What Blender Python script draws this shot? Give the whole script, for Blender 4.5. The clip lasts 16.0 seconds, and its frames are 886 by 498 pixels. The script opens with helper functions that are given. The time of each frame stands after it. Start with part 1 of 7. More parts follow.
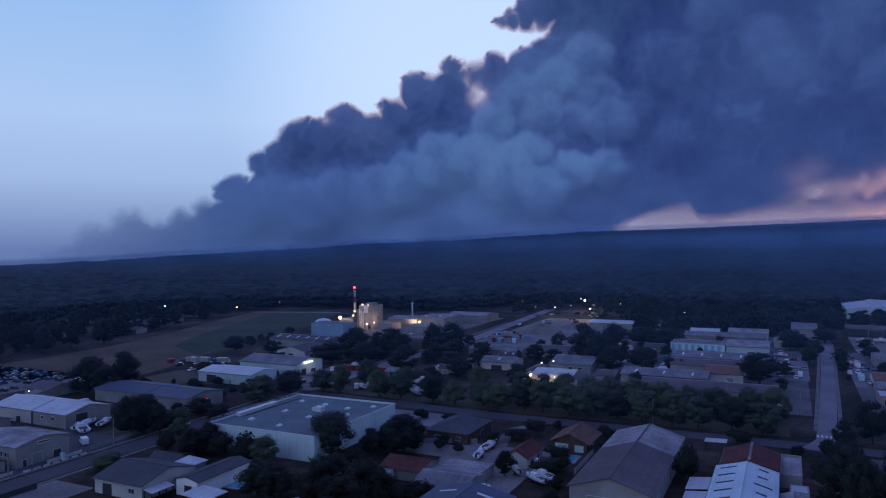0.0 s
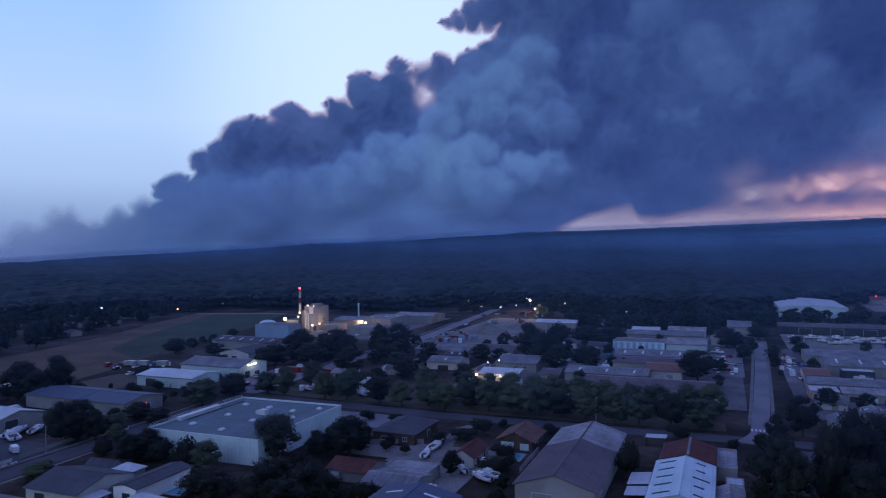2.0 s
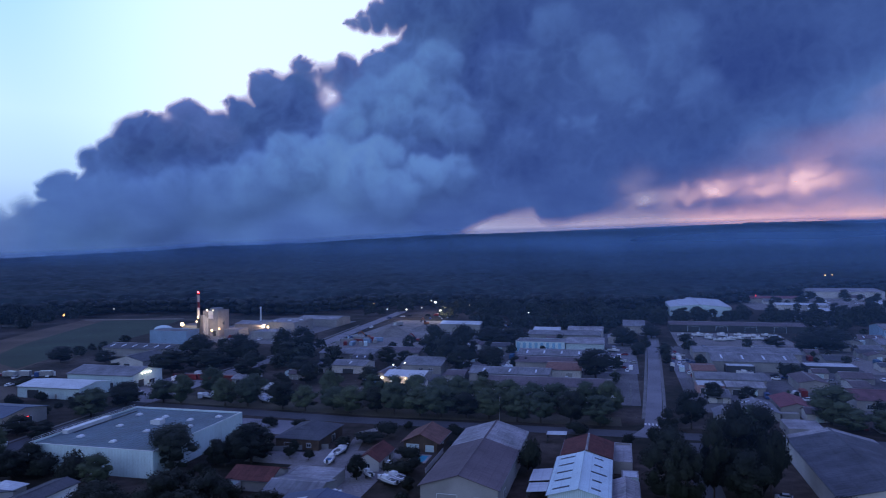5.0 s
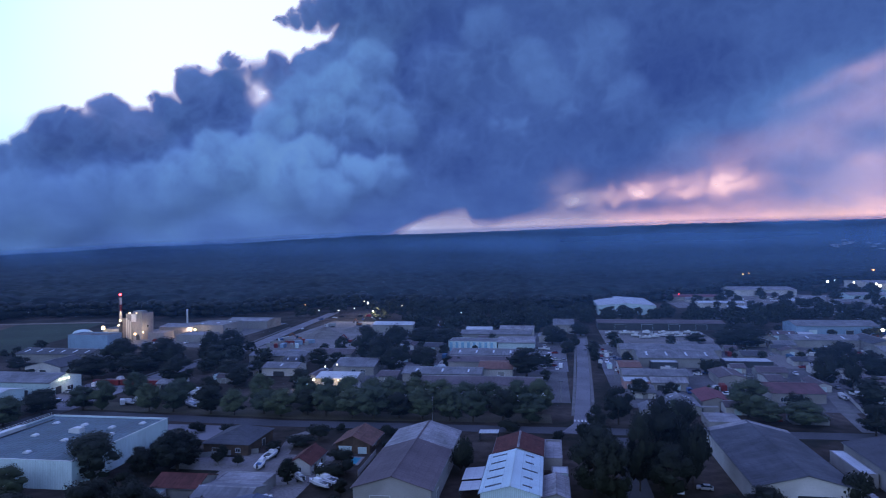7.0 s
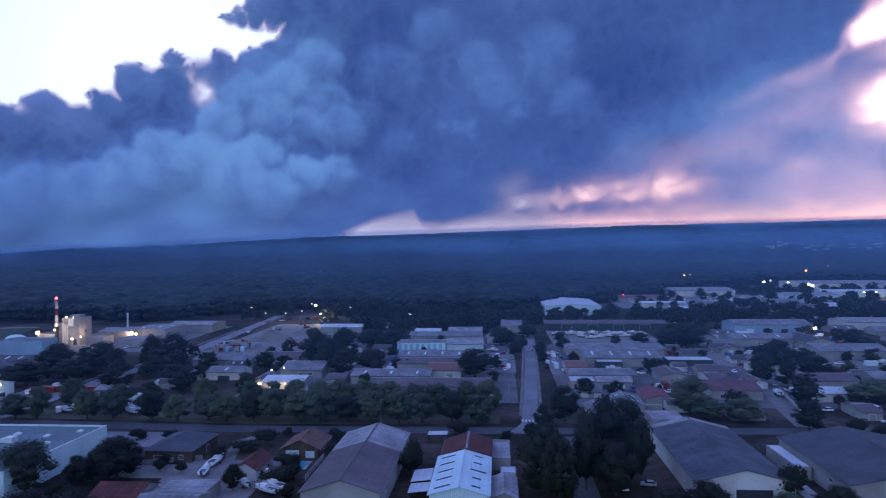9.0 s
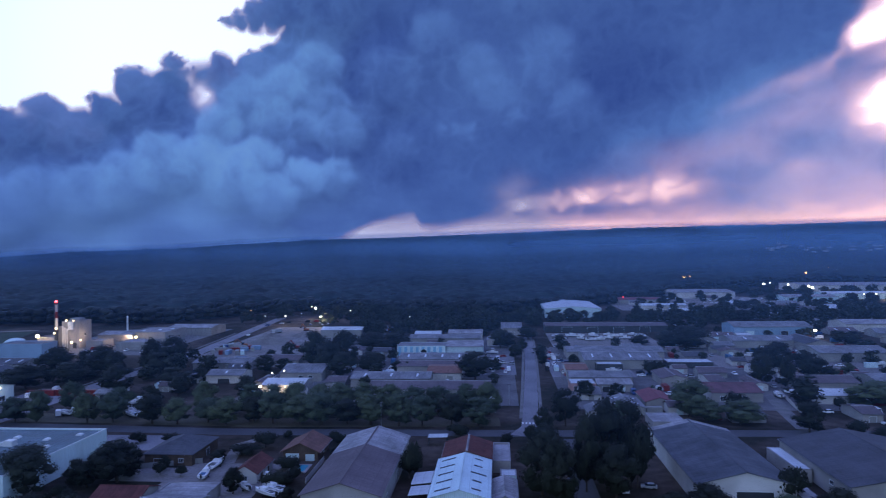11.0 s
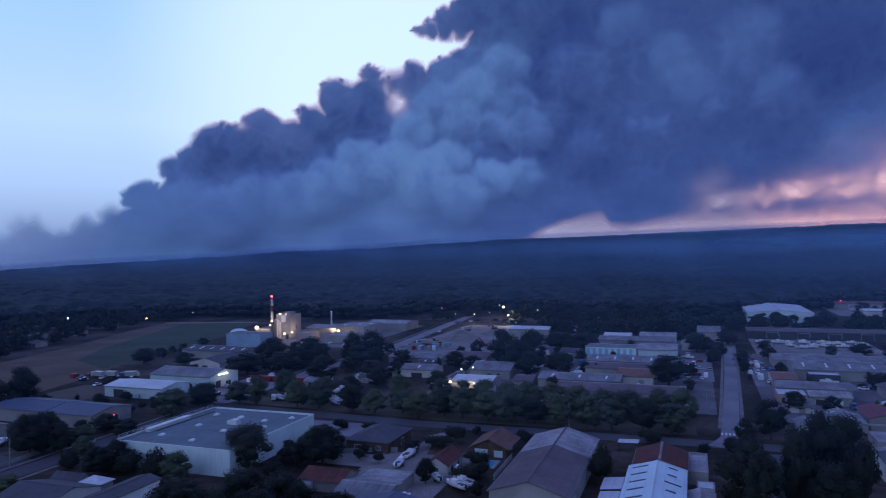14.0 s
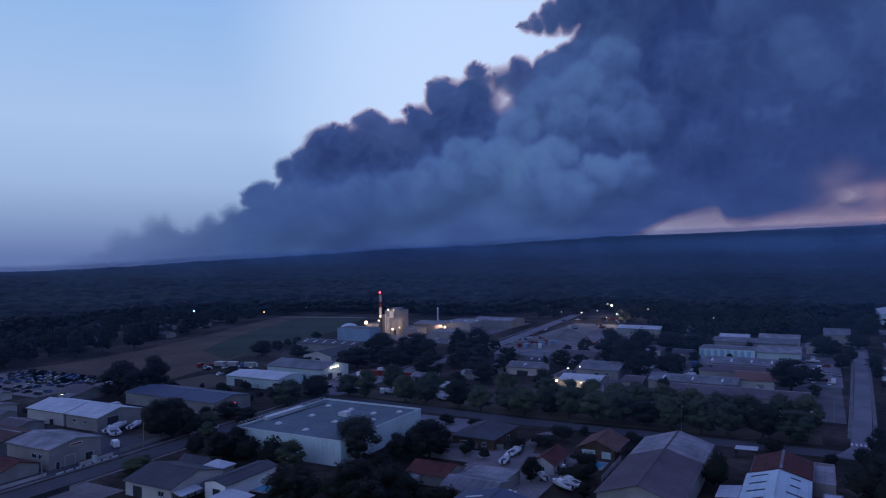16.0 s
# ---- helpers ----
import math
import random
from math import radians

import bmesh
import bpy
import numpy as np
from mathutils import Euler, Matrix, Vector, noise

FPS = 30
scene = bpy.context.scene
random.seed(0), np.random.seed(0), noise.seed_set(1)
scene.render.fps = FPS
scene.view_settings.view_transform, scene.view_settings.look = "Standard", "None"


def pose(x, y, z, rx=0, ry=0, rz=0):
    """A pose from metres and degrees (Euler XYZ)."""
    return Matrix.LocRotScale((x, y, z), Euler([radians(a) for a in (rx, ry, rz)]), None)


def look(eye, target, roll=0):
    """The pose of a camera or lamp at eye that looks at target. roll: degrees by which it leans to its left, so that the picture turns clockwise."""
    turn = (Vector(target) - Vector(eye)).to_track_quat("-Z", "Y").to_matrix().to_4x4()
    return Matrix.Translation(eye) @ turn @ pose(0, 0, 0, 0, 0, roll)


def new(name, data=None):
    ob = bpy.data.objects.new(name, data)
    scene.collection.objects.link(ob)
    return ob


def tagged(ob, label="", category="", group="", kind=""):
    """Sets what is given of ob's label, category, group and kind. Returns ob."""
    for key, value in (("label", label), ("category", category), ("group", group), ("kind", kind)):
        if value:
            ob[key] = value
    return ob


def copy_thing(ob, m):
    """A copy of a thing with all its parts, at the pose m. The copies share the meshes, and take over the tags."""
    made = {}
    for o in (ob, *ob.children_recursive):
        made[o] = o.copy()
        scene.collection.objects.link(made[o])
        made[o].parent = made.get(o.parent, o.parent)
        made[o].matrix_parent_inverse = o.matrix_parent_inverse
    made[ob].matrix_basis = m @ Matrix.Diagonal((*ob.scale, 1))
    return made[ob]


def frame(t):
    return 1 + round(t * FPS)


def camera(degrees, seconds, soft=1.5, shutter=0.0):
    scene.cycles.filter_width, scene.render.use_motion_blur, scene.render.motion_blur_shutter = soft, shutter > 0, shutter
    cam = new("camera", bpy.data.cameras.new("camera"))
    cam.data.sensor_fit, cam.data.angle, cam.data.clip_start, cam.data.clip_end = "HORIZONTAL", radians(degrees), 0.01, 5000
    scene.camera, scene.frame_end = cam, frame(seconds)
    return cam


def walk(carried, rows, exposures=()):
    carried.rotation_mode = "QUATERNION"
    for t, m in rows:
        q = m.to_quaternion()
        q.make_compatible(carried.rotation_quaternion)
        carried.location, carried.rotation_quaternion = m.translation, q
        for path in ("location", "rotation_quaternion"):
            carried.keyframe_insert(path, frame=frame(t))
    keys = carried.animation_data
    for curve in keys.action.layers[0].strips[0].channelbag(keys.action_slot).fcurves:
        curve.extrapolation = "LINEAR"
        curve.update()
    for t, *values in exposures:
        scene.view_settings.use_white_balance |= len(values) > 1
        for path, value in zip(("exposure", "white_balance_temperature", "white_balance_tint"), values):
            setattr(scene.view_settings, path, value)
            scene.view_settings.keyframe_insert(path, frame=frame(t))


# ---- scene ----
# ---------------------------------------------------------------- camera
cam = camera(63.84, 16.0, soft=1.1, shutter=0.5)
EYE_Z = 65.0


def hover(yaw, pitch, roll):
    return pose(0, 0, EYE_Z, 90 + pitch, roll, yaw)


walk(cam, [
    (0, hover(-1.13, -0.29, 0.55)),
    (0.5, hover(-1.77, -0.28, 0.53)),
    (1, hover(-2.77, -0.30, 0.48)),
    (1.5, hover(-4.18, -0.29, 0.51)),
    (2, hover(-5.43, -0.30, 0.51)),
    (2.5, hover(-6.65, -0.30, 0.49)),
    (3, hover(-7.90, -0.30, 0.45)),
    (3.5, hover(-9.16, -0.28, 0.45)),
    (4, hover(-10.44, -0.26, 0.43)),
    (4.2, hover(-10.94, -0.24, 0.43)),
    (6.3, hover(-16.56, -0.19, 0.52)),
    (6.5, hover(-17.09, -0.21, 0.51)),
    (7, hover(-18.44, -0.18, 0.51)),
    (7.5, hover(-19.81, -0.16, 0.55)),
    (8, hover(-21.02, -0.14, 0.53)),
    (8.5, hover(-21.80, -0.12, 0.53)),
    (9, hover(-22.57, -0.08, 0.53)),
    (9.2, hover(-23.76, -0.08, 0.52)),
    (10.1, hover(-24.50, 0.03, 0.60)),
    (11.3, hover(-21.25, 0.15, 0.64)),
    (11.5, hover(-20.24, 0.15, 0.64)),
    (12, hover(-17.84, 0.20, 0.65)),
    (12.5, hover(-15.42, 0.24, 0.69)),
    (13, hover(-11.98, 0.25, 0.68)),
    (13.5, hover(-9.12, 0.27, 0.71)),
    (14, hover(-7.59, 0.26, 0.72)),
    (14.5, hover(-5.34, 0.25, 0.72)),
    (15, hover(-2.99, 0.23, 0.70)),
    (15.5, hover(-0.69, 0.18, 0.66)),
    (16, hover(0.91, 0.14, 0.69)),
], exposures=[
    (0.0, 0.06, 5250, 15), (1.0, 0.15, 5250, 15), (2.0, 0.25, 5250, 15), (3.0, 0.34, 5200, 15), (4.0, 0.46, 5200, 14), (6.5, 0.82, 5200, 9), (7.5, 0.89, 5200, 8), (9.0, 0.91, 5200, 8),
    (11.5, 0.86, 5200, 8), (12.5, 0.78, 5200, 9), (13.5, 0.52, 5200, 14), (14.5, 0.25, 5250, 15), (15.5, 0.02, 5250, 15), (16.0, -0.04, 5250, 15),
])

# ---------------------------------------------------------------- light
GRID = radians(-27)     # the estate's streets are turned by this


def ramp(nt, stops):
    node = nt.nodes.new("ShaderNodeValToRGB")
    el = node.color_ramp.elements
    while len(el) < len(stops):
        el.new(0.5)
    for e, (p, c) in zip(el, stops):
        e.position, e.color = p, (*c, 1)
    return node


def math_node(nt, op, a, b=None, clamp=False):
    n = nt.nodes.new("ShaderNodeMath")
    n.operation, n.use_clamp = op, clamp
    for i, v in enumerate((a, b)):
        if v is None:
            continue
        if isinstance(v, (int, float)):
            n.inputs[i].default_value = v
        else:
            nt.links.new(v, n.inputs[i])
    return n.outputs[0]


def mix_color(nt, kind, fac, a, b):
    n = nt.nodes.new("ShaderNodeMix")
    n.data_type, n.blend_type = "RGBA", kind
    for sock, v in ((n.inputs[0], fac), (n.inputs[6], a), (n.inputs[7], b)):
        if isinstance(v, (int, float)):
            sock.default_value = v
        elif isinstance(v, tuple):
            sock.default_value = (*v, 1)
        else:
            nt.links.new(v, sock)
    return n.outputs[2]


def toward(az, el):
    a, e = radians(az), radians(el)
    return Vector((math.sin(a) * math.cos(e), math.cos(a) * math.cos(e), math.sin(e)))


world = bpy.data.worlds.new("dusk_sky")
scene.world = world
world.use_nodes = True
wn = world.node_tree
wn.nodes.clear()
w_out = wn.nodes.new("ShaderNodeOutputWorld")
w_bg = wn.nodes.new("ShaderNodeBackground")
wn.links.new(w_bg.outputs[0], w_out.inputs[0])
sky = wn.nodes.new("ShaderNodeTexSky")
sky.sky_type, sky.sun_disc = "NISHITA", False
sky.sun_elevation, sky.sun_rotation = radians(2.0), radians(54)
w_co = wn.nodes.new("ShaderNodeTexCoord")
w_sep = wn.nodes.new("ShaderNodeSeparateXYZ")
wn.links.new(w_co.outputs["Generated"], w_sep.inputs[0])
height = ramp(wn, [(0.0, (0.155, 0.205, 0.36)), (0.03, (0.225, 0.295, 0.45)), (0.09, (0.40, 0.48, 0.61)), (0.17, (0.49, 0.58, 0.685)), (0.30, (0.385, 0.525, 0.675)), (0.55, (0.28, 0.33, 0.70)), (1.0, (0.228, 0.245, 0.655))])
wn.links.new(w_sep.outputs["Z"], height.inputs[0])


def glow_toward(az, el, inner, outer):
    d = wn.nodes.new("ShaderNodeVectorMath")
    d.operation = "DOT_PRODUCT"
    wn.links.new(w_co.outputs["Generated"], d.inputs[0])
    d.inputs[1].default_value = toward(az, el)
    m = wn.nodes.new("ShaderNodeMapRange")
    m.interpolation_type = "SMOOTHSTEP"
    wn.links.new(d.outputs["Value"], m.inputs["Value"])
    m.inputs["From Min"].default_value, m.inputs["From Max"].default_value = math.cos(radians(outer)), math.cos(radians(inner))
    return m.outputs["Result"]


# the east, behind the camera, is already dark; the west glows
east = wn.nodes.new("ShaderNodeMapRange")
wn.links.new(w_sep.outputs["Y"], east.inputs["Value"])
for key, v in (("From Min", -0.5), ("From Max", 0.55), ("To Min", 0.62), ("To Max", 1.0)):
    east.inputs[key].default_value = v
tone = mix_color(wn, "MULTIPLY", 1.0, height.outputs[0], (1, 1, 1))
dim = wn.nodes.new("ShaderNodeVectorMath")
dim.operation = "SCALE"
wn.links.new(tone, dim.inputs[0])
wn.links.new(east.outputs[0], dim.inputs["Scale"])
col = mix_color(wn, "MIX", math_node(wn, "MULTIPLY", glow_toward(4, 16, 2, 22), 0.8), dim.outputs[0], (0.74, 0.795, 0.83))
col = mix_color(wn, "MIX", math_node(wn, "MULTIPLY", glow_toward(38, 4, 6, 34), 0.85), col, (0.25, 0.265, 0.405))
col = mix_color(wn, "MIX", math_node(wn, "MULTIPLY", glow_toward(55, 11, 2, 13), 0.95), col, (1.25, 0.95, 0.88))
col = mix_color(wn, "MIX", math_node(wn, "MULTIPLY", glow_toward(38, 5, 1, 9), 0.8), col, (0.95, 0.66, 0.63))
nis = mix_color(wn, "MULTIPLY", 1.0, sky.outputs[0], (0.5, 0.7, 1.0))
both = mix_color(wn, "ADD", 0.05, col, nis)
wn.links.new(both, w_bg.inputs[0])
w_bg.inputs[1].default_value = 0.9

# added wide lamp behind the camera, standing in for dusk sky glow on the smoke
dusk_fill = new("dusk_fill", bpy.data.lights.new("dusk_fill", "SUN"))
dusk_fill.data.energy, dusk_fill.data.angle, dusk_fill.data.color = 0.38, radians(50), (0.80, 0.84, 1.0)
dusk_fill.matrix_world = look(toward(-138, 26) * 100, (0, 0, 0))

# ---------------------------------------------------------------- materials
MATS = {}


def material(name, base, rough=0.8, metal=0.0, stain=0.35, grain=0.15, big=0.12, fine=4.0, bump=0.15, ribs=None, rib_gap=1.0, vary=0.0, tint=None, spec=0.14):
    """Procedural surface: two scales of wear, fine relief, and ribs of sheet metal or tiles along x or y."""
    if name in MATS:
        return MATS[name]
    m = bpy.data.materials.new(name)
    m.use_nodes = True
    nt = m.node_tree
    bs = nt.nodes["Principled BSDF"]
    co = nt.nodes.new("ShaderNodeTexCoord")
    big_n, fine_n = nt.nodes.new("ShaderNodeTexNoise"), nt.nodes.new("ShaderNodeTexNoise")
    for n, s, d in ((big_n, big, 5), (fine_n, fine, 3)):
        n.inputs["Scale"].default_value, n.inputs["Detail"].default_value = s, d
        nt.links.new(co.outputs["Object"], n.inputs["Vector"])
    dark = tuple(c * (1 - stain) for c in base)
    lite = tuple(min(1, c * (1 + 0.5 * stain)) for c in (tint or base))
    r1 = ramp(nt, [(0.30, dark), (0.72, lite)])
    nt.links.new(big_n.outputs[0], r1.inputs[0])
    r2 = ramp(nt, [(0.3, (1 - grain,) * 3), (0.7, (1 + grain,) * 3)])
    nt.links.new(fine_n.outputs[0], r2.inputs[0])
    c = mix_color(nt, "MULTIPLY", 1.0, r1.outputs[0], r2.outputs[0])
    if vary:
        info = nt.nodes.new("ShaderNodeObjectInfo")
        v = math_node(nt, "MULTIPLY_ADD", info.outputs["Random"], 2 * vary)
        v.node.inputs[2].default_value = 1 - vary
        sc = nt.nodes.new("ShaderNodeVectorMath")
        sc.operation = "SCALE"
        nt.links.new(c, sc.inputs[0])
        nt.links.new(v, sc.inputs["Scale"])
        c = sc.outputs[0]
    h = fine_n.outputs[0]
    if ribs:
        wv = nt.nodes.new("ShaderNodeTexWave")
        wv.wave_type, wv.bands_direction, wv.wave_profile = "BANDS", ribs, "SIN"
        wv.inputs["Scale"].default_value = 0.314159 / rib_gap
        wv.inputs["Distortion"].default_value = 0.15
        nt.links.new(co.outputs["Object"], wv.inputs["Vector"])
        rr = ramp(nt, [(0.0, (0.8, 0.8, 0.8)), (0.35, (1, 1, 1))])
        nt.links.new(wv.outputs["Fac"], rr.inputs[0])
        c = mix_color(nt, "MULTIPLY", 1.0, c, rr.outputs[0])
        # rain streaks down the sheets, and the laps between rows of sheets
        stretch = nt.nodes.new("ShaderNodeMapping")
        stretch.inputs["Scale"].default_value = (0.12, 1.5, 0.3) if ribs == "Y" else (1.5, 1.5, 0.15)
        nt.links.new(co.outputs["Object"], stretch.inputs["Vector"])
        run_n = nt.nodes.new("ShaderNodeTexNoise")
        run_n.inputs["Scale"].default_value, run_n.inputs["Detail"].default_value = 1.0, 4
        nt.links.new(stretch.outputs[0], run_n.inputs["Vector"])
        rs_ = ramp(nt, [(0.32, (0.72, 0.72, 0.73)), (0.52, (1, 1, 1)), (0.72, (1.16, 1.16, 1.15))])
        nt.links.new(run_n.outputs[0], rs_.inputs[0])
        c = mix_color(nt, "MULTIPLY", stain * 2 if stain < 0.5 else 1.0, c, rs_.outputs[0])
        if ribs == "Y":
            lap = nt.nodes.new("ShaderNodeTexWave")
            lap.wave_type, lap.bands_direction, lap.wave_profile = "BANDS", "X", "SAW"
            lap.inputs["Scale"].default_value, lap.inputs["Distortion"].default_value = 0.314159 / 2.3, 0.4
            nt.links.new(co.outputs["Object"], lap.inputs["Vector"])
            rl = ramp(nt, [(0.0, (0.78, 0.78, 0.79)), (0.10, (1, 1, 1)), (1.0, (1.05, 1.05, 1.05))])
            nt.links.new(lap.outputs["Fac"], rl.inputs[0])
            c = mix_color(nt, "MULTIPLY", 1.0, c, rl.outputs[0])
        h = math_node(nt, "ADD", math_node(nt, "MULTIPLY", wv.outputs["Fac"], 0.7), math_node(nt, "MULTIPLY", fine_n.outputs[0], 0.3))
    nt.links.new(c, bs.inputs["Base Color"])
    bp = nt.nodes.new("ShaderNodeBump")
    bp.inputs["Strength"].default_value, bp.inputs["Distance"].default_value = bump, 0.1
    nt.links.new(h, bp.inputs["Height"])
    nt.links.new(bp.outputs[0], bs.inputs["Normal"])
    ro = nt.nodes.new("ShaderNodeMapRange")
    nt.links.new(big_n.outputs[0], ro.inputs["Value"])
    ro.inputs["To Min"].default_value, ro.inputs["To Max"].default_value = max(0.05, rough - 0.12), min(1, rough + 0.12)
    nt.links.new(ro.outputs[0], bs.inputs["Roughness"])
    bs.inputs["Metallic"].default_value = metal
    bs.inputs["Specular IOR Level"].default_value = spec
    MATS[name] = m
    return m


def glowing(name, color, strength):
    if name not in MATS:
        m = bpy.data.materials.new(name)
        m.use_nodes = True
        bs = m.node_tree.nodes["Principled BSDF"]
        bs.inputs["Base Color"].default_value = (*color, 1)
        bs.inputs["Emission Color"].default_value = (*color, 1)
        bs.inputs["Emission Strength"].default_value = strength
        MATS[name] = m
    return MATS[name]


def leaves(name, base, spread=0.22, crown=True):
    """Foliage: colour changes from leaf clump to leaf clump and from tree to tree."""
    if name not in MATS:
        m = bpy.data.materials.new(name)
        m.use_nodes = True
        nt = m.node_tree
        bs = nt.nodes["Principled BSDF"]
        geo, info = nt.nodes.new("ShaderNodeNewGeometry"), nt.nodes.new("ShaderNodeObjectInfo")
        r = ramp(nt, [(0.0, tuple(c * (1 - spread) for c in base)), (0.6, base), (1.0, (base[0] * 1.3, base[1] * 1.28, base[2] * 1.1))])
        nt.links.new(geo.outputs["Random Per Island"], r.inputs[0])
        r2 = ramp(nt, [(0.0, (0.7, 0.75, 0.8)), (1.0, (1.25, 1.2, 1.0))])
        nt.links.new(info.outputs["Random"], r2.inputs[0])
        nt.links.new(mix_color(nt, "MULTIPLY", 1.0, r.outputs[0], r2.outputs[0]), bs.inputs["Base Color"])
        if crown:
            # leaves lie over one another, so that a crown shades as a rounded whole with some scatter
            co, turn_n, mixn = nt.nodes.new("ShaderNodeTexCoord"), nt.nodes.new("ShaderNodeVectorTransform"), nt.nodes.new("ShaderNodeMix")
            off = nt.nodes.new("ShaderNodeVectorMath")
            off.operation = "SUBTRACT"
            off.inputs[1].default_value = (0, 0, 0.42)
            nt.links.new(co.outputs["Object"], off.inputs[0])
            turn_n.vector_type, turn_n.convert_from, turn_n.convert_to = "NORMAL", "OBJECT", "WORLD"
            nt.links.new(off.outputs[0], turn_n.inputs[0])
            mixn.data_type = "VECTOR"
            mixn.inputs[0].default_value = 0.6
            nt.links.new(geo.outputs["Normal"], mixn.inputs[4])
            nt.links.new(turn_n.outputs[0], mixn.inputs[5])
            nt.links.new(mixn.outputs[1], bs.inputs["Normal"])
        bs.inputs["Roughness"].default_value = 0.75
        bs.inputs["Specular IOR Level"].default_value = 0.2
        MATS[name] = m
    return MATS[name]


WHITE_SHEET = material("white_sheet_wall", (0.51, 0.62, 0.655), 0.55, 0.0, 0.16, 0.06, 0.08, 3, 0.25, "X", 0.5)
WHITE_WALL = material("white_render_wall", (0.43, 0.42, 0.42), 0.85, 0, 0.25, 0.1)
CREAM_WALL = material("cream_render_wall", (0.26, 0.25, 0.252), 0.85, 0, 0.28, 0.1)
GREY_WALL = material("grey_block_wall", (0.24, 0.24, 0.245), 0.9, 0, 0.3, 0.12)
BLUE_WALL = material("blue_sheet_wall", (0.24, 0.33, 0.46), 0.55, 0.1, 0.2, 0.08, 0.1, 3, 0.25, "X", 0.6)
WOOD_WALL = material("dark_timber_wall", (0.09, 0.065, 0.05), 0.8, 0, 0.4, 0.2, 0.4, 6, 0.3, "X", 0.3)
WHITE_ROOF = material("pale_sheet_roof", (0.48, 0.51, 0.54), 0.55, 0.1, 0.22, 0.08, 0.1, 3, 0.3, "Y", 0.6)
BRIGHT_ROOF = material("bright_white_sheet_roof", (0.49, 0.60, 0.625), 0.5, 0.05, 0.15, 0.06, 0.1, 3, 0.3, "Y", 0.6)
GREY_ROOF = material("grey_fibre_cement_roof", (0.185, 0.187, 0.205), 0.85, 0, 0.4, 0.15, 0.15, 2.5, 0.4, "Y", 0.5)
LIGHT_ROOF = material("weathered_light_roof", (0.27, 0.265, 0.28), 0.8, 0, 0.45, 0.18, 0.18, 2.0, 0.4, "Y", 0.5)
BROWN_ROOF = material("mauve_brown_sheet_roof", (0.120, 0.099, 0.110), 0.8, 0, 0.3, 0.12, 0.1, 2.5, 0.35, "Y", 0.5)
SLATE_ROOF = material("dark_slate_roof", (0.072, 0.074, 0.088), 0.75, 0, 0.3, 0.15, 0.15, 3, 0.4, "Y", 0.45)
BLUE_ROOF = material("blue_sheet_roof", (0.075, 0.09, 0.14), 0.6, 0.1, 0.22, 0.08, 0.08, 2.5, 0.3, "Y", 0.7)
RED_ROOF = material("red_clay_tile_roof", (0.100, 0.040, 0.036), 0.85, 0, 0.35, 0.2, 0.3, 4, 0.5, "Y", 0.35)
PINK_ROOF = material("faded_red_sheet_roof", (0.16, 0.062, 0.075), 0.7, 0, 0.25, 0.1, 0.2, 3, 0.3, "Y", 0.5)
MEMBRANE = material("grey_roof_membrane", (0.13, 0.175, 0.20), 0.7, 0, 0.28, 0.14, 0.12, 1.5, 0.35, "X", 1.3)
tile_nt = MEMBRANE.node_tree       # square felt sheets with dark laps
tile = tile_nt.nodes.new("ShaderNodeTexBrick")
tile.offset, tile.squash = 0.0, 1.0
for key, v in (("Scale", 1.0), ("Mortar Size", 0.10), ("Brick Width", 1.7), ("Row Height", 1.7)):
    tile.inputs[key].default_value = v
tile.inputs["Color1"].default_value, tile.inputs["Color2"].default_value, tile.inputs["Mortar"].default_value = (1, 1, 1, 1), (0.88, 0.88, 0.88, 1), (0.5, 0.5, 0.5, 1)
tile_nt.links.new(next(n for n in tile_nt.nodes if n.type == "TEX_COORD").outputs["Object"], tile.inputs["Vector"])
tile_bs = tile_nt.nodes["Principled BSDF"]
tile_nt.links.new(mix_color(tile_nt, "MULTIPLY", 1.0, tile_bs.inputs["Base Color"].links[0].from_socket, tile.outputs["Color"]), tile_bs.inputs["Base Color"])
TRIM = material("pale_metal_trim", (0.55, 0.57, 0.60), 0.45, 0.3, 0.2, 0.05)
GUTTER = material("zinc_gutter", (0.16, 0.165, 0.18), 0.5, 0.4, 0.25, 0.05)
DARK_METAL = material("dark_painted_metal", (0.05, 0.055, 0.065), 0.5, 0.3, 0.3, 0.1)
GLASS_DARK = material("window_glass", (0.02, 0.03, 0.045), 0.12, 0, 0.3, 0.05, spec=0.8)
SKYLIGHT = material("translucent_roof_panel", (0.55, 0.58, 0.62), 0.35, 0, 0.2, 0.08)
DARK_STRIP = material("dark_roof_light", (0.03, 0.035, 0.05), 0.4, 0, 0.2, 0.08)
ASPHALT = material("asphalt", (0.072, 0.073, 0.082), 0.9, 0, 0.3, 0.2, 0.06, 2.0, 0.2)
ASPHALT_PALE = material("worn_asphalt", (0.175, 0.172, 0.19), 0.9, 0, 0.3, 0.2, 0.06, 2.0, 0.2)
CONCRETE = material("pale_concrete", (0.15, 0.147, 0.145), 0.9, 0, 0.3, 0.12, 0.2, 3)
GRAVEL = material("pale_gravel", (0.18, 0.17, 0.165), 0.95, 0, 0.35, 0.25, 0.06, 1.2, 0.4)
PAINT_LINE = material("road_marking_paint", (0.6, 0.6, 0.58), 0.7, 0, 0.3, 0.1, 1.0)
BARK = material("bark", (0.06, 0.048, 0.038), 0.95, 0, 0.4, 0.25, 1.0, 8, 0.6)
LEAF_DARK = leaves("pine_needles", (0.018, 0.024, 0.020))
LEAF_MID = leaves("broad_leaves", (0.0125, 0.0165, 0.012))
LEAF_LIGHT = leaves("light_leaves", (0.050, 0.066, 0.042))
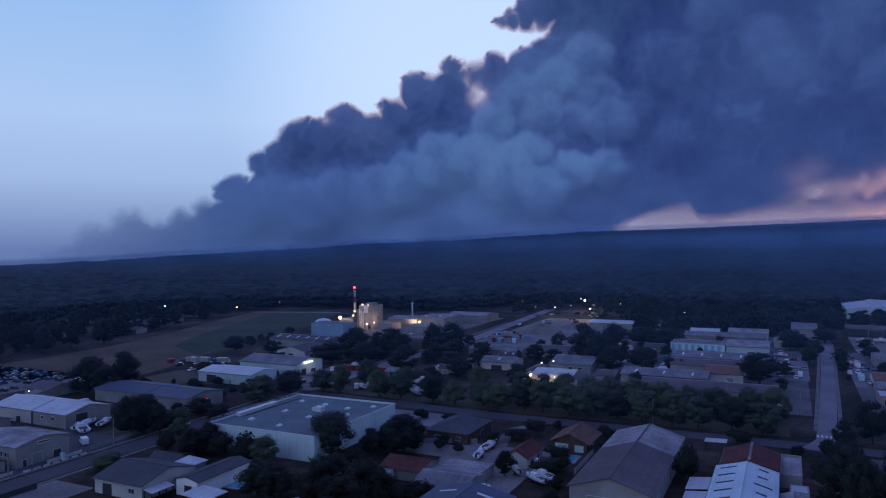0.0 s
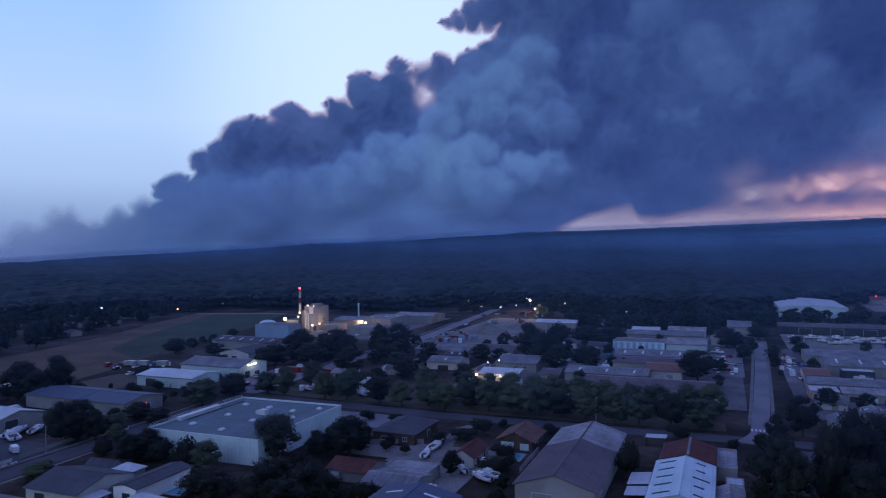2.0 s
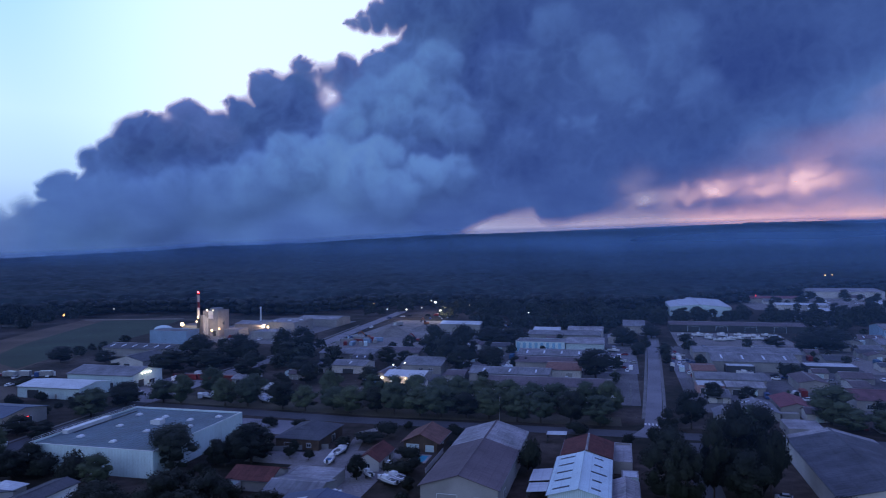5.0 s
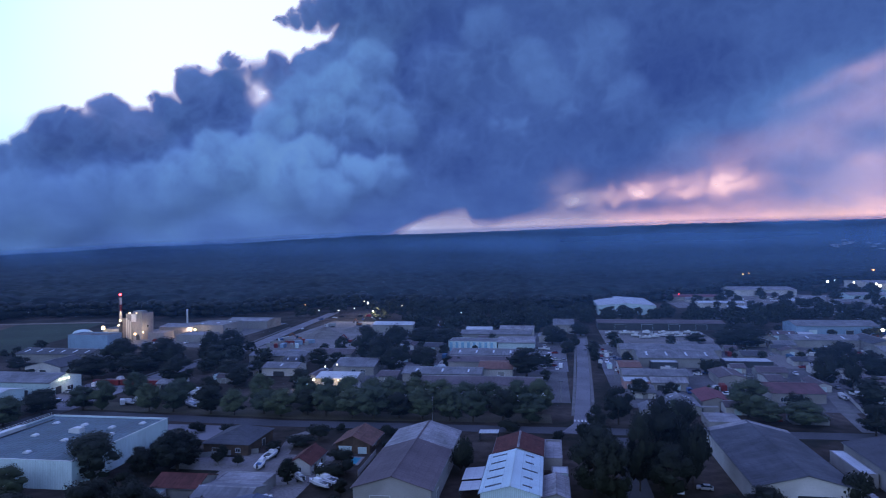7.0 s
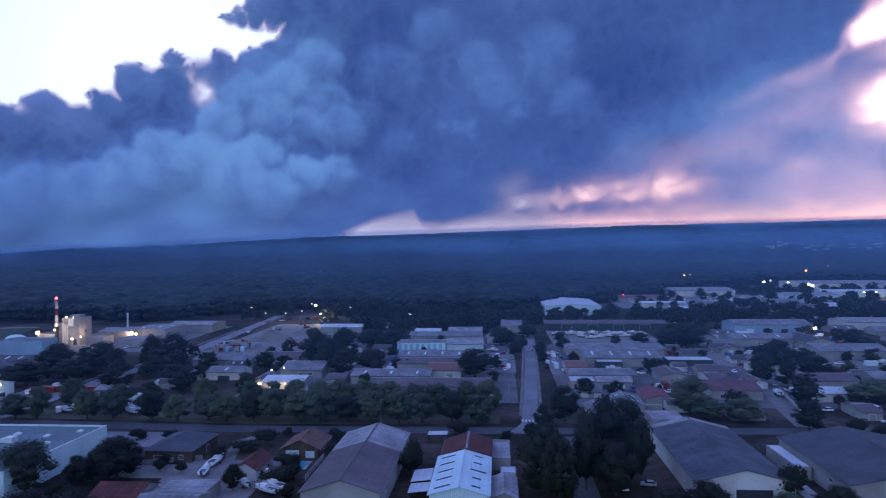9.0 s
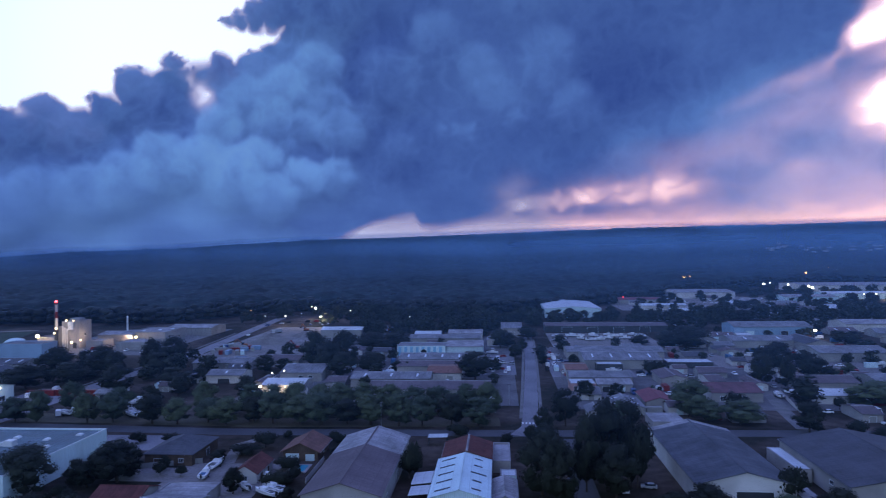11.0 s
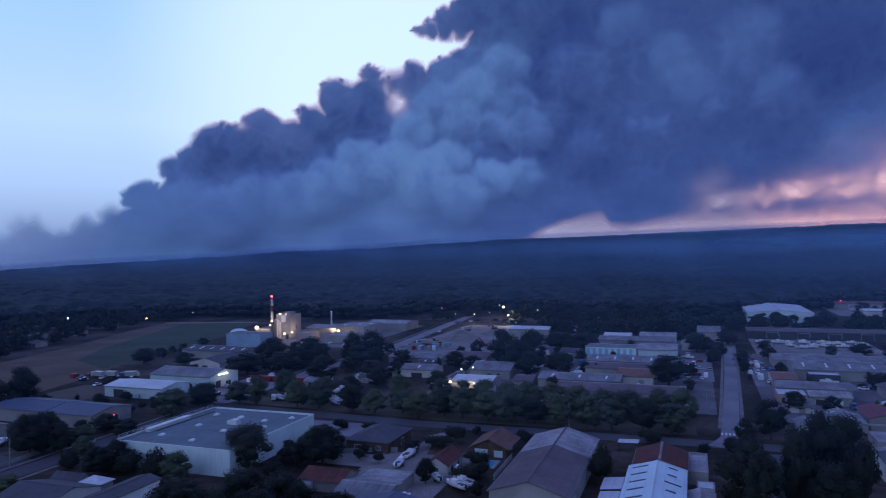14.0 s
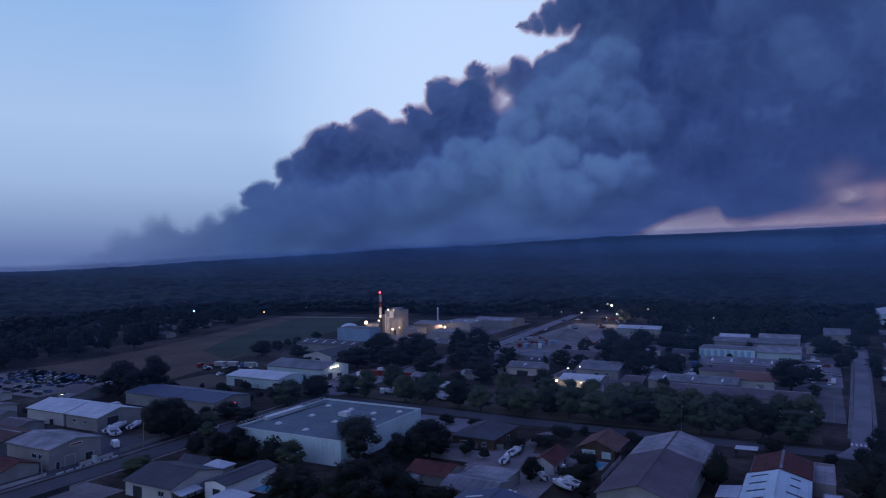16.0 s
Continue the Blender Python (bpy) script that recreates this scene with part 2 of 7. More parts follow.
BOAT_WHITE = material("white_boat_hull", (0.60, 0.61, 0.64), 0.3, 0, 0.1, 0.04)
TARP_BLUE = material("blue_tarpaulin", (0.05, 0.11, 0.22), 0.6, 0, 0.3, 0.1, 0.5)
RED_PAINT = material("red_paint", (0.14, 0.02, 0.022), 0.45, 0, 0.3, 0.1)
ORANGE_PAINT = material("orange_machine_paint", (0.24, 0.09, 0.035), 0.5, 0, 0.3, 0.1)
POOL = material("pool_water", (0.08, 0.32, 0.42), 0.08, 0, 0.15, 0.05, spec=0.8)
RUBBER = material("tyre_rubber", (0.02, 0.02, 0.02), 0.8)
SAND_HEAP = material("aggregate_heap", (0.16, 0.15, 0.14), 0.95, 0, 0.3, 0.2, 0.2, 2, 0.4)

# ---------------------------------------------------------------- mesh helpers
def at(p, q, z=0.0):
    """Estate coordinates (p across, q along the streets) to the world."""
    c, s = math.cos(GRID), math.sin(GRID)
    return Vector((p * c - q * s, p * s + q * c, z))


def spot(p, q, z=0.0, turn=0.0):
    return Matrix.Translation(at(p, q, z)) @ Matrix.Rotation(GRID + radians(turn), 4, "Z")


def mesh_from(name, verts, faces, mat, smooth=False):
    me = bpy.data.meshes.new(name)
    me.from_pydata(verts, [], faces)
    me.materials.append(mat)
    if smooth:
        me.polygons.foreach_set("use_smooth", [True] * len(me.polygons))
    me.update()
    return me


def lattice(x, y, seed):
    """Smooth value noise on arrays, 0 to 1."""
    table = np.random.RandomState(seed).rand(256, 256)
    xi, yi = np.floor(x).astype(int), np.floor(y).astype(int)
    fx, fy = x - xi, y - yi
    fx, fy = fx * fx * (3 - 2 * fx), fy * fy * (3 - 2 * fy)
    a, b = table[xi % 256, yi % 256], table[(xi + 1) % 256, yi % 256]
    c, d = table[xi % 256, (yi + 1) % 256], table[(xi + 1) % 256, (yi + 1) % 256]
    return (a * (1 - fx) + b * fx) * (1 - fy) + (c * (1 - fx) + d * fx) * fy


def fbm(x, y, seed, octaves=4):
    total, amp = 0, 0.5
    for k in range(octaves):
        total, amp, x, y = total + amp * lattice(x, y, seed + k), amp * 0.5, x * 2.03 + 7.1, y * 2.03 + 3.7
    return total


def step(x, lo, hi):
    f = np.clip((x - lo) / (hi - lo), 0, 1)
    return f * f * (3 - 2 * f)


def grid_mesh(name, X, Y, Z, mat, smooth=True, attrs=(), keep=None):
    rows, cols = X.shape
    me = bpy.data.meshes.new(name)
    idx = np.arange(rows * cols).reshape(rows, cols)
    quads = np.stack([idx[:-1, :-1], idx[:-1, 1:], idx[1:, 1:], idx[1:, :-1]], -1).reshape(-1, 4)
    if keep is not None:
        k = keep.ravel()
        quads = quads[k[quads].any(1)]
    me.vertices.add(rows * cols)
    me.vertices.foreach_set("co", np.stack([X, Y, Z], -1).astype(np.float32).ravel())
    me.loops.add(quads.size)
    me.loops.foreach_set("vertex_index", quads.astype(np.int32).ravel())
    me.polygons.add(len(quads))
    me.polygons.foreach_set("loop_start", np.arange(0, quads.size, 4, dtype=np.int32))
    me.polygons.foreach_set("use_smooth", np.full(len(quads), smooth))
    me.materials.append(mat)
    me.update(calc_edges=True)
    for key, values in attrs:
        me.attributes.new(key, "FLOAT", "POINT").data.foreach_set("value", values.astype(np.float32).ravel())
    return me


# ---------------------------------------------------------------- ground to the horizon
HILL_AZ = (-180, -60, -31, -25, -19, -11.7, -5, 2, 6.4, 14.6, 23.4, 32.5, 41, 49, 55, 80, 180)
HILL_EL = (-0.9, -1.0, -1.14, -0.94, -0.61, -0.28, 0.1, 0.3, 0.59, 0.92, 1.14, 1.42, 1.52, 1.55, 1.6, 1.4, -0.9)
FAR = 4300.0


def land_height(az, r):
    """Flat estate, then a slow rise to the wooded ridge that makes the skyline."""
    rim = EYE_Z + np.tan(np.radians(np.interp(az, HILL_AZ, HILL_EL))) * FAR - 13
    lift = step(r, 1100, FAR) ** 1.35
    roll = (fbm(np.radians(az) * r / 420, r / 300 + 0 * az, 11) - 0.5) * 34 * step(r, 1500, 3200) * (1 - step(r, 3700, 4250))
    return rim * lift + roll


def ground_material():
    m = bpy.data.materials.new("estate_ground")
    m.use_nodes = True
    nt = m.node_tree
    bs = nt.nodes["Principled BSDF"]
    co = nt.nodes.new("ShaderNodeTexCoord")
    n1, n2, n3 = (nt.nodes.new("ShaderNodeTexNoise") for _ in range(3))
    for n, s, d in ((n1, 0.025, 6), (n2, 0.25, 5), (n3, 2.5, 3)):
        n.inputs["Scale"].default_value, n.inputs["Detail"].default_value = s, d
        nt.links.new(co.outputs["Object"], n.inputs["Vector"])
    r1 = ramp(nt, [(0.40, (0.019, 0.019, 0.014)), (0.50, (0.036, 0.030, 0.024)), (0.62, (0.068, 0.056, 0.048))])
    nt.links.new(n1.outputs[0], r1.inputs[0])
    r2 = ramp(nt, [(0.3, (0.6, 0.62, 0.6)), (0.7, (1.35, 1.3, 1.3))])
    nt.links.new(n2.outputs[0], r2.inputs[0])
    c = mix_color(nt, "MULTIPLY", 1.0, r1.outputs[0], r2.outputs[0])
    r3 = ramp(nt, [(0.3, (0.8, 0.8, 0.8)), (0.7, (1.2, 1.2, 1.2))])
    nt.links.new(n3.outputs[0], r3.inputs[0])
    nt.links.new(mix_color(nt, "MULTIPLY", 1.0, c, r3.outputs[0]), bs.inputs["Base Color"])
    bs.inputs["Roughness"].default_value = 0.95
    bs.inputs["Specular IOR Level"].default_value = 0.08
    bp = nt.nodes.new("ShaderNodeBump")
    bp.inputs["Strength"].default_value = 0.4
    nt.links.new(n3.outputs[0], bp.inputs["Height"])
    nt.links.new(bp.outputs[0], bs.inputs["Normal"])
    return m


g_az = np.linspace(-180, 180, 361)
g_r = np.concatenate([[0.5], np.linspace(40, 1000, 25), np.geomspace(1060, 4700, 45)])
AZ, RR = np.meshgrid(g_az, g_r)
ground = new("ground", grid_mesh("ground", RR * np.sin(np.radians(AZ)), RR * np.cos(np.radians(AZ)), land_height(AZ, RR), ground_material()))
tagged(ground, "dark dry grass and bare earth reaching the wooded ridge", "ground", kind="structure")


# ---------------------------------------------------------------- the forest
def forest_edge(az):
    """Distance at which the closed woods begin."""
    return np.interp(az, (-60, -34, -28, -20, -12, -7, 0, 6, 10, 16, 22, 28, 34, 38, 42, 46, 50, 56, 66),
                     (560, 650, 720, 790, 790, 760, 700, 740, 790, 760, 700, 720, 800, 930, 1090, 1230, 1340, 1450, 1500))


def canopy_material():
    m = bpy.data.materials.new("forest_canopy")
    m.use_nodes = True
    nt = m.node_tree
    bs = nt.nodes["Principled BSDF"]
    co = nt.nodes.new("ShaderNodeTexCoord")
    n1, n2 = nt.nodes.new("ShaderNodeTexNoise"), nt.nodes.new("ShaderNodeTexNoise")
    for n, s in ((n1, 0.004), (n2, 0.06)):
        n.inputs["Scale"].default_value, n.inputs["Detail"].default_value = s, 6
        nt.links.new(co.outputs["Object"], n.inputs["Vector"])
    r1 = ramp(nt, [(0.35, (0.008, 0.0125, 0.0135)), (0.65, (0.015, 0.0215, 0.0205))])
    nt.links.new(n1.outputs[0], r1.inputs[0])
    r2 = ramp(nt, [(0.36, (0.35, 0.35, 0.38)), (0.64, (1.75, 1.75, 1.65))])
    nt.links.new(n2.outputs[0], r2.inputs[0])
    nt.links.new(mix_color(nt, "MULTIPLY", 1.0, r1.outputs[0], r2.outputs[0]), bs.inputs["Base Color"])
    bs.inputs["Roughness"].default_value = 0.9
    bs.inputs["Specular IOR Level"].default_value = 0.1
    return m


c_az = np.linspace(-52, 74, 760)
c_r = np.geomspace(560, 4450, 230)
AZ, RR = np.meshgrid(c_az, c_r)
wx, wy = RR * np.sin(np.radians(AZ)), RR * np.cos(np.radians(AZ))
crowns = fbm(wx / 15, wy / 15, 31, 3) * 13 + fbm(wx / 90, wy / 90, 41, 3) * 9
inside = step(RR, forest_edge(AZ) + 10, forest_edge(AZ) + 60) * (1 - step(RR, 4330, 4450))
top = land_height(AZ, RR) + (1.0 + crowns) * inside + 6.5 * inside - 1.5
forest = new("forest_canopy", grid_mesh("forest_canopy", wx, wy, top, canopy_material(), keep=inside > 0.02))
tagged(forest, "dark pine forest running unbroken to the horizon", "forest", kind="stuff")


def crown_cloud(name, centres, sizes, mat, seed, squash=0.6):
    """Many crowns in one mesh: each a rough ball of twelve corners, pushed about."""
    rs = np.random.RandomState(seed)
    bm = bmesh.new()
    bmesh.ops.create_icosphere(bm, subdivisions=2, radius=1)
    base = np.array([v.co[:] for v in bm.verts])
    tri = np.array([[v.index for v in f.verts] for f in bm.faces])
    bm.free()
    n = len(centres)
    jit = 1 + (rs.rand(n, len(base), 1) - 0.5) * 0.5
    V = base[None] * jit * np.array(sizes)[:, None, None] * np.array([1, 1, squash]) + np.array(centres)[:, None, :]
    Fc = (tri[None] + (np.arange(n) * len(base))[:, None, None]).reshape(-1, 3)
    me = bpy.data.meshes.new(name)
    me.vertices.add(n * len(base))
    me.vertices.foreach_set("co", V.astype(np.float32).ravel())
    me.loops.add(Fc.size)
    me.loops.foreach_set("vertex_index", Fc.astype(np.int32).ravel())
    me.polygons.add(len(Fc))
    me.polygons.foreach_set("loop_start", np.arange(0, Fc.size, 3, dtype=np.int32))
    me.polygons.foreach_set("use_smooth", [True] * len(Fc))
    me.materials.append(mat)
    me.update(calc_edges=True)
    return me


def forest_crowns():
    rs = np.random.RandomState(5)
    centres, sizes = [], []
    for _ in range(2300):
        az = rs.uniform(-38, 64)
        e = float(forest_edge(az))
        r = e + 520 * rs.rand() ** 2
        h = rs.uniform(8, 13)
        s = rs.uniform(2.6, 5.6)
        z = float(land_height(np.array(az), np.array(r)))
        centres.append((r * math.sin(radians(az)), r * math.cos(radians(az)), z + h))
        sizes.append(s)
        if r < e + 60:
            centres.append((r * math.sin(radians(az)), r * math.cos(radians(az)), z + h * 0.45))
            sizes.append(s * 1.1)
    return crown_cloud("forest_crowns", centres, sizes, leaves("forest_leaves", (0.0125, 0.0155, 0.014), 0.4, False), 6)


tagged(new("forest_crowns", forest_crowns()), "tops of pines at the dark forest edge", "forest", kind="stuff")


# ---------------------------------------------------------------- the smoke
SMOKE = {}


def smoke_material(name="wildfire_smoke", red=(1.0, 0.60, 0.56), curve=0.6, tone=None):
    """Smoke: thin parts let the reddened sky through, thick parts scatter the dusk light; sooty smoke is darker, and
    billow shading is put into the colour.
    """
    if name in SMOKE:
        return SMOKE[name]
    m = bpy.data.materials.new(name)
    m.use_nodes = True
    nt = m.node_tree
    nt.nodes.clear()
    out = nt.nodes.new("ShaderNodeOutputMaterial")
    mixs, tr, df = nt.nodes.new("ShaderNodeMixShader"), nt.nodes.new("ShaderNodeBsdfTransparent"), nt.nodes.new("ShaderNodeBsdfDiffuse")
    dens, soot_shade = nt.nodes.new("ShaderNodeAttribute"), nt.nodes.new("ShaderNodeAttribute")
    dens.attribute_name, soot_shade.attribute_name = "smoke_cover", "smoke_soot_shade"
    co = nt.nodes.new("ShaderNodeTexCoord")
    n1 = nt.nodes.new("ShaderNodeTexNoise")
    n1.inputs["Scale"].default_value, n1.inputs["Detail"].default_value, n1.inputs["Roughness"].default_value = 0.006, 6, 0.5
    nt.links.new(co.outputs["Object"], n1.inputs["Vector"])
    wob = math_node(nt, "MULTIPLY", math_node(nt, "SUBTRACT", n1.outputs[0], 0.5), 0.16)
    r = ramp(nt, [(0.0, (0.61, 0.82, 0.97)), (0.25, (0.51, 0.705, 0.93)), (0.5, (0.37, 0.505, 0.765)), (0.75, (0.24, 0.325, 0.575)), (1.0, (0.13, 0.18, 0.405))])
    nt.links.new(math_node(nt, "ADD", soot_shade.outputs["Fac"], wob), r.inputs[0])
    # red light from behind the smoke is painted into its base colour
    warm = nt.nodes.new("ShaderNodeAttribute")
    warm.attribute_name = "smoke_backlight"
    ruddy = mix_color(nt, "MULTIPLY", 1.0, r.outputs[0], (1.18, 0.98, 0.97))
    nt.links.new(mix_color(nt, "MIX", warm.outputs["Fac"], r.outputs[0], ruddy), df.inputs[0])
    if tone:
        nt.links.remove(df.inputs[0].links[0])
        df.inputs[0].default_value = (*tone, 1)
    ember = nt.nodes.new("ShaderNodeAttribute")
    ember.attribute_name = "smoke_ember"
    bp = nt.nodes.new("ShaderNodeBump")
    bp.inputs["Strength"].default_value, bp.inputs["Distance"].default_value = 0.12, 40.0
    nt.links.new(n1.outputs[0], bp.inputs["Height"])
    nt.links.new(bp.outputs[0], df.inputs["Normal"])
    redden = math_node(nt, "MULTIPLY", math_node(nt, "POWER", dens.outputs["Fac"], curve), ember.outputs["Fac"])
    nt.links.new(mix_color(nt, "MIX", redden, (1.0, 1.0, 1.0), red), tr.inputs[0])
    nt.links.new(dens.outputs["Fac"], mixs.inputs[0])
    nt.links.new(tr.outputs[0], mixs.inputs[1])
    nt.links.new(df.outputs[0], mixs.inputs[2])
    nt.links.new(mixs.outputs[0], out.inputs[0])
    SMOKE[name] = m
    return m


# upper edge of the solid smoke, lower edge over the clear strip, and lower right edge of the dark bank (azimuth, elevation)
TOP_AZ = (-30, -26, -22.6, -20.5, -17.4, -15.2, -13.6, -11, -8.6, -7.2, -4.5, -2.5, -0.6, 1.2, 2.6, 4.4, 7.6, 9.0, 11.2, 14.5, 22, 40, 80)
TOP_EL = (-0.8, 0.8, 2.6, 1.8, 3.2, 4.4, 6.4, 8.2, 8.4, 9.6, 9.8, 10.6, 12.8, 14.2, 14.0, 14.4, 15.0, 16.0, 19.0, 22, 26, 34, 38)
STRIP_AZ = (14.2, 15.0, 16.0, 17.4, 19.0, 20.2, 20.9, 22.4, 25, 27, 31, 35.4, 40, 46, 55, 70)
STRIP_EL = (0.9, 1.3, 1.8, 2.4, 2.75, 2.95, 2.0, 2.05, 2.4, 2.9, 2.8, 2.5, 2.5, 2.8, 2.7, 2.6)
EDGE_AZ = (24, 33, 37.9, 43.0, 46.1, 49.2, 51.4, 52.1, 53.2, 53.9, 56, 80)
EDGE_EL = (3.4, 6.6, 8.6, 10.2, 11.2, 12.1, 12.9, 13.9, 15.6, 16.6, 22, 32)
# billows: azimuth, elevation, radius in degrees, sooty tone with painted shade, red backlight
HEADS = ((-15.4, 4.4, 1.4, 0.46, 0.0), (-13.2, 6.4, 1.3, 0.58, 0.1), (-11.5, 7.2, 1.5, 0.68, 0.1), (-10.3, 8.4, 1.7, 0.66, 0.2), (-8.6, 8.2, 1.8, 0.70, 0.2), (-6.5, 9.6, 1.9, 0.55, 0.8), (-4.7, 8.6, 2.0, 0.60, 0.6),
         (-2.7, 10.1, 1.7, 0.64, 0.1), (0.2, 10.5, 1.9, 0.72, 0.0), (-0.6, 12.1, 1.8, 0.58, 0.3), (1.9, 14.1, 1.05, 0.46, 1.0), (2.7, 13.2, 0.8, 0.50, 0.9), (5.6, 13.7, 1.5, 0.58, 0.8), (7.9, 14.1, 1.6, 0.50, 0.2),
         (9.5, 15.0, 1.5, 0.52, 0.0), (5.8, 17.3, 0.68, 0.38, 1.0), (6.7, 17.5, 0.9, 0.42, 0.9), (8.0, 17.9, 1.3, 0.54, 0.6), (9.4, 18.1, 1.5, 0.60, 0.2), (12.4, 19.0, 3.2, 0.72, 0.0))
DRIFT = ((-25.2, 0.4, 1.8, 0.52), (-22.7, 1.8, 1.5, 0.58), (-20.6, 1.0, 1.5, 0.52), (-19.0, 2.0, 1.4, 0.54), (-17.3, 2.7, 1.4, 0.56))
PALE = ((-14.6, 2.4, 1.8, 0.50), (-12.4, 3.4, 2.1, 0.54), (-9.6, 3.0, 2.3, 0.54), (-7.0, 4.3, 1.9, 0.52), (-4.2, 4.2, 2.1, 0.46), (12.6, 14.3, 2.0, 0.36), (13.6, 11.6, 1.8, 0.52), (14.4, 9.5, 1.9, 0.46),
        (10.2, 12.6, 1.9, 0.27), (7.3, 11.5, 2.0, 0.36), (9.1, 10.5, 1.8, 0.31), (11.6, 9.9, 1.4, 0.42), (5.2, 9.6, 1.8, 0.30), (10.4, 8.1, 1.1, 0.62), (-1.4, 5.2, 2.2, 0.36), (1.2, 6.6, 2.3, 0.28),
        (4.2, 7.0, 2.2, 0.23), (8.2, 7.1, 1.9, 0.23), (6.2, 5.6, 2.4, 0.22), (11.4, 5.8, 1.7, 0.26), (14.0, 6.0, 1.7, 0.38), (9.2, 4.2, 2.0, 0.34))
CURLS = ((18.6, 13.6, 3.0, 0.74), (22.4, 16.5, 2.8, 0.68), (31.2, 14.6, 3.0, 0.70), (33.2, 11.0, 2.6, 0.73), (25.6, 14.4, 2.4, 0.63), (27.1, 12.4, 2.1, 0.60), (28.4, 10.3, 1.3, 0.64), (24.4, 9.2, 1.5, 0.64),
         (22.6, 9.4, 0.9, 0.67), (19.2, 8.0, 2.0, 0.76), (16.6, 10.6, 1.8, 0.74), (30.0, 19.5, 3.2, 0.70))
# the tone between the billows, sooty and painted shade: azimuth, elevation, tone
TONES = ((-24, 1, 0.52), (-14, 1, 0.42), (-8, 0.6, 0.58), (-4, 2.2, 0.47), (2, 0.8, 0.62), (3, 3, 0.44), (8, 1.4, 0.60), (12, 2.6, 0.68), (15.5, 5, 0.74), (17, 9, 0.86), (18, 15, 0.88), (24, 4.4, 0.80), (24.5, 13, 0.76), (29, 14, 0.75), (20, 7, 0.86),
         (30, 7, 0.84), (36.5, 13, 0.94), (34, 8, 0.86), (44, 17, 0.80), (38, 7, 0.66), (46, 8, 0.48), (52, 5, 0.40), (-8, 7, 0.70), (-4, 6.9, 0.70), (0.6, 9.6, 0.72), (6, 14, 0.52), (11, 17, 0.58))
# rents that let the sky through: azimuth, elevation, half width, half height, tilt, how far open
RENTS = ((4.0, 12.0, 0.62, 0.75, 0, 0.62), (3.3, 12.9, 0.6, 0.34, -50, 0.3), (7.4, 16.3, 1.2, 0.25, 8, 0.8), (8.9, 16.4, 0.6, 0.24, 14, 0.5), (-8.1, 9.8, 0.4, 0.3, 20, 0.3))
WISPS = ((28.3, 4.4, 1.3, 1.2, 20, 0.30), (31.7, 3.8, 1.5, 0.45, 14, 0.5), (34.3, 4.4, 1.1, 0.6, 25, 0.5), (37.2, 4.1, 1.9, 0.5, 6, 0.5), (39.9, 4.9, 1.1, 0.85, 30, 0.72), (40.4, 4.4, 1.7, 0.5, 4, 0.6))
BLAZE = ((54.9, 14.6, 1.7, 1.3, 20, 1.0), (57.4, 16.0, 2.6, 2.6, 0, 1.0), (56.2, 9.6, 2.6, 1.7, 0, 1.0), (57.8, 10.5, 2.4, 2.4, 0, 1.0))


def blur(a, n):
    """Box blur over 2n+1 cells, both ways, twice."""
    for _ in range(2):
        for axis in (0, 1):
            c = np.cumsum(np.pad(a, [(n + 1, n) if k == axis else (0, 0) for k in (0, 1)], mode="edge"), axis=axis)
            a = (np.take(c, np.arange(2 * n + 1, c.shape[axis]), axis) - np.take(c, np.arange(0, c.shape[axis] - 2 * n - 1), axis)) / (2 * n + 1)
    return a


def lobes(a, e, rows, torn=0.0):
    """How far a set of tilted oval rents is open at each place."""
    most = np.zeros(a.shape)
    for ca, ce, ra, re, tilt, much in rows:
        c, s = math.cos(radians(tilt)), math.sin(radians(tilt))
        u, v = ((a - ca) * c + (e - ce) * s) / ra, ((e - ce) * c - (a - ca) * s) / re
        most = np.maximum(most, much * np.exp(-(u * u + v * v) * 0.9 + torn))
    return np.clip(most, 0, 1)


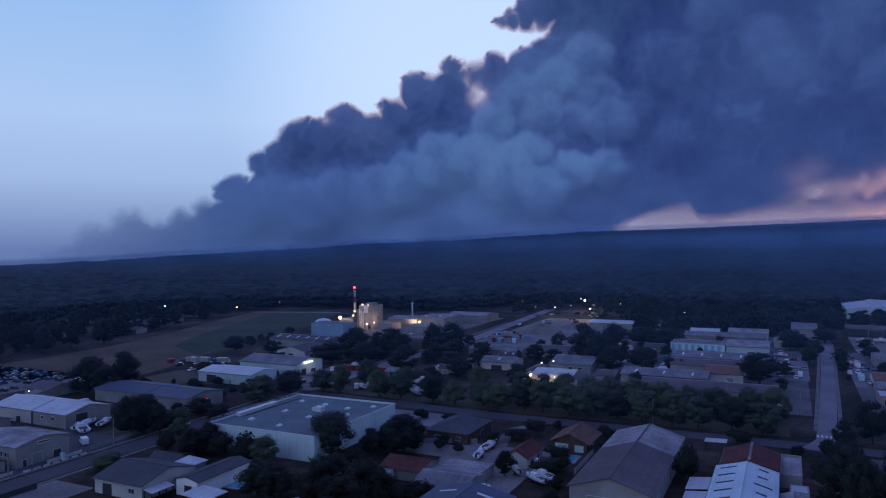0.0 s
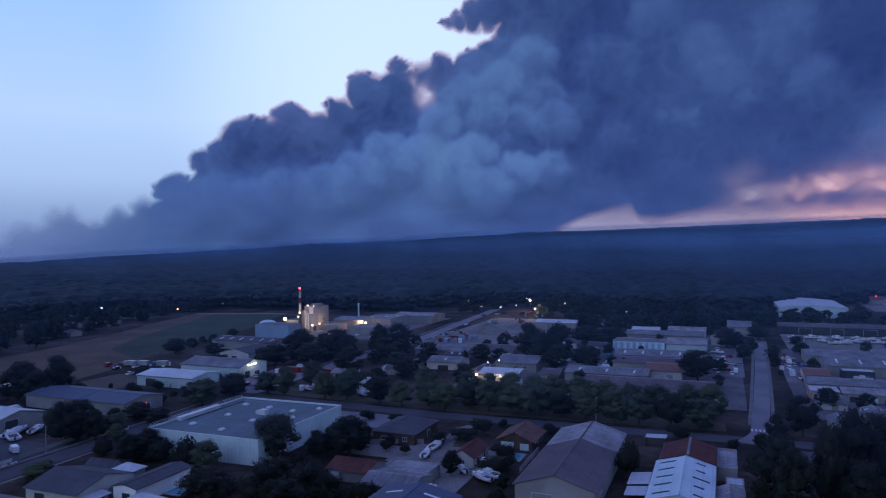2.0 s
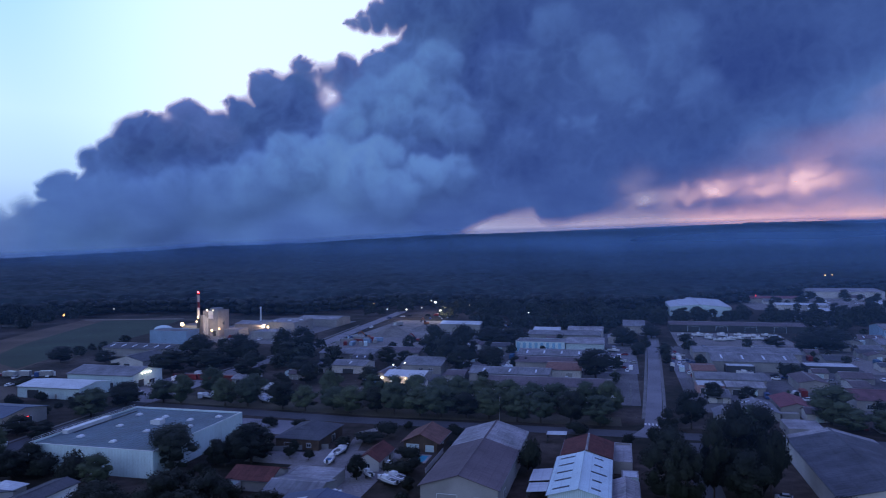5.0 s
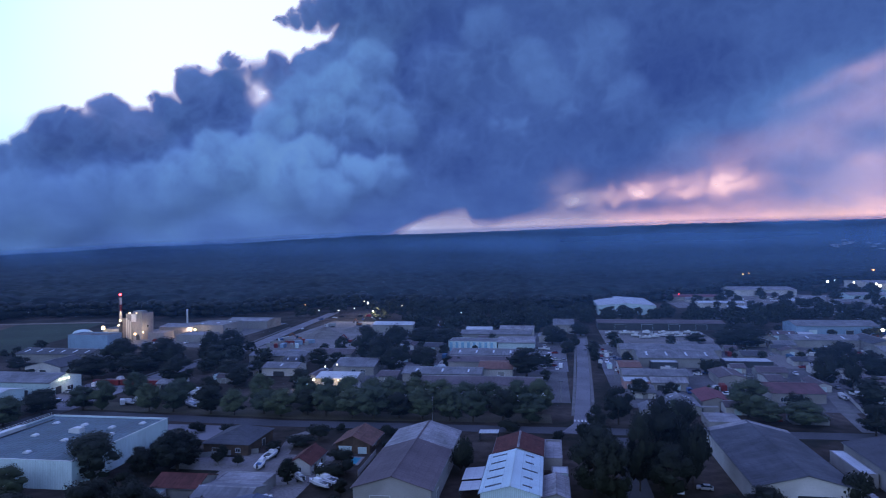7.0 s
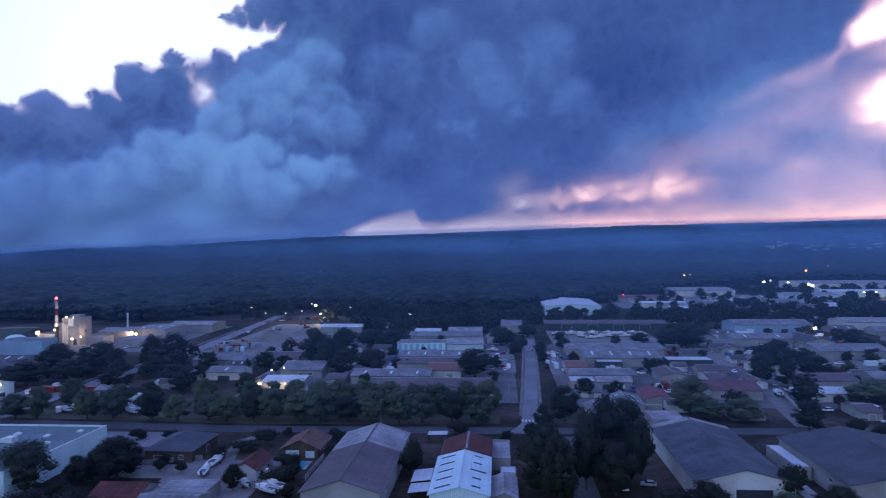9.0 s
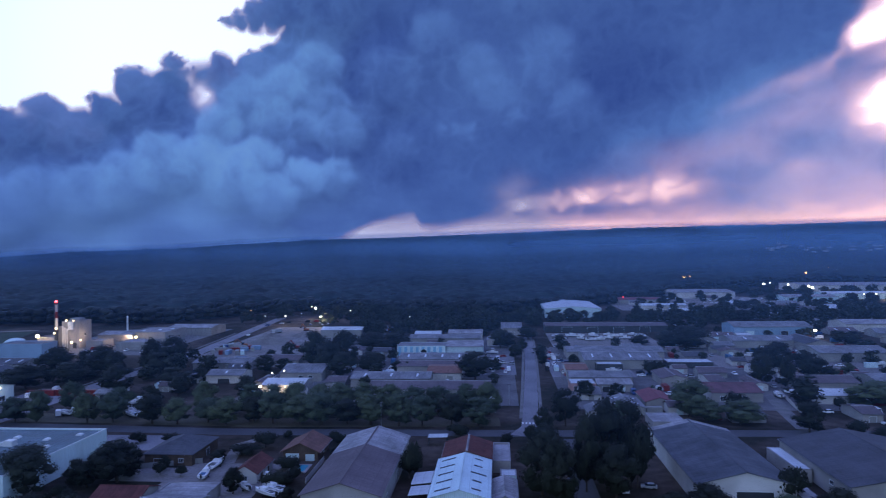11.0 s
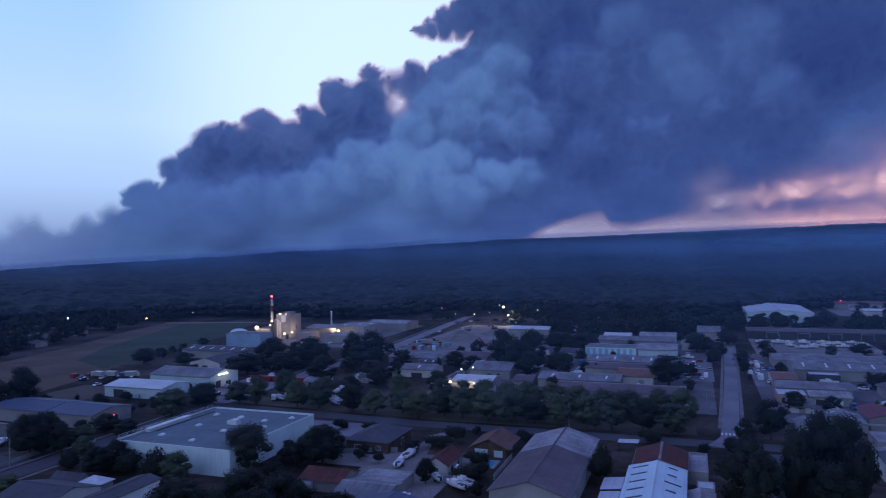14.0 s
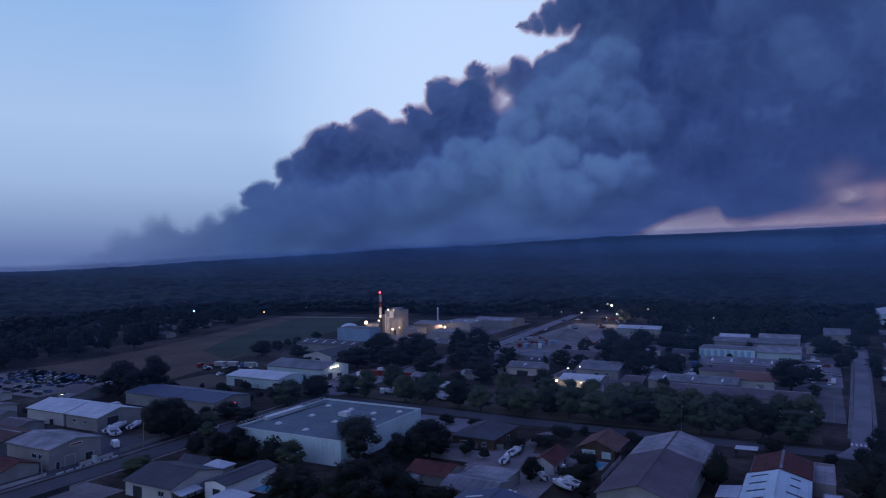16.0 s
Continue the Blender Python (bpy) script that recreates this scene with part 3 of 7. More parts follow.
def smoke_plume():
    rs = np.random.RandomState(21)
    az, el = np.linspace(-34, 70, 1060), np.linspace(-2.8, 28, 310)
    A, E = np.meshgrid(az, el)
    # curl the coordinates so that the outlines of the billows are uneven
    aw = A + (fbm(A * 0.55, E * 0.55, 51, 3) - 0.44) * 1.3 + (fbm(A * 1.9, E * 1.9, 61, 3) - 0.44) * 0.24
    ew = E + (fbm(A * 0.55 + 40, E * 0.55, 71, 3) - 0.44) * 1.0 + (fbm(A * 1.9 + 40, E * 1.9, 81, 3) - 0.44) * 0.24
    soot_shade, weight = np.zeros(A.shape), np.full(A.shape, 1e-9)
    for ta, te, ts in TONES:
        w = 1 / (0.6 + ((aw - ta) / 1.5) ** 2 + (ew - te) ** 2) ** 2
        soot_shade, weight = soot_shade + w * ts, weight + w
    soot_shade = soot_shade / weight
    bulge, cover, warm = np.zeros(A.shape), np.zeros(A.shape), np.zeros(A.shape)

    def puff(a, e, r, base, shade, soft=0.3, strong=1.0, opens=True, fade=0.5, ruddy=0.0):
        """One billow: it bulges, covers, and carries its own tone, clearest along its upper rim and lost towards its
        foot.
        """
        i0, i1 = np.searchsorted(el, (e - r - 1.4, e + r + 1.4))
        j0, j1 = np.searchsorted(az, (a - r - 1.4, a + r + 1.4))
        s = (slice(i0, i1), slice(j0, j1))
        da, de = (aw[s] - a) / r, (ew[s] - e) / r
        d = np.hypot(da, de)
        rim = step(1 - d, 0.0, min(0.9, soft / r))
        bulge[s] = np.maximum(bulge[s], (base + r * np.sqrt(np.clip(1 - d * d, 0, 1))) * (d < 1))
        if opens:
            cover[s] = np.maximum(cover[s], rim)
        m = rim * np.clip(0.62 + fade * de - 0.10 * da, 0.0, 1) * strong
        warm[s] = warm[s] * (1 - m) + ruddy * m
        # the upper left of each billow is painted lighter, as if lit
        soot_shade[s] = soot_shade[s] * (1 - m) + (shade - 0.05 * (de - 0.3 * da)) * m

    def heap(rows, n, base, soft, opens=True, strong=0.9, spread=0.05, fade=0.5):
        for ha, he, hr, hs, *red in rows:
            backlit = red[0] if red else 0.0
            puff(ha, he, hr, base, hs, soft, strong, opens, fade, backlit)
            for k in range(n):
                t = rs.uniform(-0.5, math.pi + 0.5)
                r = hr * rs.uniform(0.24, 0.46)
                far = rs.uniform(0.5, 1.0) * (hr - r * rs.uniform(0.6, 1.0))
                ca, ce = ha + math.cos(t) * far, he + math.sin(t) * far
                puff(ca, ce, r, base + 0.3 * hr, hs + rs.uniform(-spread, spread), soft * 0.8, strong * 0.75, opens, fade + 0.2, backlit)
                if r > 0.62:
                    for _ in range(2):
                        u = rs.uniform(0.1, 3.0)
                        puff(ca + math.cos(u) * r * 0.75, ce + math.sin(u) * r * 0.75, r * rs.uniform(0.3, 0.5), base + 0.3 * hr, hs + rs.uniform(-spread, spread), soft * 0.6, strong * 0.6, opens, fade + 0.2, backlit)

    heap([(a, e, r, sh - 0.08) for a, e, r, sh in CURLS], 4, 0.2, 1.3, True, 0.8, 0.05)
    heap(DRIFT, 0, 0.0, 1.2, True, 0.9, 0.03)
    heap([(a, e, r * 1.04, sh, backlit) for a, e, r, sh, backlit in HEADS], 18, 0.2, 0.6, True, 0.85, 0.10)
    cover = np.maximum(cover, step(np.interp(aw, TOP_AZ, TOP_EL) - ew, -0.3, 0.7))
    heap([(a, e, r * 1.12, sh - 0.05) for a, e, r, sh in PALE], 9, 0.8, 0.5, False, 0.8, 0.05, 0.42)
    # mottling: dark creases painted between rolls in the high smoke, flat drifts towards the ground
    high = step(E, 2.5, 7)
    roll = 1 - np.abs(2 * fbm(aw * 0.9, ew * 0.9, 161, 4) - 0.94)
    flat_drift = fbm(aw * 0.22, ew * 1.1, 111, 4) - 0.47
    soot_shade = blur(soot_shade, 1) + (0.86 - roll) * 0.24 * high * np.interp(A, (10, 22), (1.0, 0.55)) + flat_drift * 0.16 * (1 - high) + (fbm(aw * 0.3, ew * 0.3, 171, 3) - 0.44) * 0.10
    bulge = blur(bulge, 7) * np.interp(A, (-20, -12, 12, 22), (0.05, 0.24, 0.20, 0.08))
    # low drifting smoke thins out away from the fire
    cover = cover * np.interp(A, (-31, -26, -20, -16.4), (0.0, 0.40, 0.78, 1.0))
    # clear strip over the ridge
    soft = np.interp(A, (14, 20, 27, 35, 46), (0.45, 0.55, 0.9, 1.1, 1.6))
    ragged = (fbm(aw * 0.9, ew * 1.4, 181, 4) - 0.47)
    gap = E - np.interp(A + 0.5 * (aw - A), STRIP_AZ, STRIP_EL) + 0.25 * (ew - E)
    strip = np.where(A > 13.4, 1 - step(gap + 0.9 * ragged * soft, -soft, 0.7 * soft), 0) * (0.55 + 0.45 * (1 - step(E, 1.0, 2.8))) * np.interp(A, (14, 26, 34, 50), (0.90, 0.88, 0.76, 0.54))
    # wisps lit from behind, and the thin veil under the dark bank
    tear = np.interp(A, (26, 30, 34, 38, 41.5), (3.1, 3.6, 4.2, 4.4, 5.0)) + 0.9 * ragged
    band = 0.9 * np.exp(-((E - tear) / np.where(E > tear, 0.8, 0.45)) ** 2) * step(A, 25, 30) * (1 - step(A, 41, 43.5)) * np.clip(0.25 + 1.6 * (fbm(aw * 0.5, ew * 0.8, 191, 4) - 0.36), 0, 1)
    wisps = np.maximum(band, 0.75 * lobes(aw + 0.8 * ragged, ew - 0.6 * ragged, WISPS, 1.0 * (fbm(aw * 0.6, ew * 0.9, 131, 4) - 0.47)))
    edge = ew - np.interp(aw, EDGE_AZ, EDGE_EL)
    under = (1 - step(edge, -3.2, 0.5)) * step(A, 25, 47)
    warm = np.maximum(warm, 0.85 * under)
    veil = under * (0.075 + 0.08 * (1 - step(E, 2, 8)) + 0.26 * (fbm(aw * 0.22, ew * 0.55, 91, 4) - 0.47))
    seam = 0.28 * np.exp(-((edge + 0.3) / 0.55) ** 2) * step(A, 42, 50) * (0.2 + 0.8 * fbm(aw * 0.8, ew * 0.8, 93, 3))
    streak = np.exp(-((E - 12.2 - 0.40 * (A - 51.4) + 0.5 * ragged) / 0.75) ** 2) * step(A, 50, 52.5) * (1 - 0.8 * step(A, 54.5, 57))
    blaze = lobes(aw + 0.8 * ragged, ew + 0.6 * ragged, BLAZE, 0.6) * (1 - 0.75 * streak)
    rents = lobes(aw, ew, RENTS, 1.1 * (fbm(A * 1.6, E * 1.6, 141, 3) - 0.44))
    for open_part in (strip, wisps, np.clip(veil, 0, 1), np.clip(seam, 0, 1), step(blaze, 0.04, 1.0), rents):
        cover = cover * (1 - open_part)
    cover = cover * (1 - step(E, 26, 28)) * step(E, -2.8, -2.4)
    R = 4560 - bulge * 52
    X, Y = R * np.cos(np.radians(E)) * np.sin(np.radians(A)), R * np.cos(np.radians(E)) * np.cos(np.radians(A))
    Z = EYE_Z + R * np.sin(np.radians(E))
    return grid_mesh("smoke_plume", X, Y, Z, smoke_material(), attrs=(("smoke_cover", np.clip(cover, 0, 1)), ("smoke_soot_shade", np.clip(soot_shade, 0, 1)), ("smoke_ember", step(A, -17, -8)), ("smoke_backlight", np.clip(warm, 0, 1))), keep=cover > 0.004)


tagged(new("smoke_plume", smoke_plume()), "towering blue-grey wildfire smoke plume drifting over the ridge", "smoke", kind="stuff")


# thin smoke haze over estate and woods, imitated by tinted see-through sheets, one behind another
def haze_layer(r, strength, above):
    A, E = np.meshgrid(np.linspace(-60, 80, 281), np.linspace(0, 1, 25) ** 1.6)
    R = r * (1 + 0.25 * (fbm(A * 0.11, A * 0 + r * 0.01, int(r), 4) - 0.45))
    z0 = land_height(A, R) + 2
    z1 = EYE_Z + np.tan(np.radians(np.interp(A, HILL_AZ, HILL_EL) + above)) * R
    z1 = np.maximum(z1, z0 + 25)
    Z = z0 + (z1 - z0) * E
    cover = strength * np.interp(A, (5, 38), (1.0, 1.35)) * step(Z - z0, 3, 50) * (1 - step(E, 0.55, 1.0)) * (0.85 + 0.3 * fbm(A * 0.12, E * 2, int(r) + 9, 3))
    return grid_mesh("smoke_haze", R * np.sin(np.radians(A)), R * np.cos(np.radians(A)), Z, smoke_material("smoke_haze", (1.0, 0.8, 0.76), 1.5, (0.17, 0.30, 0.60)), attrs=(("smoke_cover", cover), ("smoke_soot_shade", cover * 0 + 0.56), ("smoke_ember", cover * 0 + 1), ("smoke_backlight", cover * 0)))


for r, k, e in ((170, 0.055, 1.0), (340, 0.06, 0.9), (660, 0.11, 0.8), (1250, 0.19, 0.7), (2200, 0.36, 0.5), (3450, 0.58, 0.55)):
    tagged(new("smoke_haze", haze_layer(r, k, e)), "see-through sheet standing in for thin blue smoke haze over the forest", "haze", kind="stuff")

# ---------------------------------------------------------------- builders
def part(name, bm, mat, parent, label="", smooth=False):
    """Links a bmesh (or a shared mesh) as one mesh object under a thing or a part."""
    me = bm
    if isinstance(bm, bmesh.types.BMesh):
        me = bpy.data.meshes.new(name)
        bm.to_mesh(me)
        bm.free()
        me.materials.append(mat)
        if smooth:
            me.polygons.foreach_set("use_smooth", [True] * len(me.polygons))
    ob = new(name, me)
    ob.parent = parent
    if label:
        tagged(ob, label)
    return ob


def thing(name, m, label, category, group="", kind=""):
    ob = new(name)
    ob.matrix_world = m
    ob.empty_display_size = 0.5
    return tagged(ob, label, category, group, kind)


def box(bm, x0, x1, y0, y1, z0, z1):
    v = [bm.verts.new(c) for c in ((x0, y0, z0), (x1, y0, z0), (x1, y1, z0), (x0, y1, z0), (x0, y0, z1), (x1, y0, z1), (x1, y1, z1), (x0, y1, z1))]
    for f in ((3, 2, 1, 0), (4, 5, 6, 7), (0, 1, 5, 4), (1, 2, 6, 5), (2, 3, 7, 6), (3, 0, 4, 7)):
        bm.faces.new([v[i] for i in f])
    return bm


def boxes(*dims):
    bm = bmesh.new()
    for d in dims:
        box(bm, *d)
    return bm


def prism(bm, profile, y0, y1):
    """A profile in x and z, drawn along y."""
    a, b = [bm.verts.new((x, y0, z)) for x, z in profile], [bm.verts.new((x, y1, z)) for x, z in profile]
    n = len(profile)
    bm.faces.new(a)
    bm.faces.new(b[::-1])
    for i in range(n):
        bm.faces.new((a[i], b[i], b[(i + 1) % n], a[(i + 1) % n]))
    bmesh.ops.recalc_face_normals(bm, faces=bm.faces[:])
    return bm


def tube(bm, r0, r1, z0, z1, n=10, x=0.0, y=0.0):
    a = [bm.verts.new((x + r0 * math.cos(k * 2 * math.pi / n), y + r0 * math.sin(k * 2 * math.pi / n), z0)) for k in range(n)]
    b = [bm.verts.new((x + r1 * math.cos(k * 2 * math.pi / n), y + r1 * math.sin(k * 2 * math.pi / n), z1)) for k in range(n)]
    bm.faces.new(a[::-1])
    bm.faces.new(b)
    for i in range(n):
        bm.faces.new((a[i], a[(i + 1) % n], b[(i + 1) % n], b[i]))
    return bm


def opening(house, side, along, w, h, z, hx, hy, kind):
    """A window or a roller door set in a wall. side: S N E W; along: metres from the wall's middle."""
    turn = {"S": 0, "E": 90, "N": 180, "W": 270}[side]
    off = {"S": hy, "N": hy, "E": hx, "W": hx}[side]
    m = Matrix.Rotation(radians(turn), 4, "Z") @ Matrix.Translation((along, -off, z))
    bm = boxes((-w / 2 - 0.12, -w / 2, -0.09, 0.05, 0, h), (w / 2, w / 2 + 0.12, -0.09, 0.05, 0, h), (-w / 2 - 0.12, w / 2 + 0.12, -0.09, 0.05, h, h + 0.12))
    if kind == "window":
        box(bm, -w / 2 - 0.18, w / 2 + 0.18, -0.16, 0.05, -0.1, 0)
        box(bm, -0.05, 0.05, -0.07, 0.05, 0, h)
    fr = part("window" if kind == "window" else "door", bm, TRIM, house)
    fr.matrix_local = m
    if kind == "window":
        part("pane", boxes((-w / 2, w / 2, -0.03, 0.03, 0, h)), GLASS_DARK, fr, "dark window glass")
    else:
        leaf = boxes((-w / 2, w / 2, -0.05, 0.03, 0.01, h - 0.01))
        part("shutter", leaf, {"door": GREY_WALL, "dark_door": DARK_METAL, "white_door": WHITE_SHEET, "wood_door": WOOD_WALL}[kind], fr)
    return fr


def slope(x_eave, z_eave, x_ridge, z_ridge, y0, y1, t=0.16):
    return prism(bmesh.new(), [(x_eave, z_eave), (x_ridge, z_ridge), (x_ridge, z_ridge + t), (x_eave, z_eave + t)], y0, y1)


FOOT = []          # footprints already built on: p0, p1, q0, q1


def gable(label, p0, p1, q0, q1, eave, ridge, wall, roof, along="q", openings=(), tones=(), lights=0, patches=None, light_mat=None, name="industrial_hall", category="warehouse", group="", over=0.45, ridge_at=0.0, cap=True, turn=0.0, chimney=False, strips=0):
    """A building with a pitched roof; its ridge runs along q, or along p."""
    FOOT.append((p0, p1, q0, q1))
    w, l = (p1 - p0, q1 - q0) if along == "q" else (q1 - q0, p1 - p0)
    house = thing(name, spot((p0 + p1) / 2, (q0 + q1) / 2, 0, turn + (0 if along == "q" else 90)), label, category, group)
    hx, hy, rx = w / 2, l / 2, ridge_at * w
    part("wall", prism(bmesh.new(), [(-hx, -0.5), (hx, -0.5), (hx, eave), (rx, ridge), (-hx, eave)], -hy, hy), wall, house)
    for sgn in (-1, 1):
        run = hx - sgn * rx
        drop = (ridge - eave) / run * over
        for f0, f1, mat in (tones or ((0, 1, roof),)):
            y0, y1 = -hy - over + (l + 2 * over) * f0, -hy - over + (l + 2 * over) * f1
            part("roof_slope", slope(sgn * (hx + over), eave - drop + 0.05, rx, ridge + 0.05, y0 + 0.01, y1 - 0.01), mat, house)
        part("gutter", boxes((sgn * (hx + over), sgn * (hx + over + 0.16), -hy - over, hy + over, eave - drop - 0.08, eave - drop + 0.1) if sgn > 0 else (-(hx + over + 0.16), -(hx + over), -hy - over, hy + over, eave - drop - 0.08, eave - drop + 0.1)), GUTTER, house)
        for k in range(lights):
            y = -hy + l * (k + 0.5) / lights
            a0, a1 = 0.28, 0.72
            if strips:
                a0, a1 = (0.32, 0.88) if sgn < 0 or k == lights // 2 else (0.40, 0.72)
            xa, xb = rx + sgn * run * a1, rx + sgn * run * a0
            za, zb = ridge - (ridge - eave) * a1, ridge - (ridge - eave) * a0
            part("roof_light", slope(xa, za + 0.22, xb, zb + 0.22, y - 0.45, y + 0.45, 0.06), light_mat or SKYLIGHT, house)
        if patches:
            cols, rows_, mat = patches
            for i in range(cols):
                for j in range(rows_):
                    y = -hy + l * (i + 0.5) / cols + ((i * 7 + j * 3) % 5 - 2) * 0.12
                    a0 = 0.14 + 0.76 * (j + 0.25) / rows_
                    a1 = a0 + 1.5 / run
                    part("roof_panel", slope(rx + sgn * run * a1, ridge - (ridge - eave) * a1 + 0.215, rx + sgn * run * a0, ridge - (ridge - eave) * a0 + 0.215, y - 0.5, y + 0.5, 0.04), mat, house)
    if cap:
        part("ridge_cap", prism(bmesh.new(), [(rx - 0.35, ridge + 0.16), (rx + 0.35, ridge + 0.16), (rx, ridge + 0.36)], -hy - over, hy + over), (roof if name == "house" else LIGHT_ROOF) if cap is True else cap, house)
    if chimney:
        part("chimney", boxes((hx * 0.3, hx * 0.3 + 0.7, hy * 0.3, hy * 0.3 + 0.7, eave, ridge + 1.1), (hx * 0.3 - 0.1, hx * 0.3 + 0.8, hy * 0.3 - 0.1, hy * 0.3 + 0.8, ridge + 1.1, ridge + 1.25)), CREAM_WALL, house)
    for side, pos, ww, hh, zz, kind in openings:
        if along == "p":
            side = {"S": "W", "E": "S", "N": "E", "W": "N"}[side]
        opening(house, side, pos, ww, hh, zz, hx, hy, kind)
    return house


def hip(label, p0, p1, q0, q1, eave, ridge, wall, roof, openings=(), name="house", category="house", group="", over=0.5, chimney=False):
    FOOT.append((p0, p1, q0, q1))
    w, l = p1 - p0, q1 - q0
    house = thing(name, spot((p0 + p1) / 2, (q0 + q1) / 2), label, category, group)
    hx, hy = w / 2, l / 2
    part("wall", boxes((-hx, hx, -hy, hy, -0.5, eave)), wall, house)
    k = max(0.0, hy - hx)
    j = max(0.0, hx - hy)
    ex, ey = hx + over, hy + over
    c = [(-ex, -ey, eave), (ex, -ey, eave), (ex, ey, eave), (-ex, ey, eave)]
    r0, r1 = (-j, -k, ridge), (j, k, ridge)
    for quad in ([c[0], c[1], r1 if j else r0, r0], [c[1], c[2], r1, (r0 if not j else r1)], [c[2], c[3], r0 if j else r1, r1], [c[3], c[0], r0, (r1 if not j else r0)]):
        pts = []
        for v in quad:
            if v not in pts:
                pts.append(v)
        bm = bmesh.new()
        lo = [bm.verts.new(v) for v in pts]
        hi = [bm.verts.new((v[0], v[1], v[2] + 0.2)) for v in pts]
        bm.faces.new(lo[::-1])
        bm.faces.new(hi)
        for i in range(len(pts)):
            bm.faces.new((lo[i], lo[(i + 1) % len(pts)], hi[(i + 1) % len(pts)], hi[i]))
        part("roof_slope", bm, roof, house)
    if chimney:
        part("chimney", boxes((hx * 0.3, hx * 0.3 + 0.7, 0, 0.7, eave, ridge + 0.9)), CREAM_WALL, house)
    for side, pos, ww, hh, zz, kind in openings:
        opening(house, side, pos, ww, hh, zz, hx, hy, kind)
    return house


def flat(label, p0, p1, q0, q1, h, wall, roof, openings=(), name="industrial_hall", category="warehouse", group="", lip=0.5, lip_mat=None, domes=(), turn=0.0):
    FOOT.append((p0, p1, q0, q1))
    w, l = p1 - p0, q1 - q0
    house = thing(name, spot((p0 + p1) / 2, (q0 + q1) / 2, 0, turn), label, category, group)
    hx, hy, t = w / 2, l / 2, 0.3
    part("wall", boxes((-hx, hx, -hy, hy, -0.5, h - 0.05)), wall, house)
    part("roof", boxes((-hx + t, hx - t, -hy + t, hy - t, h - 0.04, h + 0.06)), roof, house)
    for d in ((-hx, hx, -hy, -hy + t), (-hx, hx, hy - t, hy), (-hx, -hx + t, -hy + t, hy - t), (hx - t, hx, -hy + t, hy - t)):
        part("parapet", boxes((*d, h - 0.04, h + lip), ), wall, house)
        part("coping", boxes((d[0] - 0.06, d[1] + 0.06, d[2] - 0.06, d[3] + 0.06, h + lip, h + lip + 0.08)), lip_mat or LIGHT_ROOF, house)
    for x, y, a in domes:
        d = part("roof_light", boxes((x - a, x + a, y - a, y + a, h + 0.06, h + 0.36)), TRIM, house)
        bm = bmesh.new()
        prism(bm, [(-a * 0.9, 0), (a * 0.9, 0), (a * 0.5, 0.3), (-a * 0.5, 0.3)], -a * 0.9, a * 0.9)
        g = part("dome", bm, SKYLIGHT, d, "pale domed roof light")
        g.location = (x, y, h + 0.36)
    for side, pos, ww, hh, zz, kind in openings:
        opening(house, side, pos, ww, hh, zz, hx, hy, kind)
    return house


def canopy(label, p0, p1, q0, q1, z0, z1, roof, name="lean_to", category="shed", bays=3):
    """A sloping roof on posts, low towards p0."""
    w, l = p1 - p0, q1 - q0
    shed = thing(name, spot((p0 + p1) / 2, (q0 + q1) / 2), label, category)
    part("roof", prism(bmesh.new(), [(-w / 2, z0), (w / 2, z1), (w / 2, z1 + 0.12), (-w / 2, z0 + 0.12)], -l / 2, l / 2), roof, shed)
    for k in range(bays + 1):
        y = -l / 2 + 0.2 + (l - 0.4) * k / bays
        for x, z in ((-w / 2 + 0.2, z0), (w / 2 - 0.2, z1)):
            part("post", boxes((x - 0.08, x + 0.08, y - 0.08, y + 0.08, -0.2, z)), DARK_METAL, shed)
    return shed


# ---------------------------------------------------------------- trees
def leaf_cloud(rs, centres, count, size):
    """Leaf clumps: small triangles scattered over the shells of the centres (x, y, z, radius)."""
    cs = np.array(centres)
    pick = rs.choice(len(cs), count, p=cs[:, 3] ** 2 / (cs[:, 3] ** 2).sum())
    d = rs.normal(size=(count, 3))
    d /= np.linalg.norm(d, axis=1)[:, None]
    d[:, 2] = np.abs(d[:, 2]) * 0.35 + d[:, 2] * 0.65
    pos = cs[pick, :3] + d * cs[pick, 3:4] * rs.uniform(0.7, 1.4, (count, 1)) * np.array([1, 1, 0.9])
    u = rs.normal(size=(count, 3))
    u -= (u * d).sum(1)[:, None] * d * 0.6
    u /= np.linalg.norm(u, axis=1)[:, None]
    v = np.cross(u, d + rs.normal(size=(count, 3)) * 0.4)
    v /= np.linalg.norm(v, axis=1)[:, None]
    s = size * rs.uniform(0.5, 1.2, (count, 1))
    V = np.stack([pos - u * s, pos + u * s * 0.8 - v * s * 0.6 + d * s * 0.3, pos + u * s * 0.3 + v * s * 1.1], 1).reshape(-1, 3)
    return V, np.arange(count * 3).reshape(-1, 3)


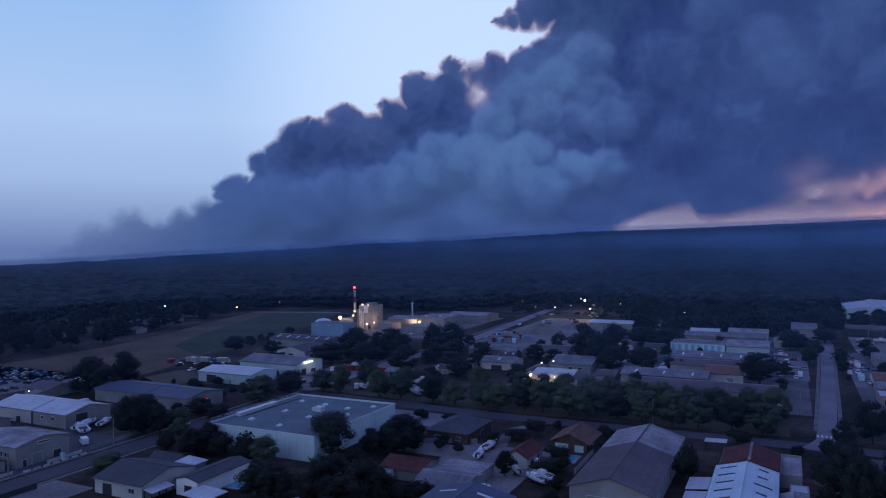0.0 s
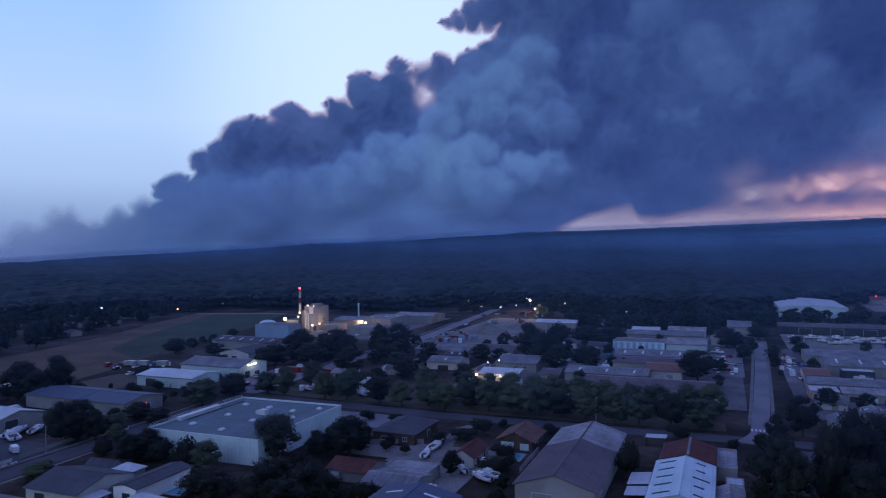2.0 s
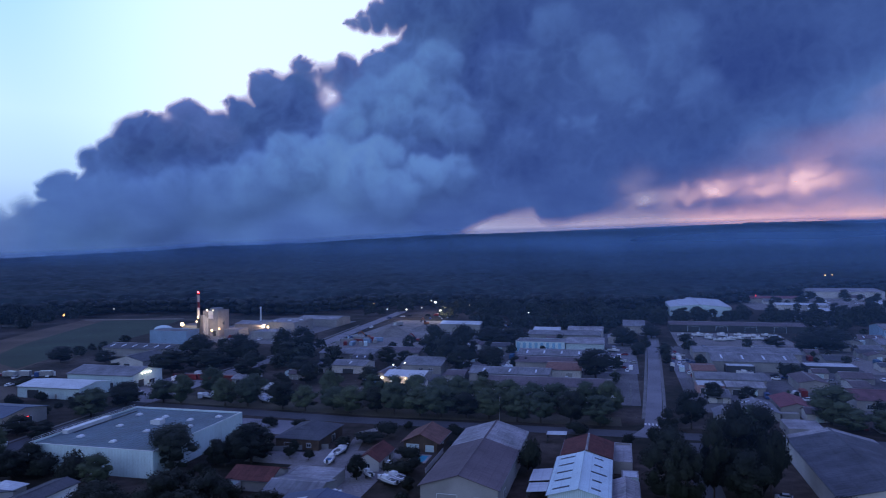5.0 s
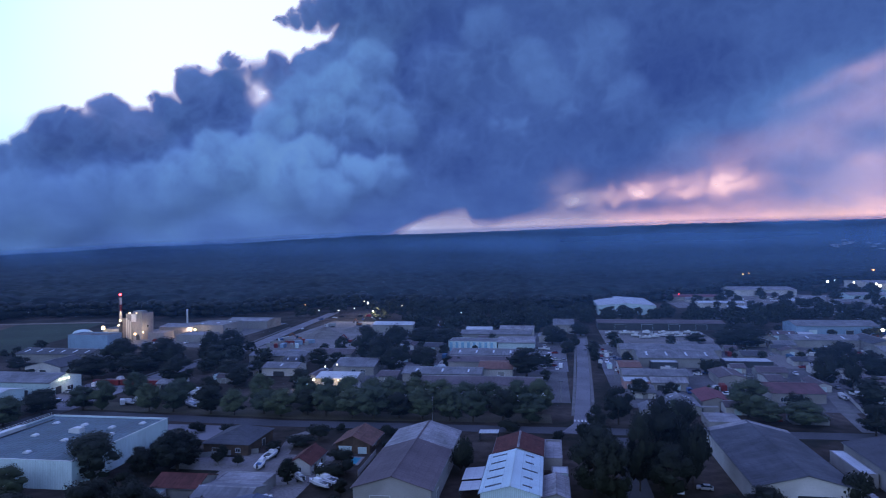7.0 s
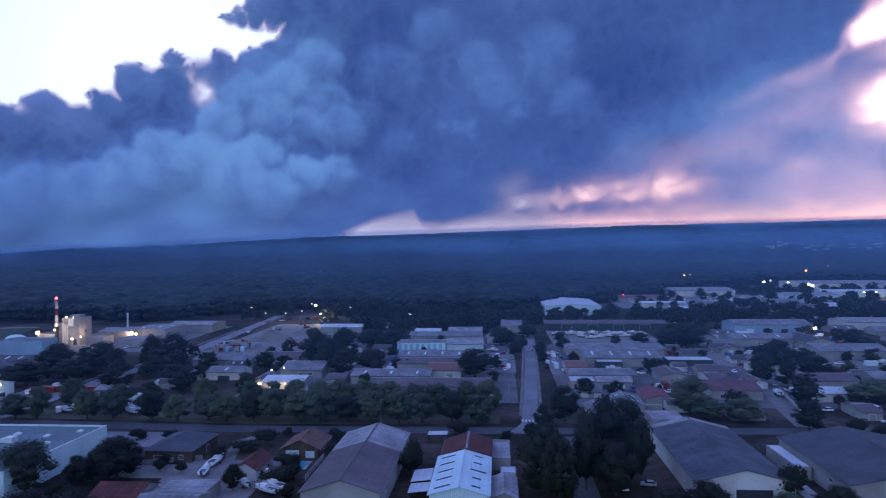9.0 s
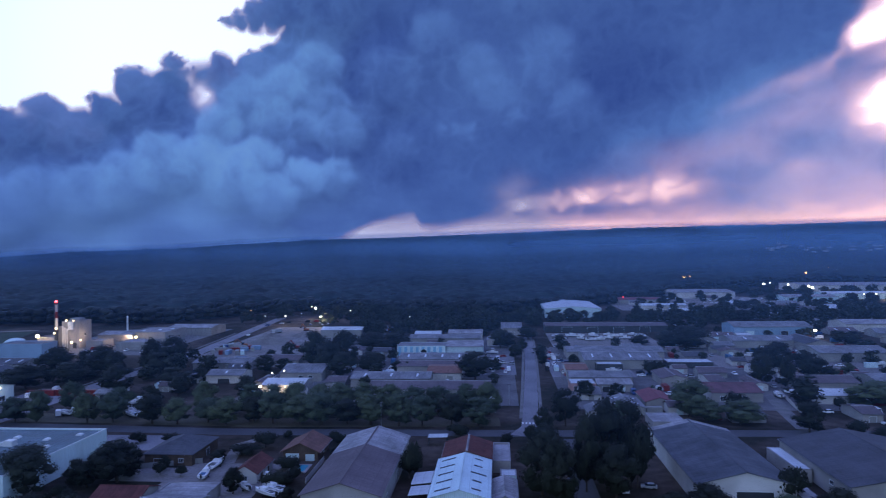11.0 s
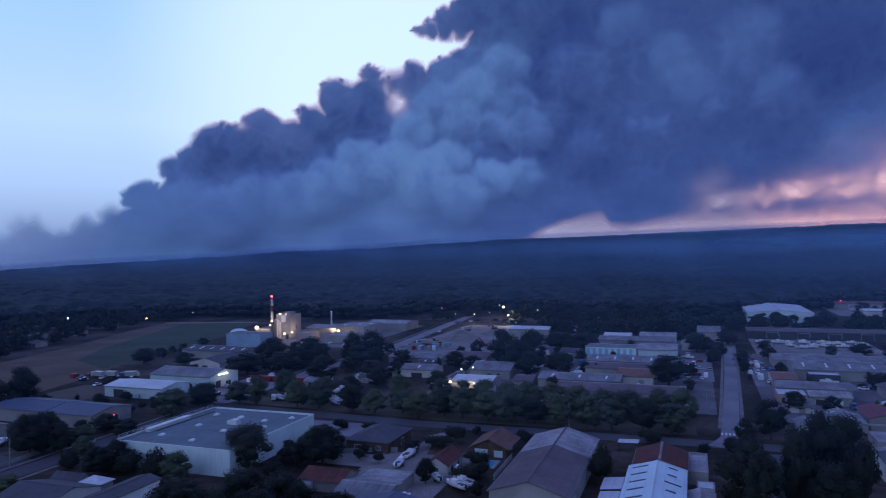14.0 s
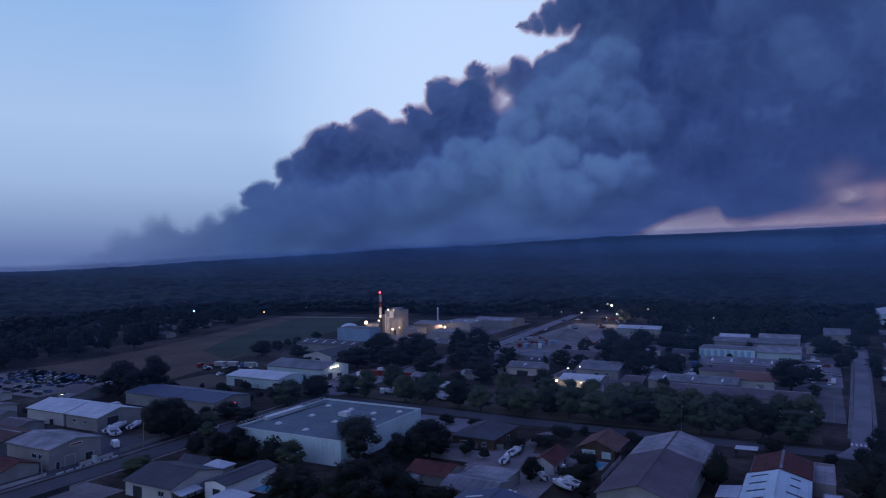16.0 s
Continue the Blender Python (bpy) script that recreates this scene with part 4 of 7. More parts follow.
def tree_crown(kind, seed, rich=1.0):
    """The crown of a tree one metre high in all, to be scaled; radius about 0.35."""
    rs = np.random.RandomState(seed)
    centres = []
    if kind == "column":
        for k in range(14):
            f = k / 13
            centres.append((rs.normal() * 0.02, rs.normal() * 0.02, 0.1 + 0.82 * f, 0.115 * math.sin(math.pi * (0.15 + 0.8 * f)) + 0.02))
        count, size = 700, 0.035
    elif kind == "pine":
        for k in range(44):
            f = rs.rand()
            a, r = rs.rand() * 6.283, 0.32 * math.sqrt(rs.rand()) * (1 - 0.62 * f)
            centres.append((r * math.cos(a), r * math.sin(a), 0.2 + 0.7 * f, rs.uniform(0.08, 0.14)))
        count, size = 8000, 0.016
    elif kind == "bush":
        for k in range(9):
            a, r = rs.rand() * 6.283, 0.4 * math.sqrt(rs.rand())
            centres.append((r * math.cos(a), r * math.sin(a), rs.uniform(0.3, 0.68), rs.uniform(0.22, 0.34)))
        count, size = 2400, 0.052
    else:
        for k in range(44):
            f = rs.rand()
            a, r = rs.rand() * 6.283, 0.34 * math.sqrt(rs.rand()) * math.sin(math.pi * (0.22 + 0.66 * f))
            centres.append((r * math.cos(a), r * math.sin(a), 0.17 + 0.69 * f, rs.uniform(0.08, 0.135)))
        count, size = 8000, 0.0165
    V, Fq = leaf_cloud(rs, centres, int(count * rich), size / rich ** 0.5)
    bm = bmesh.new()
    bmesh.ops.create_icosphere(bm, subdivisions=1, radius=1)
    ball = np.array([v.co[:] for v in bm.verts])
    tri = [[v.index for v in f.verts] for f in bm.faces]
    bm.free()
    verts, faces = V.tolist(), Fq.tolist()
    for x, y, z, r in centres:
        k = len(verts)
        verts += (ball * r * rs.uniform(0.62, 0.86, (len(ball), 1)) + (x, y, z)).tolist()
        faces += [[i + k for i in t] for t in tri]
    return verts, faces


def tree_trunk(kind, seed):
    rs = np.random.RandomState(seed + 500)
    bm = bmesh.new()
    hi = {"pine": 0.75, "broad": 0.5, "column": 0.3, "bush": 0.35}[kind]
    tube(bm, 0.026, 0.012, -0.03, hi, 7)
    for k in range(5):
        a, z = rs.rand() * 6.283, hi * rs.uniform(0.5, 0.95)
        r = rs.uniform(0.12, 0.26)
        limb = bmesh.new()
        tube(limb, 0.010, 0.004, 0, math.hypot(r, 0.16), 5)
        m = Matrix.Translation((0, 0, z)) @ Matrix.Rotation(a, 4, "Z") @ Matrix.Rotation(math.atan2(r, 0.16), 4, "Y")
        bmesh.ops.transform(limb, matrix=m, verts=limb.verts[:])
        me = bpy.data.meshes.new("limb")
        limb.to_mesh(me)
        limb.free()
        bm.from_mesh(me)
        bpy.data.meshes.remove(me)
    return bm


TREES = {}
LEAF_SORT = {"pine": LEAF_DARK, "broad": LEAF_MID, "light": LEAF_LIGHT, "column": LEAF_DARK, "bush": LEAF_MID}
TREE_LABEL = {"pine": "dark maritime pine with an open ragged crown", "broad": "broad-leaved tree with a dense rounded dark crown", "light": "light green deciduous tree with a loose crown",
              "column": "slim dark cypress tree standing upright", "bush": "low dark green shrub growing on rough ground"}
tree_dice = random.Random(77)


def plant(kind, p, q, h, r, group=""):
    """A tree h metres high with a crown of about r metres radius, at p, q."""
    shape = "broad" if kind == "light" else kind
    which = tree_dice.randrange(4)
    wide = {"column": 0.13, "pine": 0.36, "broad": 0.40, "bush": 0.62}[shape]
    m = spot(p, q, 0, tree_dice.uniform(0, 360)) @ Matrix.Diagonal((r / wide, r / wide, h, 1))
    near = "near" if q < 245 else "row" if q < 300 else "far"
    if (kind, which, near) in TREES:
        first = TREES[kind, which, near]
        ob = copy_thing(first, m @ Matrix.Diagonal([1 / s for s in first.scale] + [1]))
    else:
        ob = thing("shrub" if kind == "bush" else "tree", Matrix(), TREE_LABEL[kind], "shrub" if kind == "bush" else "tree")
        verts, faces = tree_crown(shape, 10 * which + len(kind), 0.9 if near == "near" else 0.55 if near == "row" else 0.32)
        part("crown", mesh_from("crown", verts, faces, LEAF_SORT[kind]), None, ob)
        part("trunk", tree_trunk(shape, which), BARK, ob)
        ob.matrix_basis = m
        TREES[kind, which, near] = ob
        return tagged(ob, group=group)
    return tagged(ob, group=group)


def grove(name, label, spots, sort, seed):
    """Many trees too far off to pick apart, in one mesh: spots of p, q, height, radius."""
    rs = np.random.RandomState(seed)
    kinds = [tree_crown("broad", 300 + k, 0.6667) for k in range(5)]
    kinds = [(np.array(v), np.array(fs)) for v, fs in kinds]
    tris_v, tris_f, off = [], [], 0
    for p, q, h, r in spots:
        v, fs = kinds[rs.randint(5)]
        # a few larger leaf clumps are enough at that distance; the inner crown is thinned too
        leaf = fs[:5333][::17]
        core = fs[5333:][::3]
        base = at(p, q)
        a = rs.rand() * 6.283
        c, s_ = math.cos(a), math.sin(a)
        w = np.stack([(v[:, 0] * c - v[:, 1] * s_) * r / 0.4, (v[:, 0] * s_ + v[:, 1] * c) * r / 0.4, v[:, 2] * h], 1)
        lv = w[leaf.ravel()].reshape(-1, 3, 3)
        mid = lv.mean(1, keepdims=True)
        lv = (mid + (lv - mid) * 4.0).reshape(-1, 3) + np.array(base)
        n = len(lv)
        tris_v.append(lv)
        tris_f += (np.arange(n).reshape(-1, 3) + off).tolist()
        off += n
        cv = w[15999:] + np.array(base)
        tris_v.append(cv)
        tris_f += (core - 15999 + off).tolist()
        off += len(cv)
    ob = new(name, mesh_from(name, np.concatenate(tris_v).tolist(), tris_f, sort))
    return tagged(ob, label, "trees", kind="stuff")

# ---------------------------------------------------------------- roads and yards
def strip(name, label, pts, w, z, mat, category, kind="structure"):
    """A band of width w along the points (p, q), lying at height z with a small thickness."""
    c = [at(p, q) for p, q in pts]
    verts, faces = [], []
    for i, v in enumerate(c):
        d = (c[min(i + 1, len(c) - 1)] - c[max(i - 1, 0)]).normalized()
        n = Vector((-d.y, d.x, 0)) * w / 2
        verts += [v - n + Vector((0, 0, -0.3)), v + n + Vector((0, 0, -0.3)), v + n + Vector((0, 0, z)), v - n + Vector((0, 0, z))]
    for i in range(len(c) - 1):
        a, b = 4 * i, 4 * i + 4
        faces += [(a + k, a + (k + 1) % 4, b + (k + 1) % 4, b + k) for k in range(4)]
    faces += [(0, 3, 2, 1), (4 * len(c) - 4, 4 * len(c) - 3, 4 * len(c) - 2, 4 * len(c) - 1)]
    me = mesh_from(name, [v[:] for v in verts], faces, mat)
    bm = bmesh.new()
    bm.from_mesh(me)
    bmesh.ops.recalc_face_normals(bm, faces=bm.faces[:])
    bm.to_mesh(me)
    bm.free()
    return tagged(new(name, me), label, category, kind=kind)


def patch(name, label, p0, p1, q0, q1, z, mat, category="yard"):
    return strip(name, label, [((p0 + p1) / 2, q0), ((p0 + p1) / 2, q1)], p1 - p0, z, mat, category)


strip("road_main", "grey asphalt street running away between the workshops", [(6.5, 250), (11, 263), (13.8, 316), (17.4, 400), (20.6, 503), (23.6, 600)], 6.2, 0.05, ASPHALT_PALE, "road")
strip("road_cross", "dark asphalt cross street behind a row of trees", [(-192, 258), (-100, 252), (0, 253), (90, 256), (240, 257)], 9.0, 0.04, ASPHALT, "road")
strip("road_west", "dark asphalt street past the workshops", [(-193, 60), (-193, 140), (-195, 200), (-198, 262)], 9.0, 0.06, ASPHALT, "road")
strip("road_plant", "pale asphalt street towards the gravel yard", [(-198, 262), (-199, 340), (-195, 440), (-205, 560), (-214, 690)], 9.5, 0.06, ASPHALT_PALE, "road")
strip("pavement_plant", "pale concrete kerb strip beside the street", [(-206, 272), (-206.5, 340), (-203, 440), (-212, 560)], 1.4, 0.16, CONCRETE, "pavement")
for side, p in (("left", -186.6), ("right", -199.4)):
    strip("pavement_west_" + side, "pale concrete kerb strip beside the street", [(p, 60), (p, 140), (p - 2, 200), (p - 4, 246)], 1.2, 0.16, CONCRETE, "pavement")
for side, p in (("left", -3.9), ("right", 3.9)):
    strip("pavement_main_" + side, "worn concrete pavement beside the street", [(12 + p, 275), (14.4 + p, 330), (18.3 + p, 430), (21 + p, 520)], 1.3, 0.16, CONCRETE, "pavement")
strip("verge_cross", "dry grass verge under the street trees", [(-188, 272), (-90, 266), (0, 270)], 14, 0.03, material("dry_verge", (0.075, 0.068, 0.045), 0.95, 0, 0.4, 0.25, 0.08, 1.5, 0.4), "verge")
patch("yard_aggregate", "pale gravel storage yard with heaps and machines", -190, -120, 428, 606, 0.03, GRAVEL)
patch("yard_west", "worn asphalt yard in front of the workshops", -236, -200, 100, 172, 0.03, ASPHALT)
# the paler ground of this corner stands in for its lit glow
patch("yard_corner", "pale forecourt at the street corner, its lit glow put into the colour", -186, -170, 70, 132, 0.025, GRAVEL)
patch("yard_boats", "pale gravel yard between houses and boats", -96, -66, 172, 214, 0.025, GRAVEL)
patch("yard_lit", "asphalt forecourt of the lit workshop", -222, -203, 270, 330, 0.03, ASPHALT_PALE)
patch("forecourt_warehouse", "worn asphalt forecourt between the warehouse and the street", -171, -116, 227, 246, 0.03, ASPHALT_PALE)
patch("forecourt_timber", "pale gravel in front of the timber house", -112, -90, 196, 209, 0.026, GRAVEL)
patch("yard_cars", "gravel parking yard packed with cars", -400, -318, 200, 250, 0.03, GRAVEL)
patch("yard_plant", "pale concrete apron of the processing plant", -318, -226, 440, 590, 0.03, CONCRETE)
patch("yard_marina", "pale yard where boats are stored", 36, 110, 480, 556, 0.03, GRAVEL)
patch("yard_right", "worn asphalt yard with parked cars", 27, 70, 366, 425, 0.03, ASPHALT_PALE)
patch("yard_left_of_main", "worn asphalt yard with parked cars", -14, 9, 372, 442, 0.03, ASPHALT_PALE)
patch("yard_mid_east", "worn grey yards between the workshops", 27, 236, 292, 478, 0.012, material("worn_yard", (0.122, 0.118, 0.124), 0.95, 0, 0.5, 0.25, 0.05, 1.0, 0.3))
patch("yard_mid", "worn grey yards between the workshops", -118, 8, 298, 536, 0.012, material("worn_yard", (0.122, 0.118, 0.124)))
patch("yard_east", "open sandy ground between the workshops", 120, 200, 392, 460, 0.02, GRAVEL)
patch("yard_far_east", "wide pale lorry yard far off", 130, 420, 760, 960, 0.03, GRAVEL)
patch("driveway", "dark asphalt driveway beside the trees", 19, 26, 150, 246, 0.03, ASPHALT)
strip("path_east", "pale concrete lane between hedges", [(108, 262), (112, 290), (120, 330)], 5.5, 0.05, CONCRETE, "lane")
strip("path_houses", "pale gravel drive to the houses", [(-84, 214), (-88, 235), (-80, 248)], 4, 0.04, GRAVEL, "drive")
DRY = material("dry_field_grass", (0.092, 0.068, 0.048), 0.95, 0, 0.45, 0.35, 0.03, 1.0, 0.4)
GREEN = material("green_field_grass", (0.036, 0.050, 0.031), 0.95, 0, 0.4, 0.25, 0.03, 1.0, 0.4)


def sheet(name, label, corners, z, mat, category):
    """A level piece of ground with any outline."""
    bm = bmesh.new()
    f = bm.faces.new([bm.verts.new(at(p, q, z)) for p, q in corners])
    bmesh.ops.recalc_face_normals(bm, faces=[f])
    if f.normal.z < 0:
        bmesh.ops.reverse_faces(bm, faces=[f])
    return tagged(part(name, bm, mat, None), label, category, kind="structure")


sheet("field_dry", "dry brown grass field below the pines", [(-352, 222), (-297, 254), (-305, 287), (-331, 354), (-342, 413), (-353, 476), (-396, 585), (-482, 560), (-464, 497), (-425, 394), (-407, 329), (-401, 284), (-404, 250)], 0.03, DRY, "field")
sheet("field_green", "mown green field beside the plant", [(-322, 322), (-331, 354), (-342, 413), (-353, 476), (-394, 578), (-458, 556), (-436, 497), (-398, 400), (-366, 345)], 0.05, GREEN, "field")
sheet("field_path", "pale dusty track along the end of the field", [(-394, 580), (-396, 588), (-486, 562), (-478, 556)], 0.07, material("pale_dust", (0.20, 0.17, 0.14), 0.95), "track")
patch("field_small", "bare dry plot behind the blue hall", -292, -262, 232, 280, 0.04, material("bare_earth", (0.085, 0.07, 0.055), 0.95, 0, 0.3, 0.2, 0.06, 1.2, 0.3))
for k in range(5):
    m = part("road_marking", boxes((-0.3, 0.3, -1.5, 1.5, 0.05, 0.058)), PAINT_LINE, None)
    m.matrix_world = spot(8.6 + k * 1.3, 268)
    tagged(m, "white painted crossing bar on the street", "road marking", "crossing bars", "structure")

# ---------------------------------------------------------------- near buildings
win, door = "window", "door"
big = flat("large white warehouse with a flat grey membrane roof", -171, -128.5, 175, 224, 7.3, WHITE_SHEET, MEMBRANE, name="warehouse",
           openings=(("E", -14, 4, 4, 0, door), ("E", 10, 1.2, 2.1, 0, door)), lip=0.55, lip_mat=TRIM,
           domes=[(-12, -14, 0.9), (2, -17, 0.9), (-9, 0, 0.9), (4, -4, 0.9), (-2, 14, 0.9), (9, 12, 0.9), (14, 4, 0.9), (-13, 15, 0.9), (16, 18, 0.9)])
part("rooftop_unit", boxes((0.5, 3.2, 4.0, 6.6, 7.36, 9.0), (-0.9, 0.3, 4.4, 6.2, 7.36, 8.5)), TRIM, big, "pale boxy rooftop air unit")
part("rooftop_duct", boxes((-20.6, -18.6, -12, 8, 7.36, 8.5)), TRIM, big, "long pale roof duct along the edge")
part("rooftop_cable_tray", boxes((-18, -17.4, -10, 20, 7.36, 7.6)), DARK_METAL, big)
SEAM = material("roof_seam_strip", (0.15, 0.165, 0.20), 0.7)
for k in range(4):
    part("roof_seam", boxes((-12.8 + k * 8.6, -12.5 + k * 8.6, -24, 24, 7.36, 7.40)), SEAM, big)
for k in range(15):
    part("handrail_post", boxes((-21.2, -21.12, -23 + k * 3.3, -22.92 + k * 3.3, 7.8, 8.9)), TRIM, big)
part("handrail", boxes((-21.2, -21.12, -23, 23.3, 8.86, 8.94), (-21.2, -21.12, -23, 23.3, 8.4, 8.46)), TRIM, big)

gable("long hall with a mauve-brown roof and a paler far bay", -48.5, -29, 169.5, 225.5, 6, 9, CREAM_WALL, BROWN_ROOF, tones=((0, 0.62, BROWN_ROOF), (0.62, 1, LIGHT_ROOF)),
      openings=(("S", -3, 5, 4.2, 0, door), ("S", 5, 2, 1.2, 2.6, win), ("E", -18, 3, 3, 0, door), ("E", 2, 3, 3.4, 0, door), ("E", 16, 2, 1.2, 3, win)), cap=BROWN_ROOF)
gable("workshop with a white sheet roof and dark slanted roof lights", -17.3, -2.8, 172, 203.5, 5, 7, WHITE_SHEET, BRIGHT_ROOF, lights=5, light_mat=DARK_STRIP, strips=1,
      openings=(("S", 0, 4, 3.6, 0, door), ("E", -6, 3, 3, 0, door), ("E", 8, 2, 1.2, 2.6, win)), cap=BRIGHT_ROOF)
gable("red-tiled workshop behind the white one", -16.5, -2.6, 204.2, 221.5, 5.2, 7.4, CREAM_WALL, RED_ROOF, openings=(("E", 0, 2, 1.2, 2.4, win),))
canopy("open lean-to with pale sheet roofing", -23.6, -17.9, 180, 187, 2.6, 3.2, WHITE_ROOF)
canopy("open lean-to with pale sheet roofing", -23.8, -17.9, 188, 198, 2.8, 3.5, WHITE_ROOF)
flat("low cream annexe with a flat roof", -2.2, 3.0, 208, 228, 3.0, CREAM_WALL, LIGHT_ROOF, name="annexe", category="shed")
flat("small white site cabin in the yard", 0, 4.4, 197, 203, 2.6, WHITE_SHEET, WHITE_ROOF, name="site_cabin", category="cabin", lip=0.1)
gable("grey workshop shed with a pale roof", -2, 4, 176, 192, 3.2, 4.2, GREY_WALL, LIGHT_ROOF, name="shed", category="shed")
DARK_GREY_ROOF = material("dark_grey_sheet_roof", (0.088, 0.094, 0.112), 0.85, 0, 0.4, 0.15, 0.15, 2.5, 0.4, "Y", 0.5)
gable("long grey-roofed hall with pale walls", 49, 73, 182, 237.5, 6, 9, WHITE_WALL, DARK_GREY_ROOF, openings=(("S", 2, 9, 4.2, 0, "dark_door"), ("S", -7, 1.5, 1.2, 2, win)), tones=((0, 0.93, DARK_GREY_ROOF), (0.93, 1, LIGHT_ROOF)), cap=DARK_GREY_ROOF)
canopy("rusty lean-to beside the grey hall", 73.8, 79, 176, 196, 3.4, 2.6, LIGHT_ROOF)
gable("broad hall with a dark slate-grey roof", 86, 122, 182, 227, 5.6, 9, CREAM_WALL, SLATE_ROOF, openings=(("W", -18, 3, 3, 0, door), ("W", 12, 2, 1, 3, win), ("S", 0, 5, 4.2, 0, "wood_door")), cap=SLATE_ROOF)
flat("low white-roofed annexe along the dark hall", 81.4, 85.5, 203, 225, 3.6, CREAM_WALL, WHITE_ROOF, name="annexe", category="shed", lip=0.05)
hip("timber house with a dark slate roof", -109, -94, 211, 231, 3.4, 6.4, WOOD_WALL, SLATE_ROOF, openings=(("S", -3, 3, 2.1, 0, "wood_door"), ("S", 4, 1.4, 1.2, 1, win), ("E", 2, 2.4, 2.2, 0, "dark_door")))
gable("small white house with a red tile roof", -75, -68.2, 195, 209, 3, 5, WHITE_WALL, RED_ROOF, name="house", category="house", openings=(("E", -3, 2.2, 2.1, 0, "wood_door"), ("E", 3, 1.6, 2.1, 0, "wood_door"), ("S", 0, 1.2, 1.2, 1, win)))
gable("brown timber house with a red-brown roof", -67.5, -56.5, 217.5, 232, 3.1, 5.6, WOOD_WALL, material("brown_tile_roof", (0.15, 0.085, 0.07), 0.85, 0, 0.35, 0.2, 0.3, 4, 0.4, "Y", 0.35), name="house", category="house", over=0.9, openings=(("S", -2.6, 4, 2.2, 0, "white_door"), ("S", 3, 2.6, 2.0, 0, "white_door"), ("E", 0, 1.4, 1.2, 1, win)))
flat("grey flat-roofed house with a stepped roof", -89, -75, 170, 186, 3.1, CREAM_WALL, LIGHT_ROOF, name="house", category="house", lip=0.15, openings=(("S", 0, 2.4, 2.1, 0, "dark_door"),))
gable("grey workshop roof beside the boats", -88.5, -74, 163.5, 176, 3.2, 4.6, GREY_WALL, GREY_ROOF, along="p", name="shed", category="shed")
gable("hall with a blue sheet roof", -80, -60, 140, 161.6, 4, 6, WHITE_WALL, BLUE_ROOF, lights=2, cap=BLUE_ROOF)
gable("small house with a red tile roof under the trees", -103.5, -91, 172, 183.5, 3, 4.8, CREAM_WALL, RED_ROOF, along="p", name="house", category="house")
flat("low garden shed with a pale green roof", -104, -99, 167, 171.5, 2.6, WHITE_WALL, material("green_felt_roof", (0.16, 0.22, 0.21), 0.8), name="garden_shed", category="shed", lip=0.08)
gable("dark-roofed workshop with a pale gable", -167, -149.4, 129.8, 148, 4, 6.4, WHITE_WALL, SLATE_ROOF, along="p", openings=(("S", -4, 3.5, 3, 0, "dark_door"), ("S", 5, 2, 1.2, 1.6, win), ("E", 2, 3, 2.6, 0, door)), cap=SLATE_ROOF)
gable("dark-roofed rear workshop with cream walls", -168, -158, 148.6, 154, 3.6, 5.2, CREAM_WALL, SLATE_ROOF, along="p", name="shed", category="shed", cap=SLATE_ROOF)
hip("small cabin with a white pyramid roof", -158, -151.4, 148.8, 154.2, 3.6, 5.2, CREAM_WALL, WHITE_ROOF, name="shed", category="shed")
gable("long narrow workshop with white walls and a dark roof", -145.6, -138.2, 137.6, 157.4, 4.2, 5.0, material("bright_white_paint", (0.74, 0.74, 0.75), 0.7, 0, 0.2, 0.08), SLATE_ROOF, openings=(("S", 0.5, 2.6, 2.8, 0, "dark_door"),), cap=SLATE_ROOF)
canopy("pale curved sheet canopy beside the workshop", -149.2, -146, 130, 137.5, 3.0, 2.4, WHITE_ROOF)
canopy("white sheet canopy over stored goods", -137.6, -129, 131, 139, 3.2, 2.6, WHITE_ROOF)
flat("white storage cabin under the trees", -113, -107.5, 150, 156, 3.2, WHITE_SHEET, WHITE_ROOF, name="site_cabin", category="cabin", lip=0.1)

canopy("small open shelter with a pale flat roof", -24, -17.5, 236, 240.5, 2.7, 2.9, WHITE_ROOF, name="shelter", category="shelter", bays=2)


def pool(label, p0, p1, q0, q1):
    w, l = p1 - p0, q1 - q0
    ob = thing("swimming_pool", spot((p0 + p1) / 2, (q0 + q1) / 2), label, "swimming pool")
    part("water", boxes((-w / 2, w / 2, -l / 2, l / 2, -0.1, 0.12)), POOL, ob)
    for d in ((-w / 2 - 0.8, w / 2 + 0.8, -l / 2 - 0.8, -l / 2), (-w / 2 - 0.8, w / 2 + 0.8, l / 2, l / 2 + 0.8), (-w / 2 - 0.8, -w / 2, -l / 2, l / 2), (w / 2, w / 2 + 0.8, -l / 2, l / 2)):
        part("coping", boxes((*d, -0.1, 0.2)), CREAM_WALL, ob)


def fence(label, p0, q0, p1, q1, h, mat, step_m=2.5):
    """Upright panels between posts, from one point to another."""
    n = max(1, round(math.hypot(p1 - p0, q1 - q0) / step_m))
    a, b = at(p0, q0), at(p1, q1)
    ob = thing("fence", Matrix.Translation(a) @ Matrix.Rotation(math.atan2(b.y - a.y, b.x - a.x), 4, "Z"), label, "fence")
    d = (b - a).length / n
    for k in range(n + 1):
        part("post", boxes((k * d - 0.07, k * d + 0.07, -0.07, 0.07, -0.2, h + 0.08)), mat, ob)
        if k < n:
            part("panel", boxes((k * d + 0.07, (k + 1) * d - 0.07, -0.03, 0.03, 0.05, h)), mat, ob)


